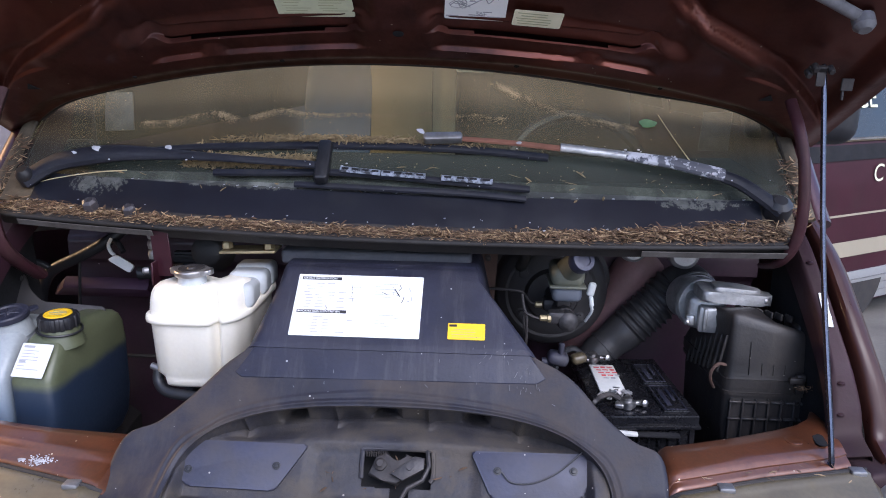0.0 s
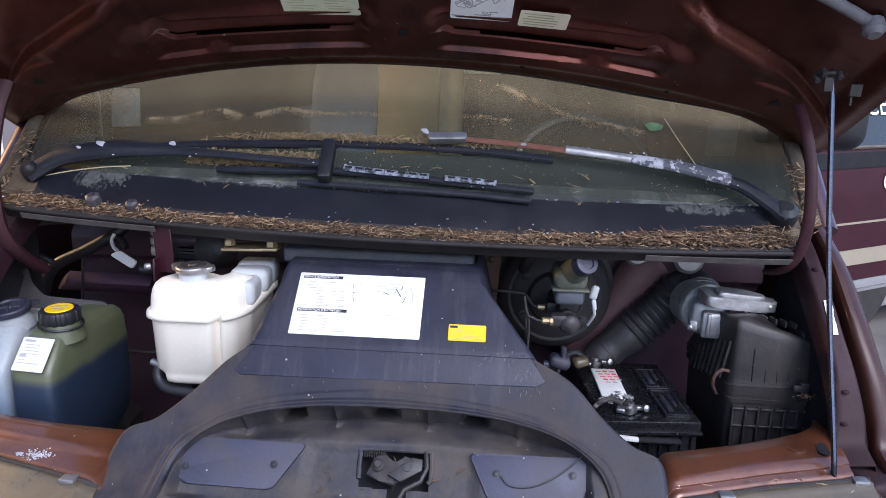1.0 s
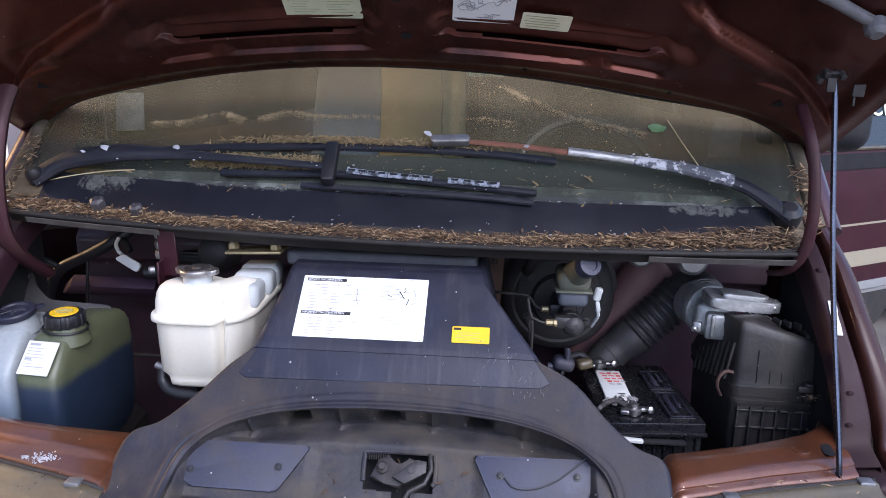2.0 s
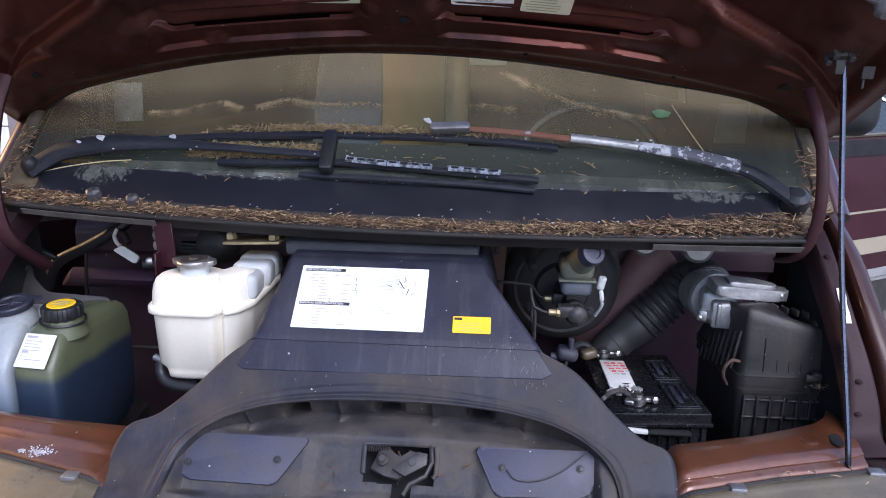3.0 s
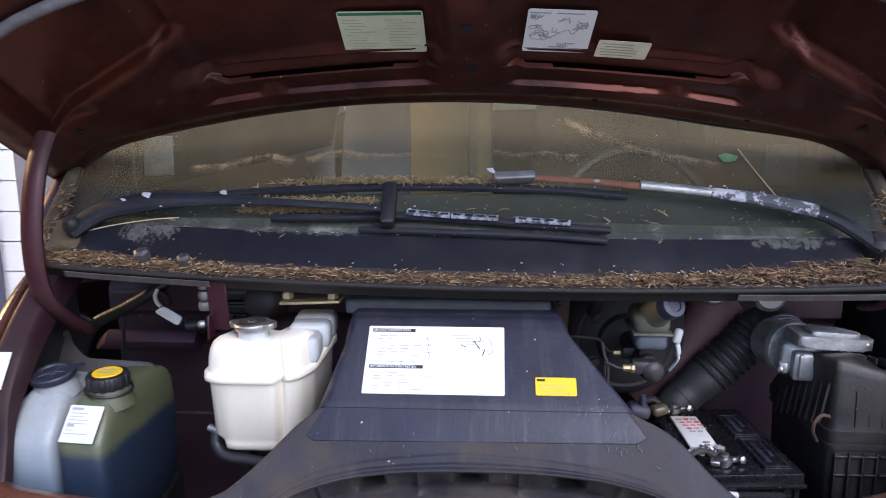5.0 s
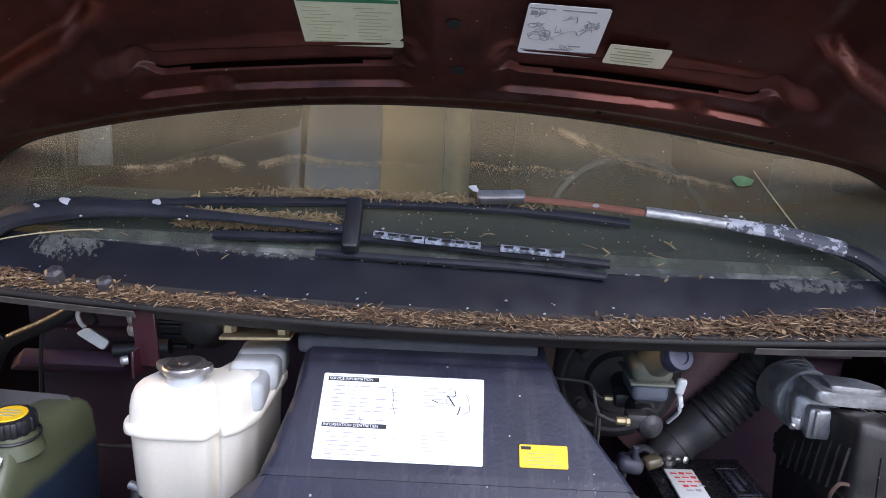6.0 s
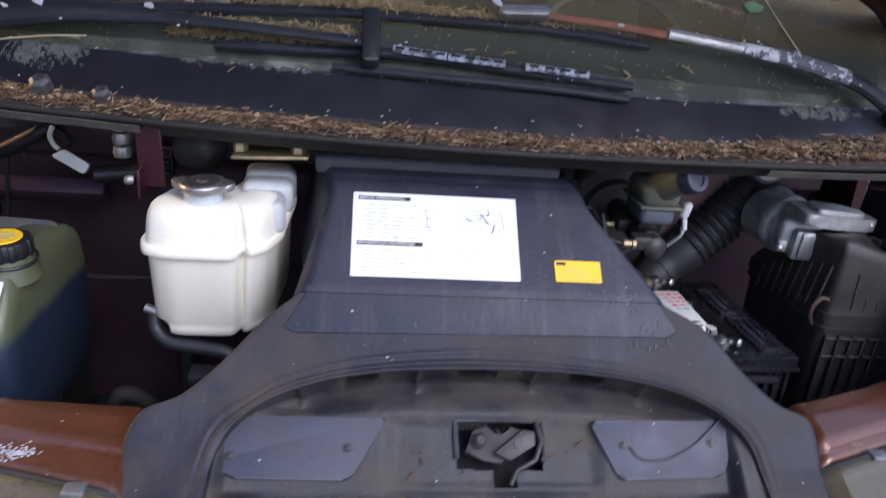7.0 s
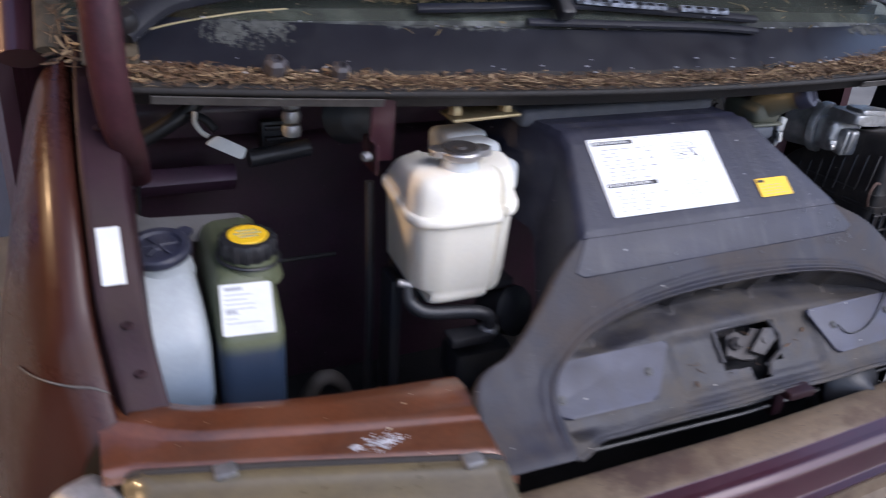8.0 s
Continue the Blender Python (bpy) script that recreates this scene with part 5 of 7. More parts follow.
for pts, r in (([(0.160, 0.090), (0.165, 0.082), (0.169, 0.076)], 0.0014), ([(0.168, 0.098), (0.170, 0.092), (0.167, 0.088)], 0.0010), ([(0.176, 0.076), (0.174, 0.068), (0.172, 0.064)], 0.0012), ([(0.140, 0.083), (0.148, 0.080)], 0.0010), ([(0.089, 0.096), (0.092, 0.084), (0.091, 0.074), (0.095, 0.062)], 0.0006), ([(0.051, 0.056), (0.054, 0.050), (0.050, 0.044)], 0.0006), ([(0.182, 0.094), (0.186, 0.086), (0.188, 0.070), (0.180, 0.066)], 0.0006), ([(0.154, 0.094), (0.160, 0.094), (0.158, 0.080), (0.166, 0.078)], 0.0005)):
    part("sketch_line", sweep(bmesh.new(), [m @ Vector((x, y, 0.0002)) for x, y in pts], r * 0.62, 5), M_INK, lab)
m = plane_of(deck_point(Vector((0.114, 1.236, 1.0415))) + N_DECK * 0.0042, (1, 0, 0), up)
lab = tagged(part("caution_label", prism(bmesh.new(), rounded(0.058, 0.029, 0.002), 0.0005, m), M_YELLOW), "small yellow caution label on the black cover", "label")
m = m @ Matrix.Translation((0, 0, 0.0006))
bars([(-0.027, 0.008, 0.012, 0.004)], m, M_INK, "heading_bar", lab)
bars([(-0.024 + rng.uniform(0, 0.004), 0.003 - 0.0045 * k, rng.uniform(0.025, 0.046), 0.0006) for k in range(4)], m, M_INK_OLIVE, "label_print", lab)

# scuffs and scratches on the cover's slope
rng = random.Random(17)
bm = bmesh.new()
for k in range(0, 90, 2):
    if k < 30:
        x, z, long, turn = rng.gauss(0.165, 0.012), rng.gauss(1.020, 0.012), rng.uniform(0.002, 0.007), rng.gauss(60, 25)
    elif k < 60:
        x, z, long, turn = rng.gauss(0.215, 0.018), rng.gauss(0.985, 0.012), rng.uniform(0.002, 0.010), rng.gauss(80, 20)
    else:
        x, z, long, turn = rng.uniform(-0.25, 0.25), rng.uniform(0.955, 1.02), rng.uniform(0.001, 0.006), rng.uniform(0, 180)
    if abs(x) > 0.19 + 0.9 * (1.026 - z):
        continue
    p = Vector((x, lerp(FRONT, z)[0], z)) + N_FRONT * 0.0030
    prism(bm, [(-long / 2, -0.0004), (long / 2, -0.0003), (long / 2, 0.0003), (-long / 2, 0.0005)], 0.0003, plane_of(p, (1, 0, 0), (0, 0.6, 0.8)) @ pose(0, 0, 0, 0, 0, turn))
tagged(part("scuffs", bm, M_SCUFF), "pale scuffs and scratches on the black cover", "scuffs", kind="stuff")


# ---- wipers and what lies on the glass ----
def on_glass(rows, lift, n=8):
    """A smooth line of points over the glass, from rows (x, s)."""
    return spline([glass_at(x, s, lift) for x, s in rows], n)


wiper = part("wiper", sweep(bmesh.new(), on_glass(((-0.711, -0.028), (-0.674, 0.006), (-0.641, 0.022), (-0.563, 0.038), (-0.495, 0.041), (-0.395, 0.038), (-0.256, 0.030), (-0.150, 0.024)), 0.034), [0.0205 - 0.013 * smooth(0.35, 0.85, k / 56) for k in range(57)], 10, 0.6, (0, 0.7, 0.7)), M_ARM, van, "dull black wiper arm speckled with droppings")
bm = bmesh.new()
prism(bm, rounded(0.024, 0.086, 0.006), 0.020, plane_of(glass_at(-0.150, 0.034, 0.022), (1, 0.02, 0), (0.05, 0.7, 0.7)), 0.004)
part("blade_clip", bm, M_BLACK, wiper)
for rows, r in ((((-0.353, 0.017), (-0.252, 0.019), (-0.123, 0.024), (0.048, 0.014), (0.215, 0.002)), 0.007), (((-0.20, -0.004), (-0.05, -0.008), (0.10, -0.012), (0.208, -0.019)), 0.006)):
    part("wiper_blade", sweep(bmesh.new(), on_glass(rows, 0.014), r, 8, 0.8, (0, 0.7, 0.7)), M_ARM, wiper)
for xa, xb, s0, s1 in ((-0.120, -0.048, 0.026, 0.020), (-0.046, 0.032, 0.020, 0.0155), (0.060, 0.150, 0.014, 0.009)):
    bm = bmesh.new()
    sweep(bm, [glass_at(xa + (xb - xa) * k / 6, s0 + (s1 - s0) * k / 6, 0.023) for k in range(7)], 0.0062, 8, 0.45, (0, 0.7, 0.7))
    yoke = part("blade_yoke", bm, M_YOKE, wiper, "worn pale slotted blade holder")
    for k in range(4):
        f = (k + 0.5) / 4
        bm = rbox(bmesh.new(), (0, 0, 0), (0.0125, 0.0036, 0.0016), 0.0006, 1)
        bm.transform(plane_of(glass_at(xa + (xb - xa) * f, s0 + (s1 - s0) * f + 0.0005, 0.0262), (1, 0, -0.05), (0, 0.7, 0.7)))
        part("slot", bm, M_BLACK_DULL, yoke)
lathe(bm := bmesh.new(), [(0.014, -0.02), (0.016, 0.0), (0.014, 0.008), (0.009, 0.014)], pose(-0.706, 1.448, 1.245, 35), 20)
part("arm_pivot", bm, M_BLACK, wiper)

wiper = part("wiper", sweep(bmesh.new(), on_glass(((0.655, -0.038), (0.622, -0.006), (0.588, 0.022), (0.556, 0.036)), 0.034), [0.016, 0.016] + [0.0155 - 0.003 * k / 22 for k in range(23)], 10, 0.7, (0, 0.7, 0.7)), M_ARM, van, "black wiper arm with peeling white paint and a rusty rod")
part("peeling_sleeve", sweep(bmesh.new(), on_glass(((0.560, 0.035), (0.477, 0.056), (0.420, 0.064), (0.385, 0.069)), 0.036), [0.0135 - 0.004 * k / 24 for k in range(25)], 10, 0.7, (0, 0.7, 0.7)), M_FLAKY, wiper, "paint flaking off in white patches")
part("silver_sleeve", sweep(bmesh.new(), on_glass(((0.390, 0.0682), (0.335, 0.0745), (0.300, 0.078), (0.269, 0.081)), 0.036), 0.0085, 10, 0.8, (0, 0.7, 0.7)), M_ALU, wiper)
part("rusty_rod", sweep(bmesh.new(), on_glass(((0.275, 0.080), (0.180, 0.089), (0.092, 0.094), (0.05, 0.095)), 0.034), [0.0065 - 0.002 * k / 24 for k in range(25)], 8, 0.6, (0, 0.7, 0.7)), M_COPPER, wiper)
bm = bmesh.new()
prism(bm, rounded(0.070, 0.017, 0.006), 0.016, plane_of(glass_at(0.059, 0.093, 0.028), glass_at(0.092, 0.088) - glass_at(0.026, 0.083), (0, 0.7, 0.7)), 0.003)
part("blade_clip", bm, M_STEEL, wiper, "scuffed grey clip")
part("wiper_blade", sweep(bmesh.new(), on_glass(((-0.512, 0.060), (-0.365, 0.075), (-0.162, 0.085), (0.022, 0.087), (0.139, 0.083), (0.249, 0.074)), 0.014), 0.008, 8, 0.8, (0, 0.7, 0.7)), M_ARM, wiper)
lathe(bm := bmesh.new(), [(0.022, -0.03), (0.025, 0.0), (0.022, 0.014), (0.012, 0.022)], pose(0.652, 1.462, 1.212, 35), 20)
part("arm_pivot", bm, M_BLACK, wiper)
# plastic nuts on the cowl
for x, y, z, r in ((-0.552, 1.392, 1.203, 0.013), (-0.478, 1.383, 1.196, 0.011)):
    bm = bmesh.new()
    lathe(bm, [(r, 0), (r * 1.1, 0.006), (r, 0.016), (r * 0.6, 0.020), (r * 0.5, 0.014)], pose(x, y - 0.004, z - 0.006, 30), 6)
    part("cowl_nut", bm, M_NUT, van, "weathered plastic nut")


def litter(name, label, places, seed, length=(0.008, 0.024), material=M_NEEDLE):
    """Dry needles and flakes strewn over places, rows of a point, a normal and a spread."""
    rng = random.Random(seed)
    verts, faces = [], []
    for p, nrm, lift in places:
        d = Vector((rng.gauss(0, 1), rng.gauss(0, 1), rng.gauss(0, 0.45)))
        d = (d - nrm * d.dot(nrm) * 0.6).normalized()
        n = d.cross(nrm).normalized()
        b = n.cross(d)
        half = rng.uniform(*length) / 2
        w = rng.choice((0.0006, 0.0007, 0.0008, 0.0011, 0.0022))
        t = min(w, 0.0009)
        bend = b * rng.uniform(-0.15, 0.15) * half
        c = p + nrm * lift * rng.random() ** 1.5
        i = len(verts)
        for k, f in ((-1, 0.5), (0, 1.0), (1, 0.35)):
            o = c + d * half * k + (bend if k == 0 else Vector())
            verts += [o + n * w * f, o + b * t * f, o - n * w * f]
        for q in (0, 3):
            faces += [(i + q, i + q + 1, i + q + 4, i + q + 3), (i + q + 1, i + q + 2, i + q + 5, i + q + 4), (i + q + 2, i + q, i + q + 3, i + q + 5)]
        faces += [(i + 2, i + 1, i), (i + 6, i + 7, i + 8)]
    me = bpy.data.meshes.new(name)
    me.from_pydata([tuple(v) for v in verts], [], faces)
    me.materials.append(material)
    return tagged(new(name, me), label, "litter", kind="stuff")


m_nodes = M_NEEDLE.node_tree
isl, hue, mixn = m_nodes.nodes.new("ShaderNodeNewGeometry"), m_nodes.nodes.new("ShaderNodeValToRGB"), m_nodes.nodes.new("ShaderNodeMix")
hue.color_ramp.elements[0].color, hue.color_ramp.elements[1].color = (0.028, 0.018, 0.012, 1), (0.50, 0.36, 0.20, 1)
hue.color_ramp.elements.new(0.58).color = (0.105, 0.056, 0.031, 1)
mixn.data_type, mixn.inputs[0].default_value = "RGBA", 0.8
m_nodes.links.new(isl.outputs["Random Per Island"], hue.inputs[0])
old = m_nodes.nodes["Principled BSDF"].inputs["Base Color"].links[0].from_socket
m_nodes.links.new(old, mixn.inputs[6])
m_nodes.links.new(hue.outputs[0], mixn.inputs[7])
m_nodes.links.new(mixn.outputs[2], m_nodes.nodes["Principled BSDF"].inputs["Base Color"])

rng = random.Random(11)
UPZ = Vector((0, 0, 1))
heap = []
for k in range(7600):
    x = rng.uniform(CX - 0.70, CX + 0.70)
    e = abs(x - CX) / 0.70
    if x < 0.1 and rng.random() < 0.25:
        continue
    top = 0.24 + 0.17 * smooth(0.6, 1.0, e) + 0.10 * smooth(0.2, 0.6, (x - CX) / 0.70)
    s = (top + 0.06 * noise.noise((x * 30, 3, 0))) * rng.random() ** 0.8
    thick = 0.0085 + 0.0115 * smooth(0.35, 0.75, (x - CX) / 0.7) + 0.006 * noise.noise((x * 14, 0, 0))
    p = cowl_at(x, s)
    p.z -= 0.012 * smooth(0.38, 0.6, s)
    heap.append((p, UPZ, max(thick, 0.004) * (1 - 0.4 * s)))
for k in range(260):
    sgn = rng.choice((-1, 1))
    x = CX + sgn * rng.uniform(0.715, 0.755)
    heap.append((glass_at(x, rng.uniform(-0.06, 0.10), 0.012), Vector((0, -0.7, 0.7)), 0.008))
litter("needle_litter", "dry brown needles heaped along the cowl ledge", heap, 5)
heap = []
for k in range(2600):
    if rng.random() < 0.55:
        x = rng.gauss(-0.12, 0.10)
        heap.append((glass_at(x, 0.090 + 0.012 * rng.random() - 0.10 * (x + 0.1) ** 2, 0.010), Vector((0, -0.7, 0.7)), 0.016))
    else:
        x = rng.uniform(-0.42, -0.17)
        heap.append((glass_at(x, 0.034 + 0.028 * rng.random(), 0.006), Vector((0, -0.7, 0.7)), 0.012))
for k in range(45):
    x = rng.uniform(CX - 0.62, CX + 0.6)
    heap.append((glass_at(x, rng.uniform(-0.02, 0.05), 0.006), Vector((0, -0.7, 0.7)), 0.006))
litter("wiper_litter", "pale dry needles caught along the wiper blades", heap, 6, material=M_NEEDLE_PALE)
heap = []
for k in range(28):
    x, y = rng.uniform(-0.28, 0.28), rng.uniform(1.076, 1.135)
    heap.append((Vector((x, y, 0.864 + (y - 1.112) * 1.0)), UPZ, 0.004))
for k in range(24):
    heap.append((Vector((rng.uniform(0.42, 0.68), rng.uniform(1.12, 1.20), 0.877)), UPZ, 0.003))
for k in range(26):
    heap.append((Vector((rng.uniform(0.675, 0.705), rng.uniform(1.345, 1.36), 0.918)), UPZ, 0.008))
litter("loose_needles", "stray dry needles in the bay and front well", heap, 8, (0.006, 0.016))

rng = random.Random(41)
verts, faces = [], []
for k in range(300):
    x = rng.choice((rng.uniform(CX - 0.70, CX - 0.40), rng.uniform(CX + 0.20, CX + 0.70), rng.uniform(CX - 0.70, CX + 0.70)))
    p = cowl_at(x, rng.uniform(0.02, 0.32)) + Vector((0, 0, rng.uniform(0.004, 0.013)))
    long, wide = rng.uniform(0.003, 0.008), rng.uniform(0.0012, 0.0034)
    m = pose(*p, rng.uniform(-40, 40), rng.uniform(-30, 30), rng.uniform(0, 360))
    i = len(verts)
    ring = [(math.cos(a) * long * rng.uniform(0.7, 1.1), math.sin(a) * wide * rng.uniform(0.7, 1.2)) for a in (0.2, 1.2, 2.1, 3.3, 4.2, 5.4)]
    verts += [tuple(m @ Vector((a, b, 0.0006))) for a, b in ring] + [tuple(m @ Vector((a, b, -0.0006 + 8 * a * a))) for a, b in ring]
    faces += [tuple(range(i, i + 6)), tuple(range(i + 11, i + 5, -1))] + [(i + j, i + 6 + j, i + 6 + (j + 1) % 6, i + (j + 1) % 6) for j in range(6)]
me = bpy.data.meshes.new("bark_chips")
me.from_pydata(verts, [], faces)
me.materials.append(M_NEEDLE)
tagged(new("bark_chips", me), "dry bark chips and seed scales on the cowl ledge", "litter", kind="stuff")

# pale flakes, droppings and straws, each on its own
rng = random.Random(21)
bm = bmesh.new()
for k in range(70):
    x = rng.uniform(CX - 0.68, CX + 0.68)
    s = rng.choice((rng.uniform(0.1, 0.45), rng.uniform(0.1, 0.42), 0.93, 0.93, rng.uniform(0.4, 0.9) if k % 4 == 0 else 0.3))
    p = cowl_at(x, s) + Vector((0, -0.002, 0.012 if s < 0.42 else 0.002))
    r = rng.uniform(0.0012, 0.0045)
    prism(bm, [(r * (0.7 + 0.6 * rng.random()) * math.cos(a), 0.6 * r * math.sin(a)) for a in (0, 1.1, 2.2, 3.2, 4.2, 5.3)], 0.0008, plane_of(p, (rng.random() - 0.5, 1, 0), (1, 0, 0.3)))
for k in range(34):
    x = rng.uniform(-0.66, -0.10) if k % 5 == 0 else rng.gauss(0.44, 0.09)
    s = lerp(((-0.711, -0.02), (-0.56, 0.021), (-0.3, 0.022), (-0.1, 0.018), (0.25, 0.084), (0.45, 0.062), (0.6, 0.012)), x)[0] + rng.uniform(-0.008, 0.010)
    r = rng.uniform(0.0010, 0.0055) * (0.5 if rng.random() < 0.8 else 1)
    prism(bm, [(r * (0.7 + 0.6 * rng.random()) * math.cos(a), 0.7 * r * math.sin(a)) for a in (0, 1.1, 2.2, 3.2, 4.2, 5.3)], 0.0008, plane_of(glass_at(x, s, 0.046), (1, 0, 0), (0, 0.7, 0.7)))
for x, s, r in ((-0.578, 0.040, 0.011), (-0.437, 0.046, 0.008), (0.02, 0.098, 0.009), (-0.62, 0.030, 0.005)):
    prism(bm, [(r * (0.5 + 0.8 * rng.random()) * math.cos(a), 0.6 * r * (0.5 + 0.8 * rng.random()) * math.sin(a)) for a in (0, 0.7, 1.4, 2.2, 3.0, 3.8, 4.6, 5.4)], 0.0012, plane_of(glass_at(x, s, 0.046), (1, 0, -0.3), (0, 0.7, 0.7)))
tagged(part("pale_flakes", bm, M_PEEL), "pale flakes and droppings over cowl and wipers", "litter", kind="stuff")
for rows in (((-0.70, 0.02), (-0.62, 0.045), (-0.57, 0.06)), ((-0.72, -0.03), (-0.66, -0.01), (-0.58, 0.006), (-0.52, 0.012)), ((0.464, 0.198), (0.490, 0.138), (0.523, 0.070))):
    bm = sweep(bmesh.new(), on_glass(rows, 0.020 if rows[0][0] < 0 else 0.004), 0.0011, 6)
    tagged(part("straw", bm, M_STRAW), "single dry straw lying on the windshield", "straw", "straws on the glass")
bm = bmesh.new()
prism(bm, [(0.017 * (1 + 0.15 * math.sin(5 * a)) * math.cos(a), 0.0085 * math.sin(a) * (1.2 - 0.3 * math.cos(a))) for a in (2 * math.pi * k / 14 for k in range(14))], 0.001, plane_of(glass_at(0.443, 0.176, 0.003), (1, 0.1, 0), (0, 0.7, 0.7)))
tagged(part("leaf", bm, M_OLIVE_LEAF), "small bright green leaf on the windshield", "leaf")



def lichen(cx, cs, wide, high, seed):
    """A ragged pale film on the cowl band: small cells kept where a rough noise is high."""
    bm = bmesh.new()
    nx, ns = int(wide / 0.0008), int(190 * high)
    for i in range(nx):
        for j in range(ns):
            fx, fs = 2 * (i + 0.5) / nx - 1, 2 * (j + 0.5) / ns - 1
            x, s = cx + fx * wide / 2, cs + fs * high / 2
            f = 0.55 - fx * fx * 0.9 - fs * fs * 0.7
            for o, a in ((50, 0.6), (150, 0.5), (420, 0.5)):
                f += a * noise.noise((x * o + seed, s * 0.1 * o, seed))
            if f > 0.28 and 0.40 < s < 0.995:
                q = [cowl_at(x + a * 0.0004, min(s + b * high / ns / 2, 0.998)) + Vector((0, -0.0005, 0.0006)) for a, b in ((-1, -1), (1, -1), (1, 1), (-1, 1))]
                top = [bm.verts.new(p) for p in q]
                low = [bm.verts.new(p + Vector((0, 0.0004, -0.0005))) for p in q]
                bm.faces.new(top)
                bm.faces.new(low[::-1])
    return bm


for cx, cs, wide, high, seed in ((-0.570, 0.79, 0.150, 0.42, 3), (0.52, 0.86, 0.20, 0.26, 8), (0.27, 0.96, 0.26, 0.12, 5), (-0.30, 0.95, 0.34, 0.16, 6), (0.0, 0.96, 0.34, 0.12, 9)):
    tagged(part("lichen_patch", lichen(cx, cs, wide, high, seed), M_LICHEN, recalc=False), "pale grey lichen film on the cowl band", "lichen", kind="stuff")
rng = random.Random(31)
crumbs, sides = [], []
for line, count in ((((-0.526, 0.141), (-0.46, 0.150), (-0.392, 0.169), (-0.345, 0.160), (-0.299, 0.165), (-0.255, 0.180), (-0.21, 0.172), (-0.12, 0.172), (0.057, 0.178), (0.174, 0.174)), 15000), (((0.15, 0.263), (0.20, 0.235), (0.285, 0.192), (0.35, 0.178), (0.422, 0.164)), 9000)):
    pts = spline([Vector((x, s, 0)) for x, s in line], 12)
    for k in range(count):
        q = pts[int((len(pts) - 1) * rng.random())]
        x, s = q.x + rng.gauss(0, 0.006), q.y + rng.gauss(0, 0.0022) - 0.014 * rng.random() ** 4 + 0.009 * noise.noise((q.x * 22, 1, 0)) + 0.003 * noise.noise((q.x * 90, 4, 0))
        if noise.noise((x * 26, 5, 0)) + 0.4 * noise.noise((x * 90, 2, 0)) < rng.uniform(-0.5, 0.35):
            continue
        r = rng.uniform(0.0002, 0.0007)
        c = glass_at(x, s, 0.0015)
        turn = rng.uniform(0, 1.5)
        i = len(crumbs)
        crumbs += [c + Vector((r * math.cos(a + turn), r * 0.7 * math.sin(a + turn), r * 0.7 * math.sin(a + turn))) for a in (0, 1.57, 3.14, 4.71)] + [c + Vector((0, -0.0004, 0.0004))]
        sides += [(i + k, i + (k + 1) % 4, i + 4) for k in range(4)]
me = bpy.data.meshes.new("dried_dirt")
me.from_pydata([tuple(v) for v in crumbs], [], sides)
me.materials.append(M_DIRT)
tagged(new("dried_dirt", me), "crusty lines of dried dirt on the windshield", "dirt", kind="stuff")
bm = bmesh.new()
for k in range(250):
    x, s, r = rng.uniform(-0.6, 0.55), rng.uniform(0.09, 0.28) if k < 120 else rng.uniform(0.03, 0.095), rng.uniform(0.0004, 0.0012)
    prism(bm, [(r * math.cos(a), r * math.sin(a)) for a in (0, 1.2, 2.5, 3.8, 5.1)], 0.0004, plane_of(glass_at(x, s, 0.0015), (1, 0, 0), (0, 0.7, 0.7)))
tagged(part("dirt_specks", bm, M_DIRT), "dried dirt specks scattered over the windshield", "dirt", kind="stuff")

# ---- coolant reservoir ----
tank = thing("coolant_reservoir", (-0.33, 1.35, 0.92), "milky white plastic coolant reservoir with a chrome cap", "reservoir")


PLAN = ((-0.418, 1.292), (-0.410, 1.268), (-0.385, 1.258), (-0.320, 1.258), (-0.304, 1.261), (-0.2975, 1.288), (-0.290, 1.270), (-0.270, 1.288), (-0.256, 1.326), (-0.248, 1.440), (-0.262, 1.478), (-0.310, 1.482), (-0.334, 1.420), (-0.412, 1.400))


def tank_ring(z, grow, lift=0.0):
    """One ring of the tank: grow widens it, lift tips its front upward."""
    c = Vector((-0.335, 1.352))
    out = []
    for p in outline(PLAN, 0.011, 5):
        q = c + (p - c) * (1 + grow)
        cut = smooth(0.942, 0.934, z) * smooth(-0.382, -0.392, q.x) if z < 0.95 else 0.0
        q.x += (max(q.x, -0.388) - q.x) * cut
        out.append(Vector((q.x, q.y, z + 0.010 * smooth(1.30, 1.44, q.y) * smooth(0.96, 1.03, z) - lift * smooth(1.36, 1.40, q.y))))
    return out


rows = ((0.9165, -0.24), (0.918, -0.17), (0.923, -0.125), (0.932, -0.10), (0.942, -0.085), (0.9425, -0.080), (1.029, -0.035), (1.0315, -0.025), (1.0320, 0.020), (1.0335, 0.040), (1.038, 0.046), (1.0435, 0.040), (1.0450, 0.020), (1.0455, -0.022), (1.053, -0.030), (1.066, -0.040), (1.078, -0.065), (1.0860, -0.105), (1.0905, -0.17), (1.0925, -0.26), (1.0935, -0.5))
bm = lofted(bmesh.new(), [tank_ring(z, g, 0.030 * smooth(1.045, 1.09, z)) for z, g in rows])
part("tank", bm, M_WHITE_PLASTIC, tank, sharp=50)
bm = bmesh.new()
for x, y, z, wide, long in ((-0.284, 1.358, 1.062, 0.062, 0.086), (-0.281, 1.406, 1.068, 0.068, 0.060), (-0.282, 1.450, 1.071, 0.070, 0.062)):
    rbox(bm, (x, y, z), (wide, long, 0.044), 0.012, 4, (-4, 0, 6))
part("rear_chamber", bm, M_TANK_B, tank, "milky rear chamber moulded in humps, bluish shade put into its colour", sharp=60)
bm = bmesh.new()
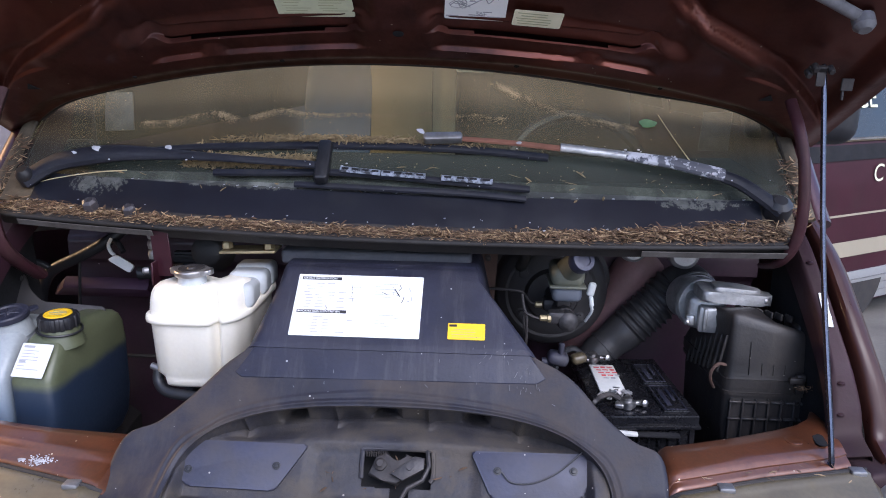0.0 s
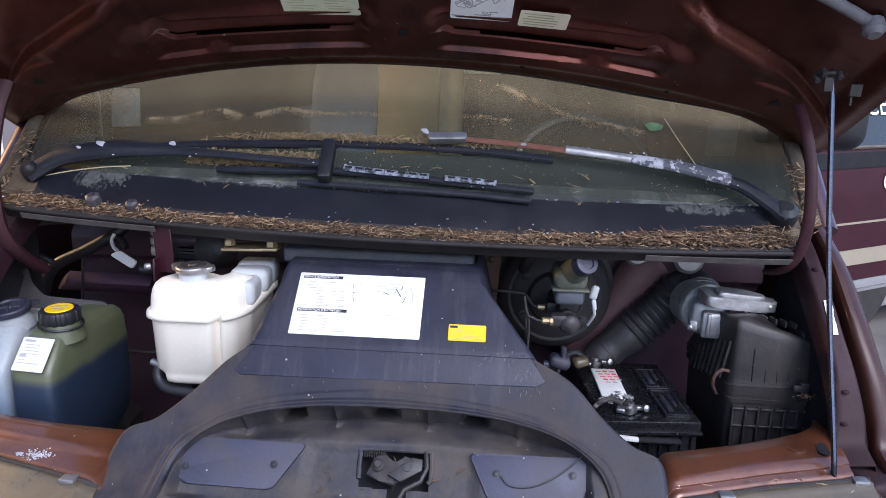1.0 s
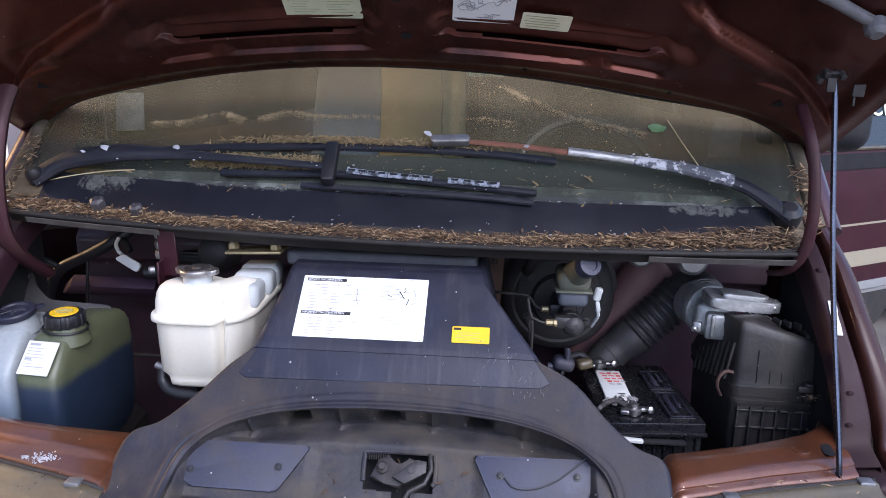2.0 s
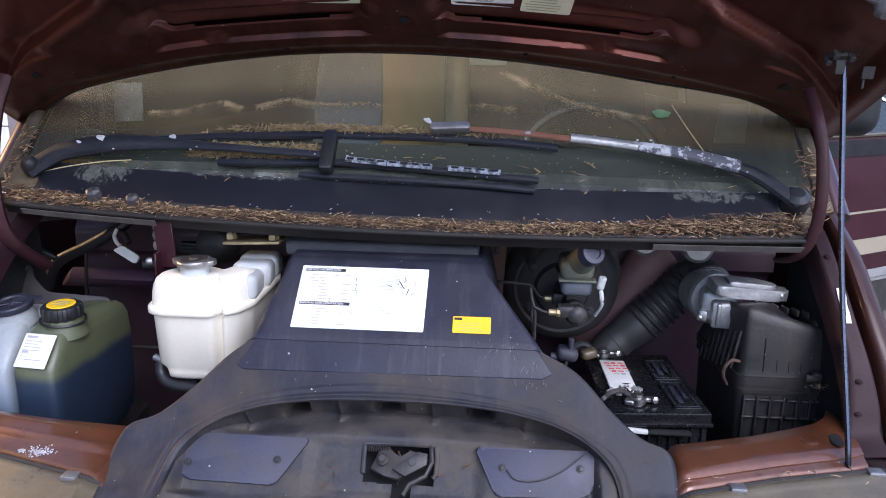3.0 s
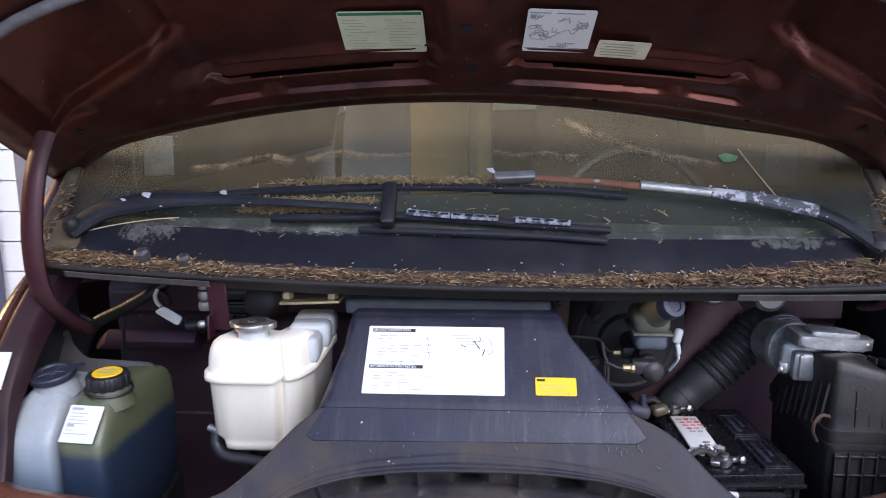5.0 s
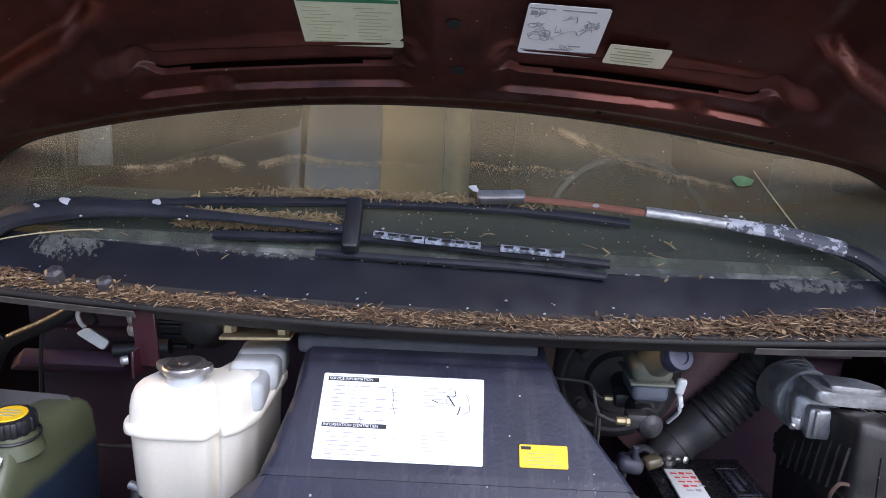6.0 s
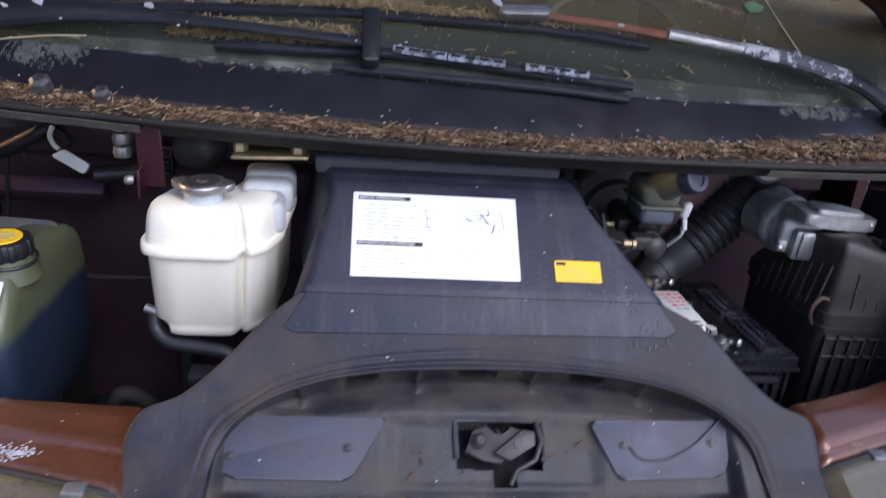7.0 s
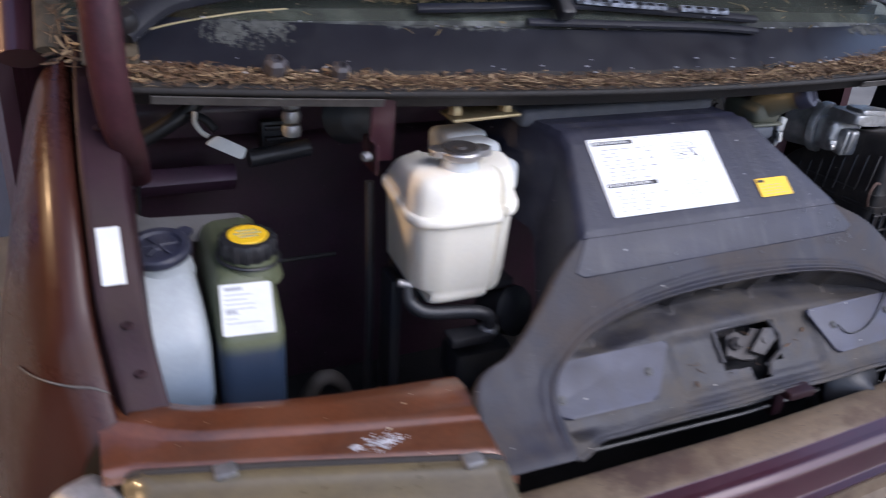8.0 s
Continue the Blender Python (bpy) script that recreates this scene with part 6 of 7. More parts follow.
lathe(bm, [(0.030, -0.006), (0.026, 0.0), (0.0235, 0.002), (0.023, 0.018)], Matrix.Translation((-0.346, 1.306, 1.0920)), 28)
part("neck", bm, M_TANK_B, tank, "bluish filler neck")
bm = bmesh.new()
mcap = Matrix.Translation((-0.346, 1.306, 1.1065)) @ pose(0, 0, 0, 2, -2, 0)
lathe(bm, [(0.020, 0.000), (0.0275, 0.000), (0.0283, 0.002), (0.0280, 0.0075), (0.0262, 0.0095), (0.016, 0.0108), (0.0145, 0.0075), (0.0065, 0.0075), (0.0050, 0.0098), (0.001, 0.0098)], mcap, 36)
for a in (-12, 168):
    prism(bm, outline([(0.020, -0.015), (0.034, -0.011), (0.0385, -0.005), (0.0385, 0.005), (0.034, 0.011), (0.020, 0.015)], 0.004), 0.0080, mcap @ pose(0, 0, 0.0018, 0, 0, a), 0.0018)
for k in range(3):
    rbox(bm, mcap @ Vector((0.011 * math.cos(2.1 * k), 0.011 * math.sin(2.1 * k), 0.0085)), (0.005, 0.003, 0.0015), 0.0005, 1, (0, 0, 120 * k))
pcap = part("cap", bm, M_CHROME, tank, "worn chrome pressure cap")
part("cap_top", lathe(bmesh.new(), [(0.0215, 0.0085), (0.0215, 0.0112), (0.018, 0.0118), (0.013, 0.0100), (0.008, 0.0100), (0.006, 0.0125), (0.001, 0.0125)], mcap, 30), M_GRIME, pcap, "dull dark pressed centre")
bm = bmesh.new()
for x, z in ((-0.3535, 0.962), (-0.3475, 0.962)):
    rbox(bm, (x, 1.2705, z), (0.0022, 0.0012, 0.009), 0.0003, 1)
part("moulded_mark", bm, M_DIRT, tank)
bm = sweep(bmesh.new(), spline([(-0.412, 1.297, 0.936), (-0.410, 1.290, 0.918), (-0.392, 1.280, 0.905), (-0.350, 1.272, 0.902), (-0.322, 1.266, 0.900), (-0.306, 1.262, 0.890), (-0.306, 1.262, 0.862)], 8), 0.0095, 12)
tagged(part("coolant_hose", bm, M_BLACK), "black rubber hose under the coolant reservoir", "hose")
bm = bmesh.new()
lathe(bm, [(0.012, 0), (0.0135, 0.002), (0.0135, 0.009), (0.012, 0.011)], pose(-0.306, 1.262, 0.868), 16)
tagged(part("hose_clamp", bm, M_STEEL), "steel band clamp on the coolant hose", "hose clamp", "hose clamps")
bm = bmesh.new()
sweep(bm, [(-0.424, 1.298, 0.944), (-0.404, 1.294, 0.938)], 0.006, 10)
part("outlet_clip", bm, M_STEEL, tank)
shelf_ = thing("reservoir_bracket", (-0.33, 1.36, 0.60), "black bracket that carries the coolant reservoir", "bracket")
part("shelf", rbox(bmesh.new(), (-0.31, 1.385, 0.898), (0.15, 0.12, 0.016), 0.006), M_BLACK, shelf_)
part("upright", rbox(bmesh.new(), (-0.395, 1.40, 0.70), (0.016, 0.05, 0.40), 0.004), M_BLACK, shelf_)
bm = bmesh.new()
rbox(bm, (-0.335, 1.262, 0.868), (0.06, 0.030, 0.014), 0.003)
rbox(bm, (-0.30, 1.30, 0.80), (0.09, 0.06, 0.06), 0.01)
lathe(bm, [(0.035, 0), (0.037, 0.01), (0.037, 0.05), (0.02, 0.06)], pose(-0.25, 1.36, 0.84, 70, 0, 20), 20)
tagged(part("pump_housing", bm, M_BLACK), "grimy black housing low in the bay", "housing")

# ---- washer and fluid tanks ----
def bottle(name, label, x0, x1, back, taper, rows, plastic):
    """A blown plastic tank whose front leans back above its shoulder; rows of (z, front, side inset)."""
    ob = thing(name, (x0, rows[0][1], rows[0][0]), label, "tank", "fluid tanks")
    rings = []
    for z, front, inset in rows:
        plan = ((x0 + inset, front + 0.012), (x0 + inset + 0.008, front), (x1 - inset - 0.010, front), (x1 - inset, front + 0.014), (x1 - inset + taper, back - inset), (x0 + inset, back - inset))
        rings.append([Vector((p.x, p.y, z - 0.10 * max(p.y - 1.38, 0) * smooth(0.94, 1.0, z))) for p in outline(plan, 0.016)])
    part("shell", lofted(bmesh.new(), rings), plastic, ob, sharp=55)
    return ob


wt = bottle("washer_tank", "cloudy white washer tank, dark grey cap, pale blue fluid inside", -0.748, -0.660, 1.44, 0.0, ((0.76, 1.290, 0.020), (0.80, 1.268, 0.008), (0.85, 1.254, 0.0), (0.918, 1.252, 0.0), (0.936, 1.262, 0.001), (0.958, 1.284, 0.003), (0.978, 1.306, 0.008), (0.990, 1.322, 0.018), (0.994, 1.336, 0.034)), M_WASHER)
mw = pose(-0.702, 1.346, 1.004, 10, -4)
bm = bmesh.new()
lathe(bm, [(0.037, -0.03), (0.033, -0.008), (0.031, 0.002)], mw, 26)
part("neck", bm, M_WASHER, wt)
bm = bmesh.new()
lathe(bm, [(0.031, 0), (0.0355, 0.000), (0.0365, 0.002), (0.0362, 0.009), (0.034, 0.0115), (0.026, 0.0120), (0.024, 0.009), (0.008, 0.0085), (0.006, 0.0105), (0.001, 0.0105)], mw, 34)
for a in (0, 60, 120):
    rbox(bm, mw @ Vector((0, 0, 0.010)), (0.046, 0.0028, 0.0030), 0.001, 1, (10, -4, a))
prism(bm, outline([(-0.010, 0.030), (0.010, 0.030), (0.008, 0.050), (-0.008, 0.050)], 0.004), 0.004, mw @ pose(0, 0, 0.002, 0, 0, -50), 0.001)
part("cap", bm, M_COVER, wt, "dark grey snap cap with a pull tab")
gt = bottle("fluid_tank", "green-stained fluid tank with yellow-topped black cap and dark blue fluid", -0.654, -0.576, 1.50, 0.012, ((0.74, 1.285, 0.015), (0.77, 1.262, 0.004), (0.82, 1.253, 0.0), (0.922, 1.252, 0.0), (0.932, 1.257, 0.001), (0.956, 1.278, 0.002), (0.978, 1.300, 0.007), (0.988, 1.312, 0.014), (0.993, 1.328, 0.028)), M_GREEN)
mg = pose(-0.603, 1.336, 0.994, 3, 0)
bm = bmesh.new()
lathe(bm, [(0.040, -0.03), (0.034, -0.008), (0.029, 0.004), (0.0285, 0.008)], mg, 26)
part("neck", bm, M_GREEN, gt)
bm = bmesh.new()
ring = [0.0318 + 0.0022 * smooth(-0.2, 0.4, math.cos(2 * math.pi * 14 * k / 140)) for k in range(140)]
lofted(bm, [[mg @ Vector((r * g * math.cos(2 * math.pi * k / 140), r * g * math.sin(2 * math.pi * k / 140), h)) for k, r in enumerate(ring)] for h, g in ((0.002, 0.97), (0.0035, 1.0), (0.0205, 1.0), (0.0235, 0.95), (0.0245, 0.80))])
sweep(bm, [mg @ Vector((0.0365 * math.cos(a), 0.0365 * math.sin(a), -0.003 - 0.003 * math.cos(a))) for a in (2 * math.pi * k / 24 for k in range(25))], 0.0022, 6)
cap = part("cap", bm, M_BLACK, gt, "ribbed black cap")
part("cap_disc", lathe(bmesh.new(), [(0.0232, 0.0240), (0.0236, 0.0252), (0.0225, 0.0262)], mg, 30), M_YELLOW, cap, "yellow printed disc")
m = mg @ Matrix.Translation((0, 0, 0.0265))
bars([(-0.012, 0.0065, 0.024, 0.0030), (-0.016, -0.0010, 0.032, 0.0030), (-0.011, -0.0085, 0.022, 0.0030)], m, M_INK_OLIVE, "cap_print", cap)
m = plane_of((-0.6175, 1.2735, 0.9545), (1, -0.10, 0.0), (0.0, 0.030, 0.034)) @ Matrix.Translation((0, 0, 0.0020))
tl = part("tank_label", prism(bmesh.new(), rounded(0.058, 0.060, 0.002), 0.0006, m), M_LABEL_TANK, gt, "stained white paper label")
rng = random.Random(3)
bars([(-0.024, 0.022 - 0.0055 * k, rng.uniform(0.012, 0.045), 0.0010) for k in range(8)] + [(-0.024, 0.023, 0.020, 0.003), (-0.024, -0.004, 0.012, 0.0035)], m @ Matrix.Translation((0, 0, 0.0007)), M_INK_GREY, "label_print", tl)
bm = bmesh.new()
prism(bm, outline([(-0.060, -0.06), (0.19, -0.06), (0.185, -0.030), (0.060, -0.022), (0.030, 0.004), (0.020, 0.030), (0.002, 0.036), (-0.010, 0.016), (-0.060, 0.012)], 0.012), 0.004, plane_of((-0.772, 1.475, 1.014), (1, 0.05, 0), (0, 0.5, 0.86)), 0.0012)
lathe(bm, [(0.007, 0), (0.007, 0.004), (0.004, 0.006)], plane_of((-0.762, 1.486, 1.034), (1, 0.05, 0), (0, 0.5, 0.86)) @ Matrix.Translation((0, 0, 0.004)), 8)
tagged(part("tank_bracket", bm, M_BOOSTER), "grey sheet bracket behind the washer tank", "bracket")

bm = sweep(bmesh.new(), spline([(-0.410, 1.46, 1.02), (-0.411, 1.45, 0.93), (-0.410, 1.45, 0.80), (-0.412, 1.45, 0.62)], 6), 0.0065, 8)
tagged(part("drain_pipe", bm, M_GRIME), "thin dark upright pipe behind the coolant reservoir", "pipe")
for pts, r in (([(-0.56, 1.44, 0.52), (-0.53, 1.42, 0.66), (-0.50, 1.40, 0.74), (-0.46, 1.42, 0.70), (-0.44, 1.45, 0.58)], 0.012), ([(-0.64, 1.60, 0.835), (-0.52, 1.61, 0.832), (-0.42, 1.60, 0.838)], 0.004), ([(-0.40, 1.34, 0.70), (-0.34, 1.32, 0.74), (-0.28, 1.33, 0.72), (-0.24, 1.36, 0.64)], 0.016)):
    tagged(part("dark_hose", sweep(bmesh.new(), spline(pts, 8), r, 10), M_RUBBER), "dusty black hose low in the bay", "hose", "hoses low in the bay")
# hose with a white sleeve by the firewall
bm = sweep(bmesh.new(), spline([(-0.47, 1.565, 1.040), (-0.51, 1.562, 1.036), (-0.560, 1.557, 1.032)], 6), 0.013, 12)
tagged(part("heater_hose", bm, M_BLACK), "black hose by the firewall beside a white tag", "hose")
bm = bmesh.new()
prism(bm, outline([(-0.024, -0.008), (0.021, -0.010), (0.022, 0.008), (-0.014, 0.010)], 0.005), 0.006, plane_of((-0.590, 1.553, 1.054), (0.9, -0.15, -0.42), (0.35, 0.25, 0.9)) @ Matrix.Diagonal((1.22, 1.0, 1, 1)), 0.001)
sweep(bm, spline([(-0.612, 1.566, 1.066), (-0.621, 1.570, 1.072), (-0.628, 1.576, 1.084), (-0.626, 1.585, 1.096)], 6), 0.0038, 8)
tagged(part("white_tag", bm, M_LABEL_TANK), "white tag on a wire by the firewall", "tag")
for pts, r in (([(-0.800, 1.60, 0.95), (-0.786, 1.60, 0.995), (-0.762, 1.60, 1.024), (-0.701, 1.60, 1.054), (-0.640, 1.605, 1.088), (-0.60, 1.62, 1.115), (-0.52, 1.64, 1.13)], 0.012), ([(-0.704, 1.60, 1.060), (-0.708, 1.598, 1.01), (-0.714, 1.60, 0.955), (-0.716, 1.60, 0.90)], 0.0032), ([(-0.765, 1.60, 1.022), (-0.790, 1.59, 1.04), (-0.83, 1.58, 1.05)], 0.007), ([(-0.640, 1.60, 1.090), (-0.615, 1.59, 1.085), (-0.600, 1.58, 1.07)], 0.006), ([(-0.82, 1.6, 1.11), (-0.72, 1.6, 1.12), (-0.60, 1.62, 1.11), (-0.45, 1.6, 1.125)], 0.010)):
    tagged(part("cable_loom", sweep(bmesh.new(), spline(pts, 8), r, 10), M_BLACK), "taped black cable loom along the firewall", "cable", "cables in the bay")
bm = bmesh.new()
for k in range(5):
    lathe(bm, [(0.040 - 0.003 * k, 0.012 * k), (0.043 - 0.003 * k, 0.012 * k + 0.006), (0.036 - 0.003 * k, 0.012 * k + 0.011)], pose(-0.405, 1.58, 1.080, 80), 24)
tagged(part("heater_boot", bm, M_BLACK), "ribbed black rubber boot by the firewall", "rubber boot")
bm = bmesh.new()
for k in range(3):
    lathe(bm, [(0.012, 0.02 * k), (0.014, 0.02 * k + 0.008), (0.012, 0.02 * k + 0.016)], pose(-0.505, 1.52, 1.075), 14)
tagged(part("valve_body", bm, M_ALU), "small ribbed pale metal valve", "valve")
bm = bmesh.new()
rbox(bm, (-0.495, 1.655, 1.030), (0.06, 0.02, 0.055), 0.004)
for k in range(3):
    rbox(bm, (-0.495, 1.642, 1.012 + 0.018 * k), (0.05, 0.01, 0.008), 0.002)
tagged(part("relay_block", bm, M_BLACK), "dark grey relay block on the firewall", "relay block")

# ---- brake booster and master cylinder ----
boo = thing("brake_booster", (0.25, 1.62, 0.95), "dark round brake booster on the firewall", "brake booster")
bm = bmesh.new()
mbo = pose(0.278, 1.690, 1.000, 90, 0, 0)
lathe(bm, [(0.118, 0.0), (0.128, 0.012), (0.128, 0.024), (0.119, 0.030), (0.116, 0.060), (0.108, 0.076), (0.094, 0.084), (0.088, 0.083), (0.082, 0.088), (0.056, 0.092), (0.050, 0.104), (0.034, 0.107)], mbo, 52)
part("shell", bm, M_BOOSTER, boo)
for a, r in ((142, 0.072), (160, 0.028), (40, 0.074), (215, 0.072), (320, 0.074)):
    bm = bmesh.new()
    lathe(bm, [(0.013, -0.004), (0.013, 0.004), (0.008, 0.006), (0.008, 0.012), (0.004, 0.013)], pose(0.278 + r * math.cos(radians(a)), 1.604, 1.000 + r * math.sin(radians(a)), 90), 8)
    part("stud", bm, M_BOOSTER, boo)
part("vacuum_elbow", sweep(bmesh.new(), spline([(0.215, 1.612, 1.055), (0.213, 1.590, 1.062), (0.220, 1.575, 1.082), (0.225, 1.575, 1.13)], 6), 0.011, 12), M_RUBBER, boo)
mc = thing("master_cylinder", (0.275, 1.45, 0.97), "grimy brake master cylinder with a translucent fluid reservoir", "master cylinder")
bm = bmesh.new()
sweep(bm, [(0.280, 1.600, 1.008), (0.290, 1.448, 1.003)], 0.019, 18)
lathe(bm, [(0.019, -0.006), (0.0195, 0.004), (0.0185, 0.018), (0.013, 0.024), (0.006, 0.026)], pose(0.2915, 1.447, 1.000, 90, 0, 10), 18)
rbox(bm, (0.271, 1.510, 1.010), (0.036, 0.034, 0.024), 0.006, 2)
rbox(bm, (0.274, 1.440, 1.007), (0.034, 0.026, 0.024), 0.006, 2)
rbox(bm, (0.288, 1.500, 1.026), (0.026, 0.075, 0.020), 0.005, 2)
part("cylinder", bm, M_GRIME, mc)
bm = bmesh.new()
rbox(bm, (0.290, 1.470, 1.051), (0.054, 0.078, 0.030), 0.010, 3)
part("reservoir_base", bm, M_RES_LOW, mc, "bluish fluid showing in the lower half")
bm = bmesh.new()
rbox(bm, (0.290, 1.468, 1.084), (0.060, 0.086, 0.036), 0.014, 4)
rbox(bm, (0.290, 1.469, 1.0665), (0.066, 0.092, 0.005), 0.002, 2)
sweep(bm, spline([(0.294, 1.455, 1.090), (0.299, 1.415, 1.112), (0.304, 1.388, 1.124)], 5), [0.026, 0.025, 0.024, 0.023, 0.022, 0.021, 0.020, 0.019, 0.018, 0.018, 0.018], 18)
part("reservoir_top", bm, M_RES_TOP, mc, "yellowed translucent upper half", sharp=60)
bm = bmesh.new()
mca = pose(0.306, 1.376, 1.130, 62, 0, 22)
lathe(bm, [(0.018, -0.016), (0.0205, -0.014), (0.0205, 0.004), (0.019, 0.007), (0.012, 0.0075), (0.011, 0.0045), (0.002, 0.0045)], mca, 30)
part("cap", bm, M_PLATE, mc, "grey screw cap")
for pts in ([(0.130, 1.54, 1.028), (0.161, 1.52, 1.033), (0.204, 1.512, 1.0325), (0.216, 1.512, 1.028), (0.226, 1.512, 1.013), (0.236, 1.512, 1.007), (0.254, 1.512, 1.006)], [(0.216, 1.47, 0.92), (0.217, 1.445, 0.965), (0.214, 1.436, 1.010), (0.222, 1.433, 1.012), (0.236, 1.433, 1.006), (0.258, 1.433, 1.006)], [(0.210, 1.45, 1.045), (0.213, 1.44, 1.026), (0.219, 1.436, 1.004), (0.220, 1.44, 0.95)]):
    part("brake_line", sweep(bmesh.new(), spline(pts, 6), 0.0028, 8), M_GRIME, mc)
    if pts[-1][2] > 1.0:
        bm = bmesh.new()
        lathe(bm, [(0.0042, -0.012), (0.0060, -0.010), (0.0062, 0.002), (0.0085, 0.003), (0.0085, 0.008), (0.006, 0.010)], pose(pts[-1][0] - 0.004, pts[-1][1], pts[-1][2], 0, 90, 0), 8)
        part("line_fitting", bm, M_ZINC, mc, "brass line fitting")
bm = bmesh.new()
rbox(bm, (0.333, 1.437, 1.062), (0.014, 0.012, 0.026), 0.005, 3, (0, 12, 0))
rbox(bm, (0.334, 1.434, 1.040), (0.008, 0.008, 0.020), 0.003, 2, (0, -10, 0))
sweep(bm, spline([(0.333, 1.437, 1.034), (0.337, 1.445, 1.018), (0.33, 1.47, 0.99)], 5), 0.003, 6)
tagged(part("wire_plug", bm, M_TANK_W), "white wiring plug beside the brake reservoir", "plug")

# maroon housing hump behind the hose
bm = bmesh.new()
sweep(bm, spline([(0.340, 1.70, 0.84), (0.372, 1.695, 0.890), (0.413, 1.69, 0.947), (0.466, 1.69, 1.036), (0.486, 1.70, 1.060)], 6), [0.046 + 0.006 * math.sin(k / 8) for k in range(25)], 14, 0.8, (1, 0, 0))
part("strut_housing", bm, M_HUMP, van, "rounded maroon pressing on the firewall")
for x, z, r in ((0.431, 1.101, 0.026), (0.531, 1.094, 0.030)):
    bm = bmesh.new()
    lathe(bm, [(r, 0), (r, 0.02), (r * 0.8, 0.026), (r * 0.3, 0.027)], pose(x, 1.60, z, 80), 22)
    part("body_plug", bm, M_STEEL, van)

# ---- battery ----
bat = thing("car_battery", (0.43, 1.43, 0.68), "dirty black car battery with corroded terminals", "battery")
mb = pose(0.420, 1.462, 0.0, 0, 0, 5)


def bbox(name, x, y, z, size, material, bevel=0.003, label="", parent=None, turn=0.0):
    bm = rbox(bmesh.new(), (x, y, z), size, bevel, 2, (0, 0, turn))
    bmesh.ops.transform(bm, matrix=mb, verts=bm.verts[:])
    return part(name, bm, material, parent or bat, label)


bbox("case", 0, 0, 0.760, (0.164, 0.256, 0.180), M_BATT)
bbox("lid", 0, 0, 0.859, (0.172, 0.262, 0.020), M_BATT)
bbox("lid_rim", 0, -0.131, 0.849, (0.176, 0.012, 0.007), M_BATT, 0.002)
for k in range(9):
    bbox("case_rib", -0.072 + 0.018 * k, -0.129, 0.815, (0.004, 0.006, 0.055), M_BATT, 0.001)
for y, long in ((0.048, 0.094), (-0.062, 0.112)):
    bbox("vent_cover", 0.050, y, 0.8705, (0.046, long, 0.005), M_BATT, 0.002, "moulded vent cover")
    for dx, dy, w, h in ((-0.019, 0, 0.0026, long - 0.010), (0.019, 0, 0.0026, long - 0.010), (0, long / 2 - 0.006, 0.040, 0.0026), (0, 0.006 - long / 2, 0.040, 0.0026), (-0.006, 0.0, 0.009, long * 0.62), (0.008, 0.01, 0.006, long * 0.45)):
        bbox("vent_print", 0.050 + dx, y + dy, 0.8733, (w, h, 0.0012), M_COVER, 0.0004)
strap = bbox("strap_label", -0.040, 0.018, 0.8735, (0.048, 0.128, 0.006), M_LABEL_TANK, 0.002, "creased white strip with red print", turn=-3)
for k in range(14):
    bbox("strap_print", -0.050 + 0.013 * (k % 3) + 0.002 * (k // 3), 0.066 - 0.013 * (k // 3), 0.8770, (0.0105 - 0.002 * (k % 2), 0.0035 + 0.003 * (k % 4 == 1), 0.0006), M_INK_RED if k < 11 else M_INK_GREY, 0.0, turn=-8)
rng = random.Random(12)
bm = bmesh.new()
for k in range(26):
    rbox(bm, (-0.040 + rng.gauss(0, 0.012), -0.062 + rng.gauss(0, 0.014), 0.874 + rng.uniform(0, 0.006)), (rng.uniform(0.006, 0.016), rng.uniform(0.004, 0.012), 0.0022), 0.0007, 1, (rng.uniform(-35, 35), rng.uniform(-35, 35), rng.uniform(0, 180)))
bmesh.ops.transform(bm, matrix=mb, verts=bm.verts[:])
part("crumpled_foil", bm, M_CHROME, bat, "crumpled shiny foil")
for x, y, zz in ((-0.050, 0.098, 0.886), (-0.032, -0.098, 0.880)):
    bm = bmesh.new()
    lathe(bm, [(0.010, -0.018), (0.009, 0.008), (0.006, 0.010)], Matrix.Translation((x, y, zz)), 16)
    lathe(bm, [(0.013, -0.008), (0.0145, -0.006), (0.0145, 0.002), (0.010, 0.004)], Matrix.Translation((x, y, zz)), 20)
    rbox(bm, (x + 0.018, y + 0.004, zz - 0.003), (0.024, 0.011, 0.008), 0.003, 3, (0, 8, 14))
    rbox(bm, (x - 0.015, y - 0.004, zz - 0.004), (0.016, 0.012, 0.009), 0.003, 3, (10, 0, -20))
    lathe(bm, [(0.005, -0.010), (0.0065, -0.008), (0.0065, 0.0), (0.003, 0.002)], pose(x + 0.030, y - 0.006, zz, 80, 0, 15), 6)
    bmesh.ops.transform(bm, matrix=mb, verts=bm.verts[:])
    part("terminal_clamp", bm, M_CHROME, bat, "shiny lead terminal clamp")
bm = sweep(bmesh.new(), spline([(0.385, 1.362, 0.885), (0.368, 1.372, 0.889), (0.350, 1.366, 0.886), (0.338, 1.350, 0.884), (0.330, 1.356, 0.872), (0.326, 1.385, 0.868)], 6), 0.0045, 8, 0.5)
part("ground_strap", bm, M_GRIME, bat, "bent metal battery strap")
bm = sweep(bmesh.new(), spline([(0.345, 1.560, 0.885), (0.32, 1.56, 0.90), (0.29, 1.54, 0.88), (0.27, 1.50, 0.80)], 6), 0.007, 8)
tagged(part("battery_cable", bm, M_BLACK), "thick black battery cable", "cable", "cables in the bay")
bm = bmesh.new()
rbox(bm, (0.286, 1.500, 0.903), (0.042, 0.036, 0.026), 0.011, 3, (0, 12, 0))
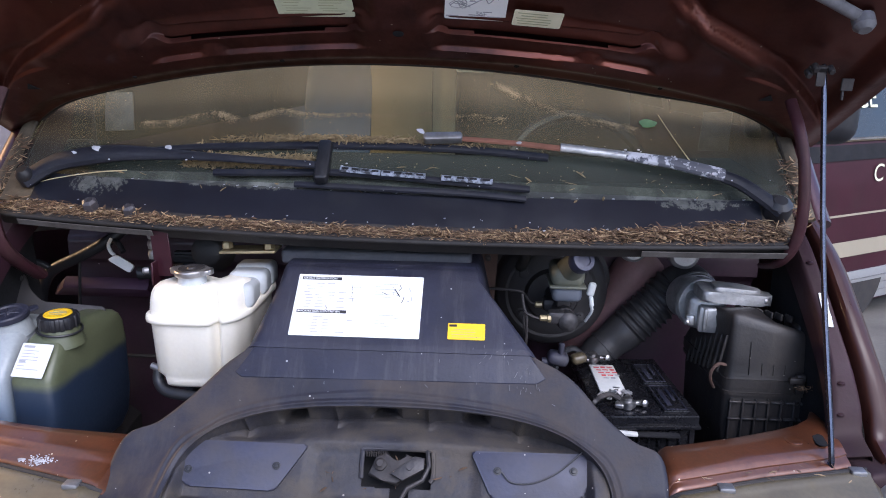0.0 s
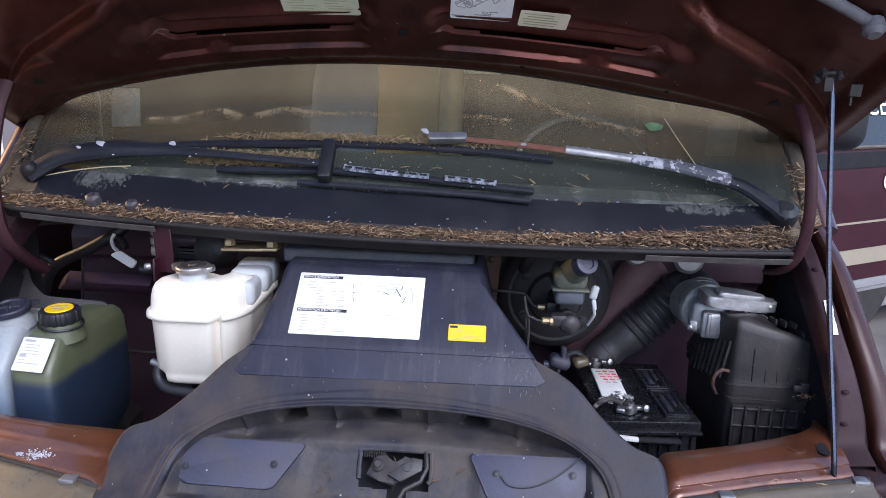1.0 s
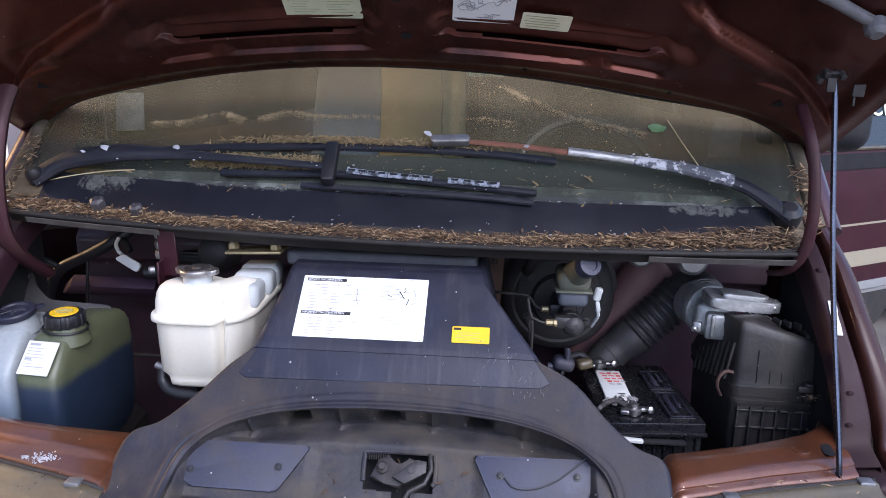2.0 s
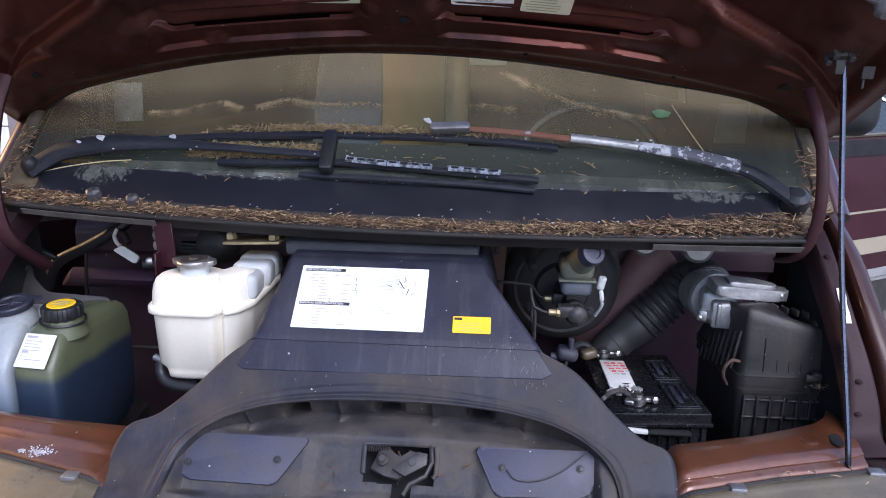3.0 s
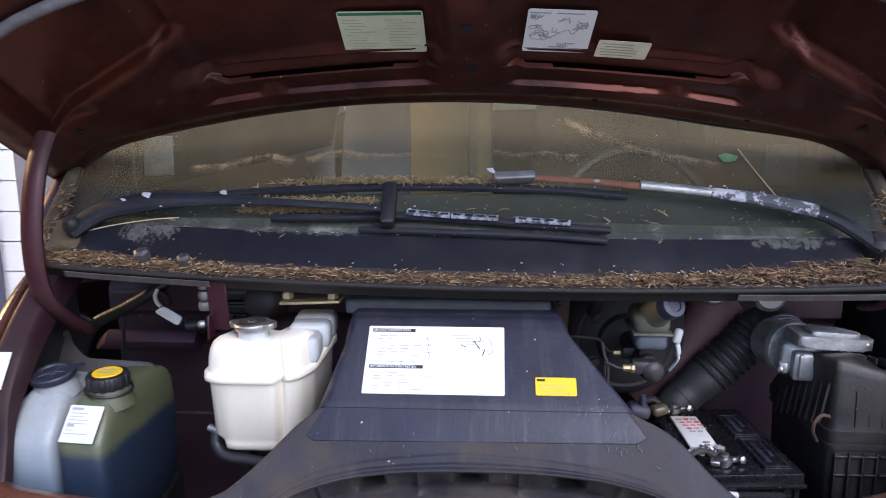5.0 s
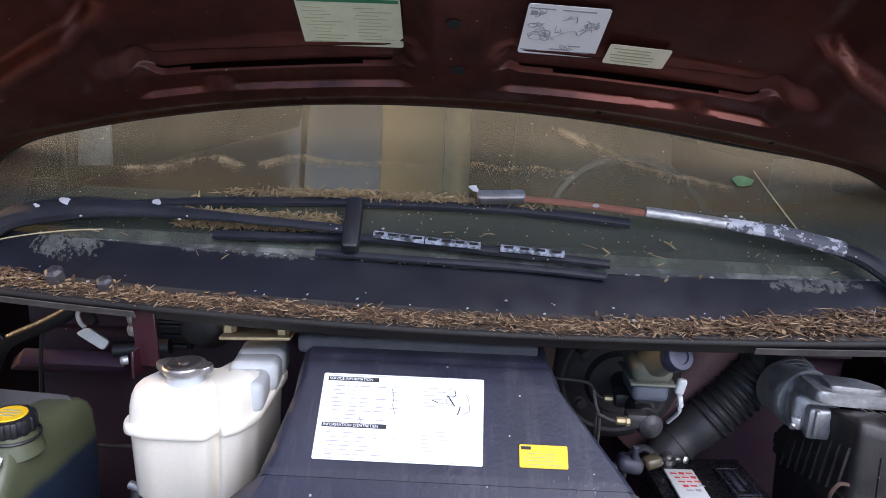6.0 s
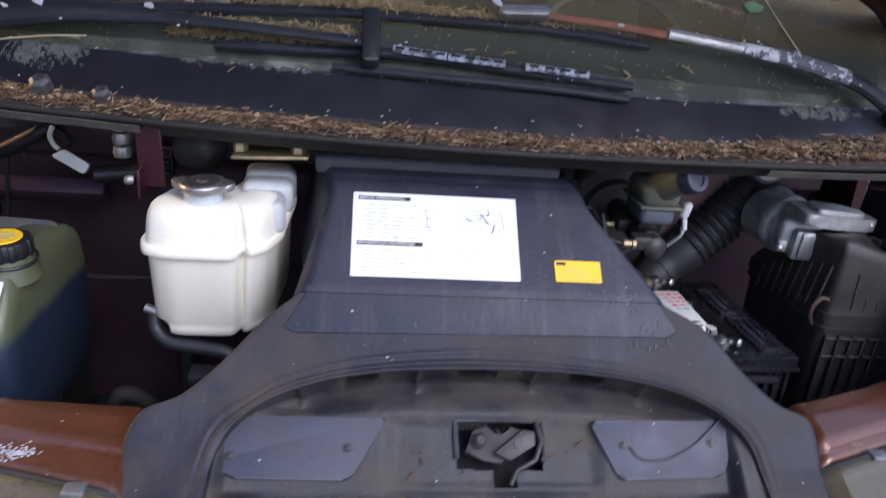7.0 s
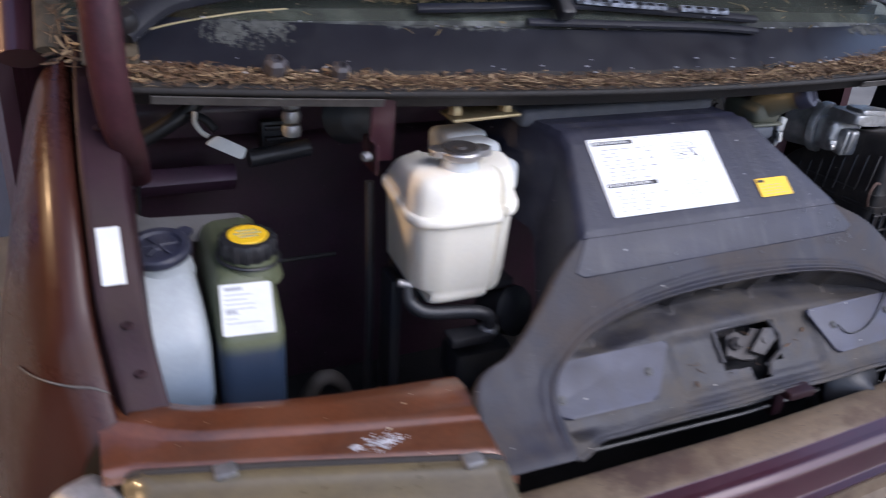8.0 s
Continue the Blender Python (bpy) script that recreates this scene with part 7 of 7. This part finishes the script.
lathe(bm, [(0.008, 0), (0.008, 0.03)], pose(0.256, 1.498, 0.896, 0, 90), 10)
lathe(bm, [(0.006, 0), (0.006, 0.022), (0.004, 0.024)], pose(0.292, 1.494, 0.912), 10)
tagged(part("vacuum_valve", bm, M_PLATE), "small grey-blue plastic valve beside the battery", "valve")
bm = bmesh.new()
rbox(bm, (0.330, 1.530, 0.892), (0.032, 0.024, 0.020), 0.008, 3, (0, -10, 20))
tagged(part("cable_boot", bm, M_LENS), "dirty yellowish terminal boot", "terminal boot")
bm = bmesh.new()
rbox(bm, (0.392, 1.318, 0.842), (0.034, 0.010, 0.007), 0.002, 2, (0, 4, 0))
tagged(part("tray_label", bm, M_LABEL_TANK), "small white tag on the battery tray", "tag")
bm = bmesh.new()
rbox(bm, (0.42, 1.46, 0.658), (0.21, 0.30, 0.02), 0.004)
rbox(bm, (0.42, 1.46, 0.575), (0.10, 0.12, 0.15), 0.01)
rbox(bm, (0.402, 1.325, 0.838), (0.16, 0.014, 0.006), 0.002)
rbox(bm, (0.345, 1.325, 0.75), (0.012, 0.012, 0.18), 0.002)
tagged(part("battery_tray", bm, M_BLACK_DULL), "black metal tray under the battery", "tray")
for pts in ([(0.29, 1.42, 0.87), (0.31, 1.38, 0.86), (0.33, 1.34, 0.85)], [(0.28, 1.35, 0.86), (0.31, 1.31, 0.84), (0.33, 1.28, 0.80)]):
    tagged(part("cable_loom", sweep(bmesh.new(), spline(pts, 6), 0.003, 8), M_BLACK), "thin black cable beside the battery", "cable", "cables in the bay")

# ---- air cleaner, meter and intake hose ----
air = thing("air_cleaner", (0.64, 1.45, 0.72), "dusty black plastic air cleaner box with ribbed lower half", "air cleaner")
LOW = ((0.568, 1.380), (0.724, 1.380), (0.732, 1.60), (0.548, 1.60))
bm = lofted(bmesh.new(), [[Vector((*((p - Vector((0.645, 1.49))) * k + Vector((0.645, 1.49))), z)) for p in outline(LOW, 0.018)] for z, k in ((0.70, 0.90), (0.72, 0.92), (0.890, 0.965), (0.892, 1.010), (0.8985, 1.015), (0.899, 1.00), (0.906, 1.00), (0.9065, 1.022), (0.922, 1.022), (0.923, 0.99), (0.928, 0.99))])
part("lower_box", bm, M_BOX, air)


def lid_ring(z, front, back, side, drop):
    """One ring of the lid; its top falls in a step towards the fender."""
    return [Vector((0.646 + (p.x - 0.646) * side, front + (p.y - 1.380) * back, z - drop * (0.10 * (p.x - 0.57) + 0.020 * smooth(0.662, 0.680, p.x) + 0.10 * max(p.y - 1.44, 0)))) for p in outline(LOW, 0.016)]


bm = lofted(bmesh.new(), [lid_ring(*r) for r in ((0.922, 1.380, 1.0, 1.0, 0), (0.932, 1.382, 0.97, 0.985, 0), (0.950, 1.383, 0.90, 0.972, 0.2), (1.020, 1.386, 0.52, 0.935, 1), (1.0335, 1.389, 0.44, 0.925, 1), (1.039, 1.394, 0.39, 0.90, 1), (1.0405, 1.404, 0.30, 0.82, 1), (1.041, 1.42, 0.15, 0.4, 1))])
part("upper_box", bm, M_BOX, air, sharp=50)
for x, high in ((0.606, 0.060), (0.628, 0.022), (0.648, 0.020), (0.668, 0.022)):
    part("rib", rbox(bmesh.new(), (x, 1.3845, 0.930 + high / 2), (0.0020, 0.006, high), 0.0008, 1, (-2, 0, 0)), M_BOX, air)
for k in range(6):
    part("rib", rbox(bmesh.new(), (0.598 + 0.016 * k, 1.440 - 0.004 * k, 1.034 - 0.002 * k), (0.005, 0.020, 0.012), 0.002, 2, (0, 6, 18)), M_BOX, air, "dust-caked rib")
for k in range(7):
    part("rib", rbox(bmesh.new(), (0.580 + 0.022 * k, 1.3835, 0.795), (0.003, 0.010, 0.180), 0.001, 1), M_BOX, air)
for z in (0.880, 0.848):
    for k in range(6):
        part("ledge", rbox(bmesh.new(), (0.588 + 0.0245 * k, 1.3825, z), (0.0215, 0.010, 0.0045), 0.0015, 1), M_BOX, air)
for k in range(8):
    part("rib", rbox(bmesh.new(), (0.563 - 0.0014 * k, 1.40 + 0.022 * k, 0.962 - 0.006 * k), (0.005, 0.003, 0.070), 0.001, 1, (0, 10, 0)), M_BOX, air)
bm = bmesh.new()
rbox(bm, (0.690, 1.370, 0.922), (0.016, 0.014, 0.036), 0.004, 2)
rbox(bm, (0.682, 1.364, 0.930), (0.026, 0.008, 0.012), 0.003, 2)
part("side_clip", bm, M_BOX, air, "black snap clip")
bm = rbox(bmesh.new(), (0.708, 1.44, 1.002), (0.036, 0.07, 0.030), 0.012, 3)
part("side_hump", bm, M_BOX, air)
bm = sweep(bmesh.new(), spline([(0.566, 1.382, 0.948), (0.552, 1.380, 0.950), (0.541, 1.378, 0.938), (0.540, 1.378, 0.922), (0.548, 1.380, 0.905)], 6), 0.0030, 8, 0.5)
part("spring_clip", bm, M_RUST, air, "rusty spring clip")
maf = thing("air_flow_meter", (0.555, 1.48, 0.97), "cast aluminium air flow meter on the air cleaner", "air flow meter")
bm = bmesh.new()
rbox(bm, (0.556, 1.500, 1.012), (0.070, 0.060, 0.062), 0.014, 3, (0, 0, -10))
rbox(bm, (0.556, 1.466, 1.004), (0.044, 0.026, 0.050), 0.006, 2, (4, 0, -8))
rbox(bm, (0.544, 1.4535, 1.006), (0.007, 0.008, 0.042), 0.002, 2, (4, 0, -8))
rbox(bm, (0.568, 1.4540, 1.008), (0.006, 0.008, 0.038), 0.002, 2, (4, 0, -8))
rbox(bm, (0.523, 1.474, 0.998), (0.016, 0.014, 0.020), 0.004, 2, (0, 0, -20))
lathe(bm, [(0.030, -0.006), (0.048, -0.004), (0.050, 0.0), (0.050, 0.010), (0.044, 0.014), (0.044, 0.060)], plane_of((0.557, 1.528, 1.014), (0.97, 0.22, 0), (0, 0.05, 1)) @ pose(0, 0, 0, 180), 32)
part("body", bm, M_ALU, maf, sharp=45)
bm = bmesh.new()
prism(bm, outline([(-0.034, -0.044), (0.010, -0.046), (0.086, -0.040), (0.098, -0.022), (0.086, 0.004), (0.03, 0.026), (-0.034, 0.026)], 0.012), 0.020, pose(0.566, 1.486, 1.041, 0, 4, 0), 0.005, 3)
part("top_plate", bm, M_ALU, maf)
bm = bmesh.new()
prism(bm, outline([(-0.016, -0.030), (0.060, -0.030), (0.072, -0.014), (0.040, 0.012), (-0.012, 0.016)], 0.008), 0.008, pose(0.572, 1.482, 1.0595, 0, 4, 0), 0.003)
part("cover_plate", bm, M_ALU, maf)
for x, y, z in ((0.516, 1.468, 0.996), (0.590, 1.452, 1.050), (0.646, 1.452, 1.046)):
    part("bolt", lathe(bmesh.new(), [(0.0055, 0), (0.0055, 0.006), (0.003, 0.008)], pose(x, y, z, 90, 0, -25), 8), M_CHROME, maf)
hose = thing("intake_hose", (0.46, 1.60, 0.92), "black corrugated rubber intake hose", "hose")
axis = spline([(0.560, 1.560, 1.016), (0.563, 1.600, 1.022), (0.554, 1.632, 1.026), (0.530, 1.640, 1.012), (0.500, 1.632, 0.982), (0.470, 1.626, 0.955), (0.438, 1.622, 0.924), (0.408, 1.618, 0.898), (0.380, 1.610, 0.872), (0.360, 1.60, 0.83)], 46)
rad = []
for k in range(len(axis)):
    f = k / (len(axis) - 1)
    corr = 0.0062 * (0.5 + 0.5 * math.cos(2 * math.pi * (f - 0.27) / 0.037)) ** 2.5 if 0.33 < f < 0.66 else 0.002
    rad.append(0.0385 + corr - 0.005 * smooth(0.68, 0.8, f) - 0.002 * smooth(0.2, 0.0, f))
part("bellows", sweep(bmesh.new(), axis, rad, 30), M_HOSE, hose, sharp=70)
for f in (22, 34, 344):
    p, d = axis[f], (axis[f + 2] - axis[f - 2]).normalized()
    bm = lathe(bmesh.new(), [(rad[f] - 0.001, -0.004), (rad[f] + 0.0022, -0.0035), (rad[f] + 0.0022, 0.0035), (rad[f] - 0.001, 0.004)], Matrix.Translation(p) @ d.to_track_quat("Z", "Y").to_matrix().to_4x4(), 34)
    part("band_clamp", bm, M_CHROME if f < 100 else M_HOSE, hose, "bright band clamp" if f < 100 else "")

# ---- dark things in the gap under the cover ----
bm = bmesh.new()
lathe(bm, [(0.050, 0), (0.052, 0.01), (0.045, 0.02), (0.02, 0.03), (0.008, 0.05)], pose(0.20, 1.090, 0.782, 75), 26)
tagged(part("horn", bm, M_BLACK), "round black horn behind the grille", "horn")
bm = bmesh.new()
rbox(bm, (0.06, 1.075, 0.826), (0.045, 0.05, 0.012), 0.003)
rbox(bm, (0.06, 1.09, 0.80), (0.02, 0.02, 0.06), 0.003)
tagged(part("grille_bracket", bm, M_RAIL), "dusty bracket between cover and grille", "bracket")
for z in (0.815, 0.80, 0.785):
    bm = sweep(bmesh.new(), [(-0.36, 1.095, z), (0.0, 1.085, z), (0.38, 1.10, z)], 0.003, 6)
    tagged(part("condenser_tube", bm, M_BLACK), "dark condenser tube behind the grille", "tube", "condenser tubes")


# ---- workshop on one side ----
side_house = thing("workshop", (-3.6, 4.4, 0), "open-fronted workshop with plywood walls and white siding", "building")
bm = rbox(bmesh.new(), (-2.445, 3.62, 1.3), (0.15, 0.06, 2.6), 0.006)
part("post", bm, M_POST, side_house, "grey-blue painted post")
for k in range(17):
    bm = bmesh.new()
    prism(bm, [(0, 0), (0.020, 0), (0.006, 0.155), (0, 0.155)], 0.23, pose(-2.52, 3.70, 0.05 + 0.15 * k, 90, 0, 90))
    part("siding_board", bm, M_SIDING, side_house)
part("siding_wall", rbox(bmesh.new(), (-2.405, 3.80, 1.3), (0.23, 0.16, 2.6), 0.005), M_SIDING, side_house)
part("painted_wall", rbox(bmesh.new(), (-1.694, 3.80, 1.3), (1.19, 0.20, 2.6), 0.005), M_POST, side_house, "grey-blue painted wall")
part("back_wall", rbox(bmesh.new(), (-4.4, 5.6, 1.4), (4.1, 0.12, 2.8), 0.005), M_PLY, side_house, "orange plywood wall")
part("unseen_end_wall", rbox(bmesh.new(), (-6.4, 0.8, 1.4), (0.12, 9.6, 2.8), 0.005), M_PLY, side_house, "orange plywood wall")
part("partition", rbox(bmesh.new(), (-2.48, 4.75, 1.4), (0.06, 1.7, 2.8), 0.005), M_PLY, side_house)
part("roof", rbox(bmesh.new(), (-4.5, 0.8, 2.86), (3.9, 9.8, 0.10), 0.005), M_POST, side_house)
for x in (-5.6, -4.9, -4.2, -3.5, -2.9):
    part("stud", rbox(bmesh.new(), (x, 5.50, 1.4), (0.04, 0.09, 2.7), 0.003), M_PLY, side_house)
bench = thing("workbench", (-3.6, 4.6, 0), "cluttered plywood workbench with a dark underside", "workbench")
part("bench_top", rbox(bmesh.new(), (-3.6, 4.7, 0.92), (2.2, 0.75, 0.05), 0.006), M_PLY, bench)
for x in (-4.6, -2.6):
    for y in (4.4, 5.0):
        part("bench_leg", rbox(bmesh.new(), (x, y, 0.45), (0.09, 0.09, 0.9), 0.005), M_PLY, bench)
part("bench_shelf", rbox(bmesh.new(), (-3.6, 4.7, 0.35), (2.1, 0.7, 0.03), 0.005), M_BLACK_DULL, bench)
part("bench_back", rbox(bmesh.new(), (-3.6, 5.05, 0.5), (2.1, 0.03, 0.85), 0.005), M_BLACK_DULL, bench)
rng = random.Random(9)
for k, (x, z, s, mt) in enumerate(((-3.05, 1.0, 0.16, M_BLACK), (-3.22, 0.985, 0.2, M_STEEL), (-3.62, 1.0, 0.14, M_BLACK), (-3.45, 1.03, 0.2, M_POST), (-3.34, 0.98, 0.12, M_STEEL))):
    bm = bmesh.new()
    rbox(bm, (x, 4.45, z), (s, 0.16, 0.10 + 0.02 * (k % 3)), 0.015, 3, (0, 0, 15 * k))
    lathe(bm, [(s * 0.3, 0), (s * 0.32, 0.03), (s * 0.2, 0.06)], pose(x, 4.42, z + 0.04, 30, 0, 10 * k), 16)
    tagged(part("machine_part", bm, mt), "greasy dark machine part on the bench", "machine part", "clutter on the bench")
bm = bmesh.new()
lathe(bm, [(0.10, 0), (0.11, 0.02), (0.10, 0.05), (0.03, 0.06)], pose(-3.0, 4.6, 1.05, 60, 0, 20), 24)
tagged(part("pulley", bm, M_TANK_G), "dull green round pulley leaning on the bench", "pulley")
bin_ = thing("tool_cabinet", (-3.45, 4.0, 0.44), "bright blue plastic tool cabinet", "cabinet")
part("cabinet_body", rbox(bmesh.new(), (-3.45, 4.05, 0.65), (0.55, 0.40, 0.42), 0.02, 3), M_BLUE, bin_)
for z in (0.54, 0.74):
    part("drawer_front", rbox(bmesh.new(), (-3.45, 3.845, z), (0.48, 0.02, 0.15), 0.008), M_BLUE, bin_)
    part("drawer_pull", rbox(bmesh.new(), (-3.45, 3.83, z + 0.03), (0.2, 0.02, 0.02), 0.005), M_BLACK, bin_)
# added box that carries the cabinet and fills in for brown floor
crate = thing("added_crate", (-3.45, 4.05, 0), "dark brown crate added in place of floor under the cabinet", "crate")
for x, y, w, d in ((-3.45, 3.86, 0.60, 0.02), (-3.45, 4.24, 0.60, 0.02), (-3.74, 4.05, 0.02, 0.36), (-3.16, 4.05, 0.02, 0.36)):
    part("side_board", rbox(bmesh.new(), (x, y, 0.21), (w, d, 0.42), 0.004), M_RUST, crate)
part("lid_board", rbox(bmesh.new(), (-3.45, 4.05, 0.43), (0.60, 0.40, 0.02), 0.004), M_RUST, crate)
bm = sweep(bmesh.new(), spline([(-3.05, 5.5, 1.9), (-3.0, 5.48, 1.6), (-3.1, 5.48, 1.35), (-3.3, 5.48, 1.4), (-3.35, 5.48, 1.8)], 10), 0.012, 8)
tagged(part("hanging_cord", bm, M_BLACK), "black cord hanging on the plywood wall", "cord")
lampshade = thing("work_lamp", (-3.4, 2.2, 2.8), "warm hanging work lamp in the workshop", "lamp")
part("shade", lathe(bmesh.new(), [(0.03, 0.16), (0.05, 0.14), (0.15, 0.0), (0.155, 0.0), (0.055, 0.145), (0.03, 0.165)], Matrix.Translation((-3.4, 2.2, 2.35)), 24), M_STEEL, lampshade)
part("cord", sweep(bmesh.new(), [(-3.4, 2.2, 2.5), (-3.4, 2.2, 2.81)], 0.006, 6), M_BLACK, lampshade)
bulb = new("work_bulb", bpy.data.lights.new("work_bulb", "POINT"))
bulb.data.energy, bulb.data.color, bulb.data.shadow_soft_size = 150, (1.0, 0.62, 0.28), 0.08
bulb.location = (-3.4, 2.2, 2.33)

# ---- second van on the other side ----
v2 = thing("parked_minivan", (3.4, 4.6, 0), "second maroon minivan with a beige stripe and chalk writing", "minivan")
M2 = pose(1.62, 3.98, 0, 0, 0, 33)


def van_side(u, v, out=0.0):
    z = 0.12 + 1.63 * v
    w = lerp(((0, 0.06), (0.12, 0.0), (0.45, -0.01), (0.54, 0.0), (0.60, 0.03), (1, 0.22)), v)[0]
    return M2 @ Vector((-0.25 + 4.6 * u, w - out, z))


def window_at(u, v):
    return 0.60 < v < 0.93 and (0.03 < u < 0.30 or 0.33 < u < 0.62 or 0.65 < u < 0.93)


part("body_side", sheet(van_side, 92, 60, 0.03, window_at), M_MAROON_FAR, v2)
for a, b in ((0.03, 0.30), (0.33, 0.62), (0.65, 0.93)):
    part("window", sheet(lambda u, v: van_side(a - 0.005 + (b - a + 0.01) * u, 0.595 + 0.34 * v, -0.012), 8, 8, 0.004), M_GLASS_DARK, v2)
    for v in (0.60, 0.93):
        part("window_trim", sweep(bmesh.new(), [van_side(a + (b - a) * k / 8, v, 0.006) for k in range(9)], 0.012, 8), M_LENS if v < 0.7 else M_BLACK, v2)
part("belt_trim", sheet(lambda u, v: van_side(u, 0.535 + 0.05 * v, 0.008), 40, 3, 0.006), M_BLACK_DULL, v2)
part("stripe", sheet(lambda u, v: van_side(u, 0.20 + 0.055 * v, 0.006), 40, 3, 0.004), M_BEIGE_PAINT, v2, "beige body stripe")
part("pin_stripe", sheet(lambda u, v: van_side(u, 0.345 + 0.007 * v, 0.003), 40, 1, 0.002), M_BEIGE_PAINT, v2)
for k in range(4):
    part("cladding", sheet(lambda u, v: van_side(u, 0.01 + 0.034 * k + 0.030 * v, 0.012), 40, 2, 0.01), M_SILVER, v2, "silver ribbed lower cladding")
part("top", rbox(bmesh.new(), (0, 0, 0), (4.4, 1.3, 0.08), 0.03, 3), M_MAROON_FAR, v2).matrix_basis = M2 @ pose(2.05, 0.88, 1.76)
part("far_side", rbox(bmesh.new(), (0, 0, 0), (4.5, 0.06, 1.3), 0.02, 2), M_MAROON_FAR, v2).matrix_basis = M2 @ pose(2.05, 1.70, 0.98)
for x in (-0.21, 4.31):
    part("end_panel", rbox(bmesh.new(), (0, 0, 0), (0.08, 1.66, 1.35), 0.03, 3), M_MAROON_FAR, v2).matrix_basis = M2 @ pose(x, 0.86, 1.0)
for x in (0.75, 3.4):
    for y in (0.10, 1.60):
        bm = lathe(bmesh.new(), [(0.19, -0.10), (0.30, -0.10), (0.33, -0.06), (0.33, 0.06), (0.30, 0.10), (0.19, 0.10)], M2 @ pose(x, y, 0.33, 90), 32)
        wheel = part("tyre", bm, M_RUBBER, v2)
m = plane_of(van_side(0.206, 0.703, -0.004), M2.to_3x3() @ Vector((1, 0, 0)), van_side(0.3, 0.85) - van_side(0.3, 0.7))
words("chalk_writing", "CE", m, 0.17, M_CHALK, v2)
m = plane_of(van_side(0.226, 0.457, 0.006), M2.to_3x3() @ Vector((1, 0, 0)), van_side(0.3, 0.5) - van_side(0.3, 0.4))
words("chalk_writing", "C", m, 0.14, M_CHALK, v2)

# door mirror and wheels of the near van
for sgn in (-1, 1):
    bm = bmesh.new()
    rbox(bm, (CX + sgn * (0.885 if sgn > 0 else 0.865), 1.83 if sgn > 0 else 1.90, 1.395 if sgn > 0 else 1.30), (0.17, 0.10, 0.20), 0.04, 4, (0, 0, -sgn * 12))
    rbox(bm, (CX + sgn * 0.80, 1.86, 1.33 if sgn > 0 else 1.24), (0.10, 0.05, 0.06), 0.015, 2)
    part("door_mirror", bm, M_BLACK, van, "black door mirror housing")
    for y in (1.75, 4.0):
        bm = lathe(bmesh.new(), [(0.19, -0.10), (0.30, -0.10), (0.33, -0.06), (0.33, 0.06), (0.30, 0.10), (0.19, 0.10)], pose(CX + sgn * 0.74, y, 0.33, 0, 90), 32)
        part("tyre", bm, M_RUBBER, van)
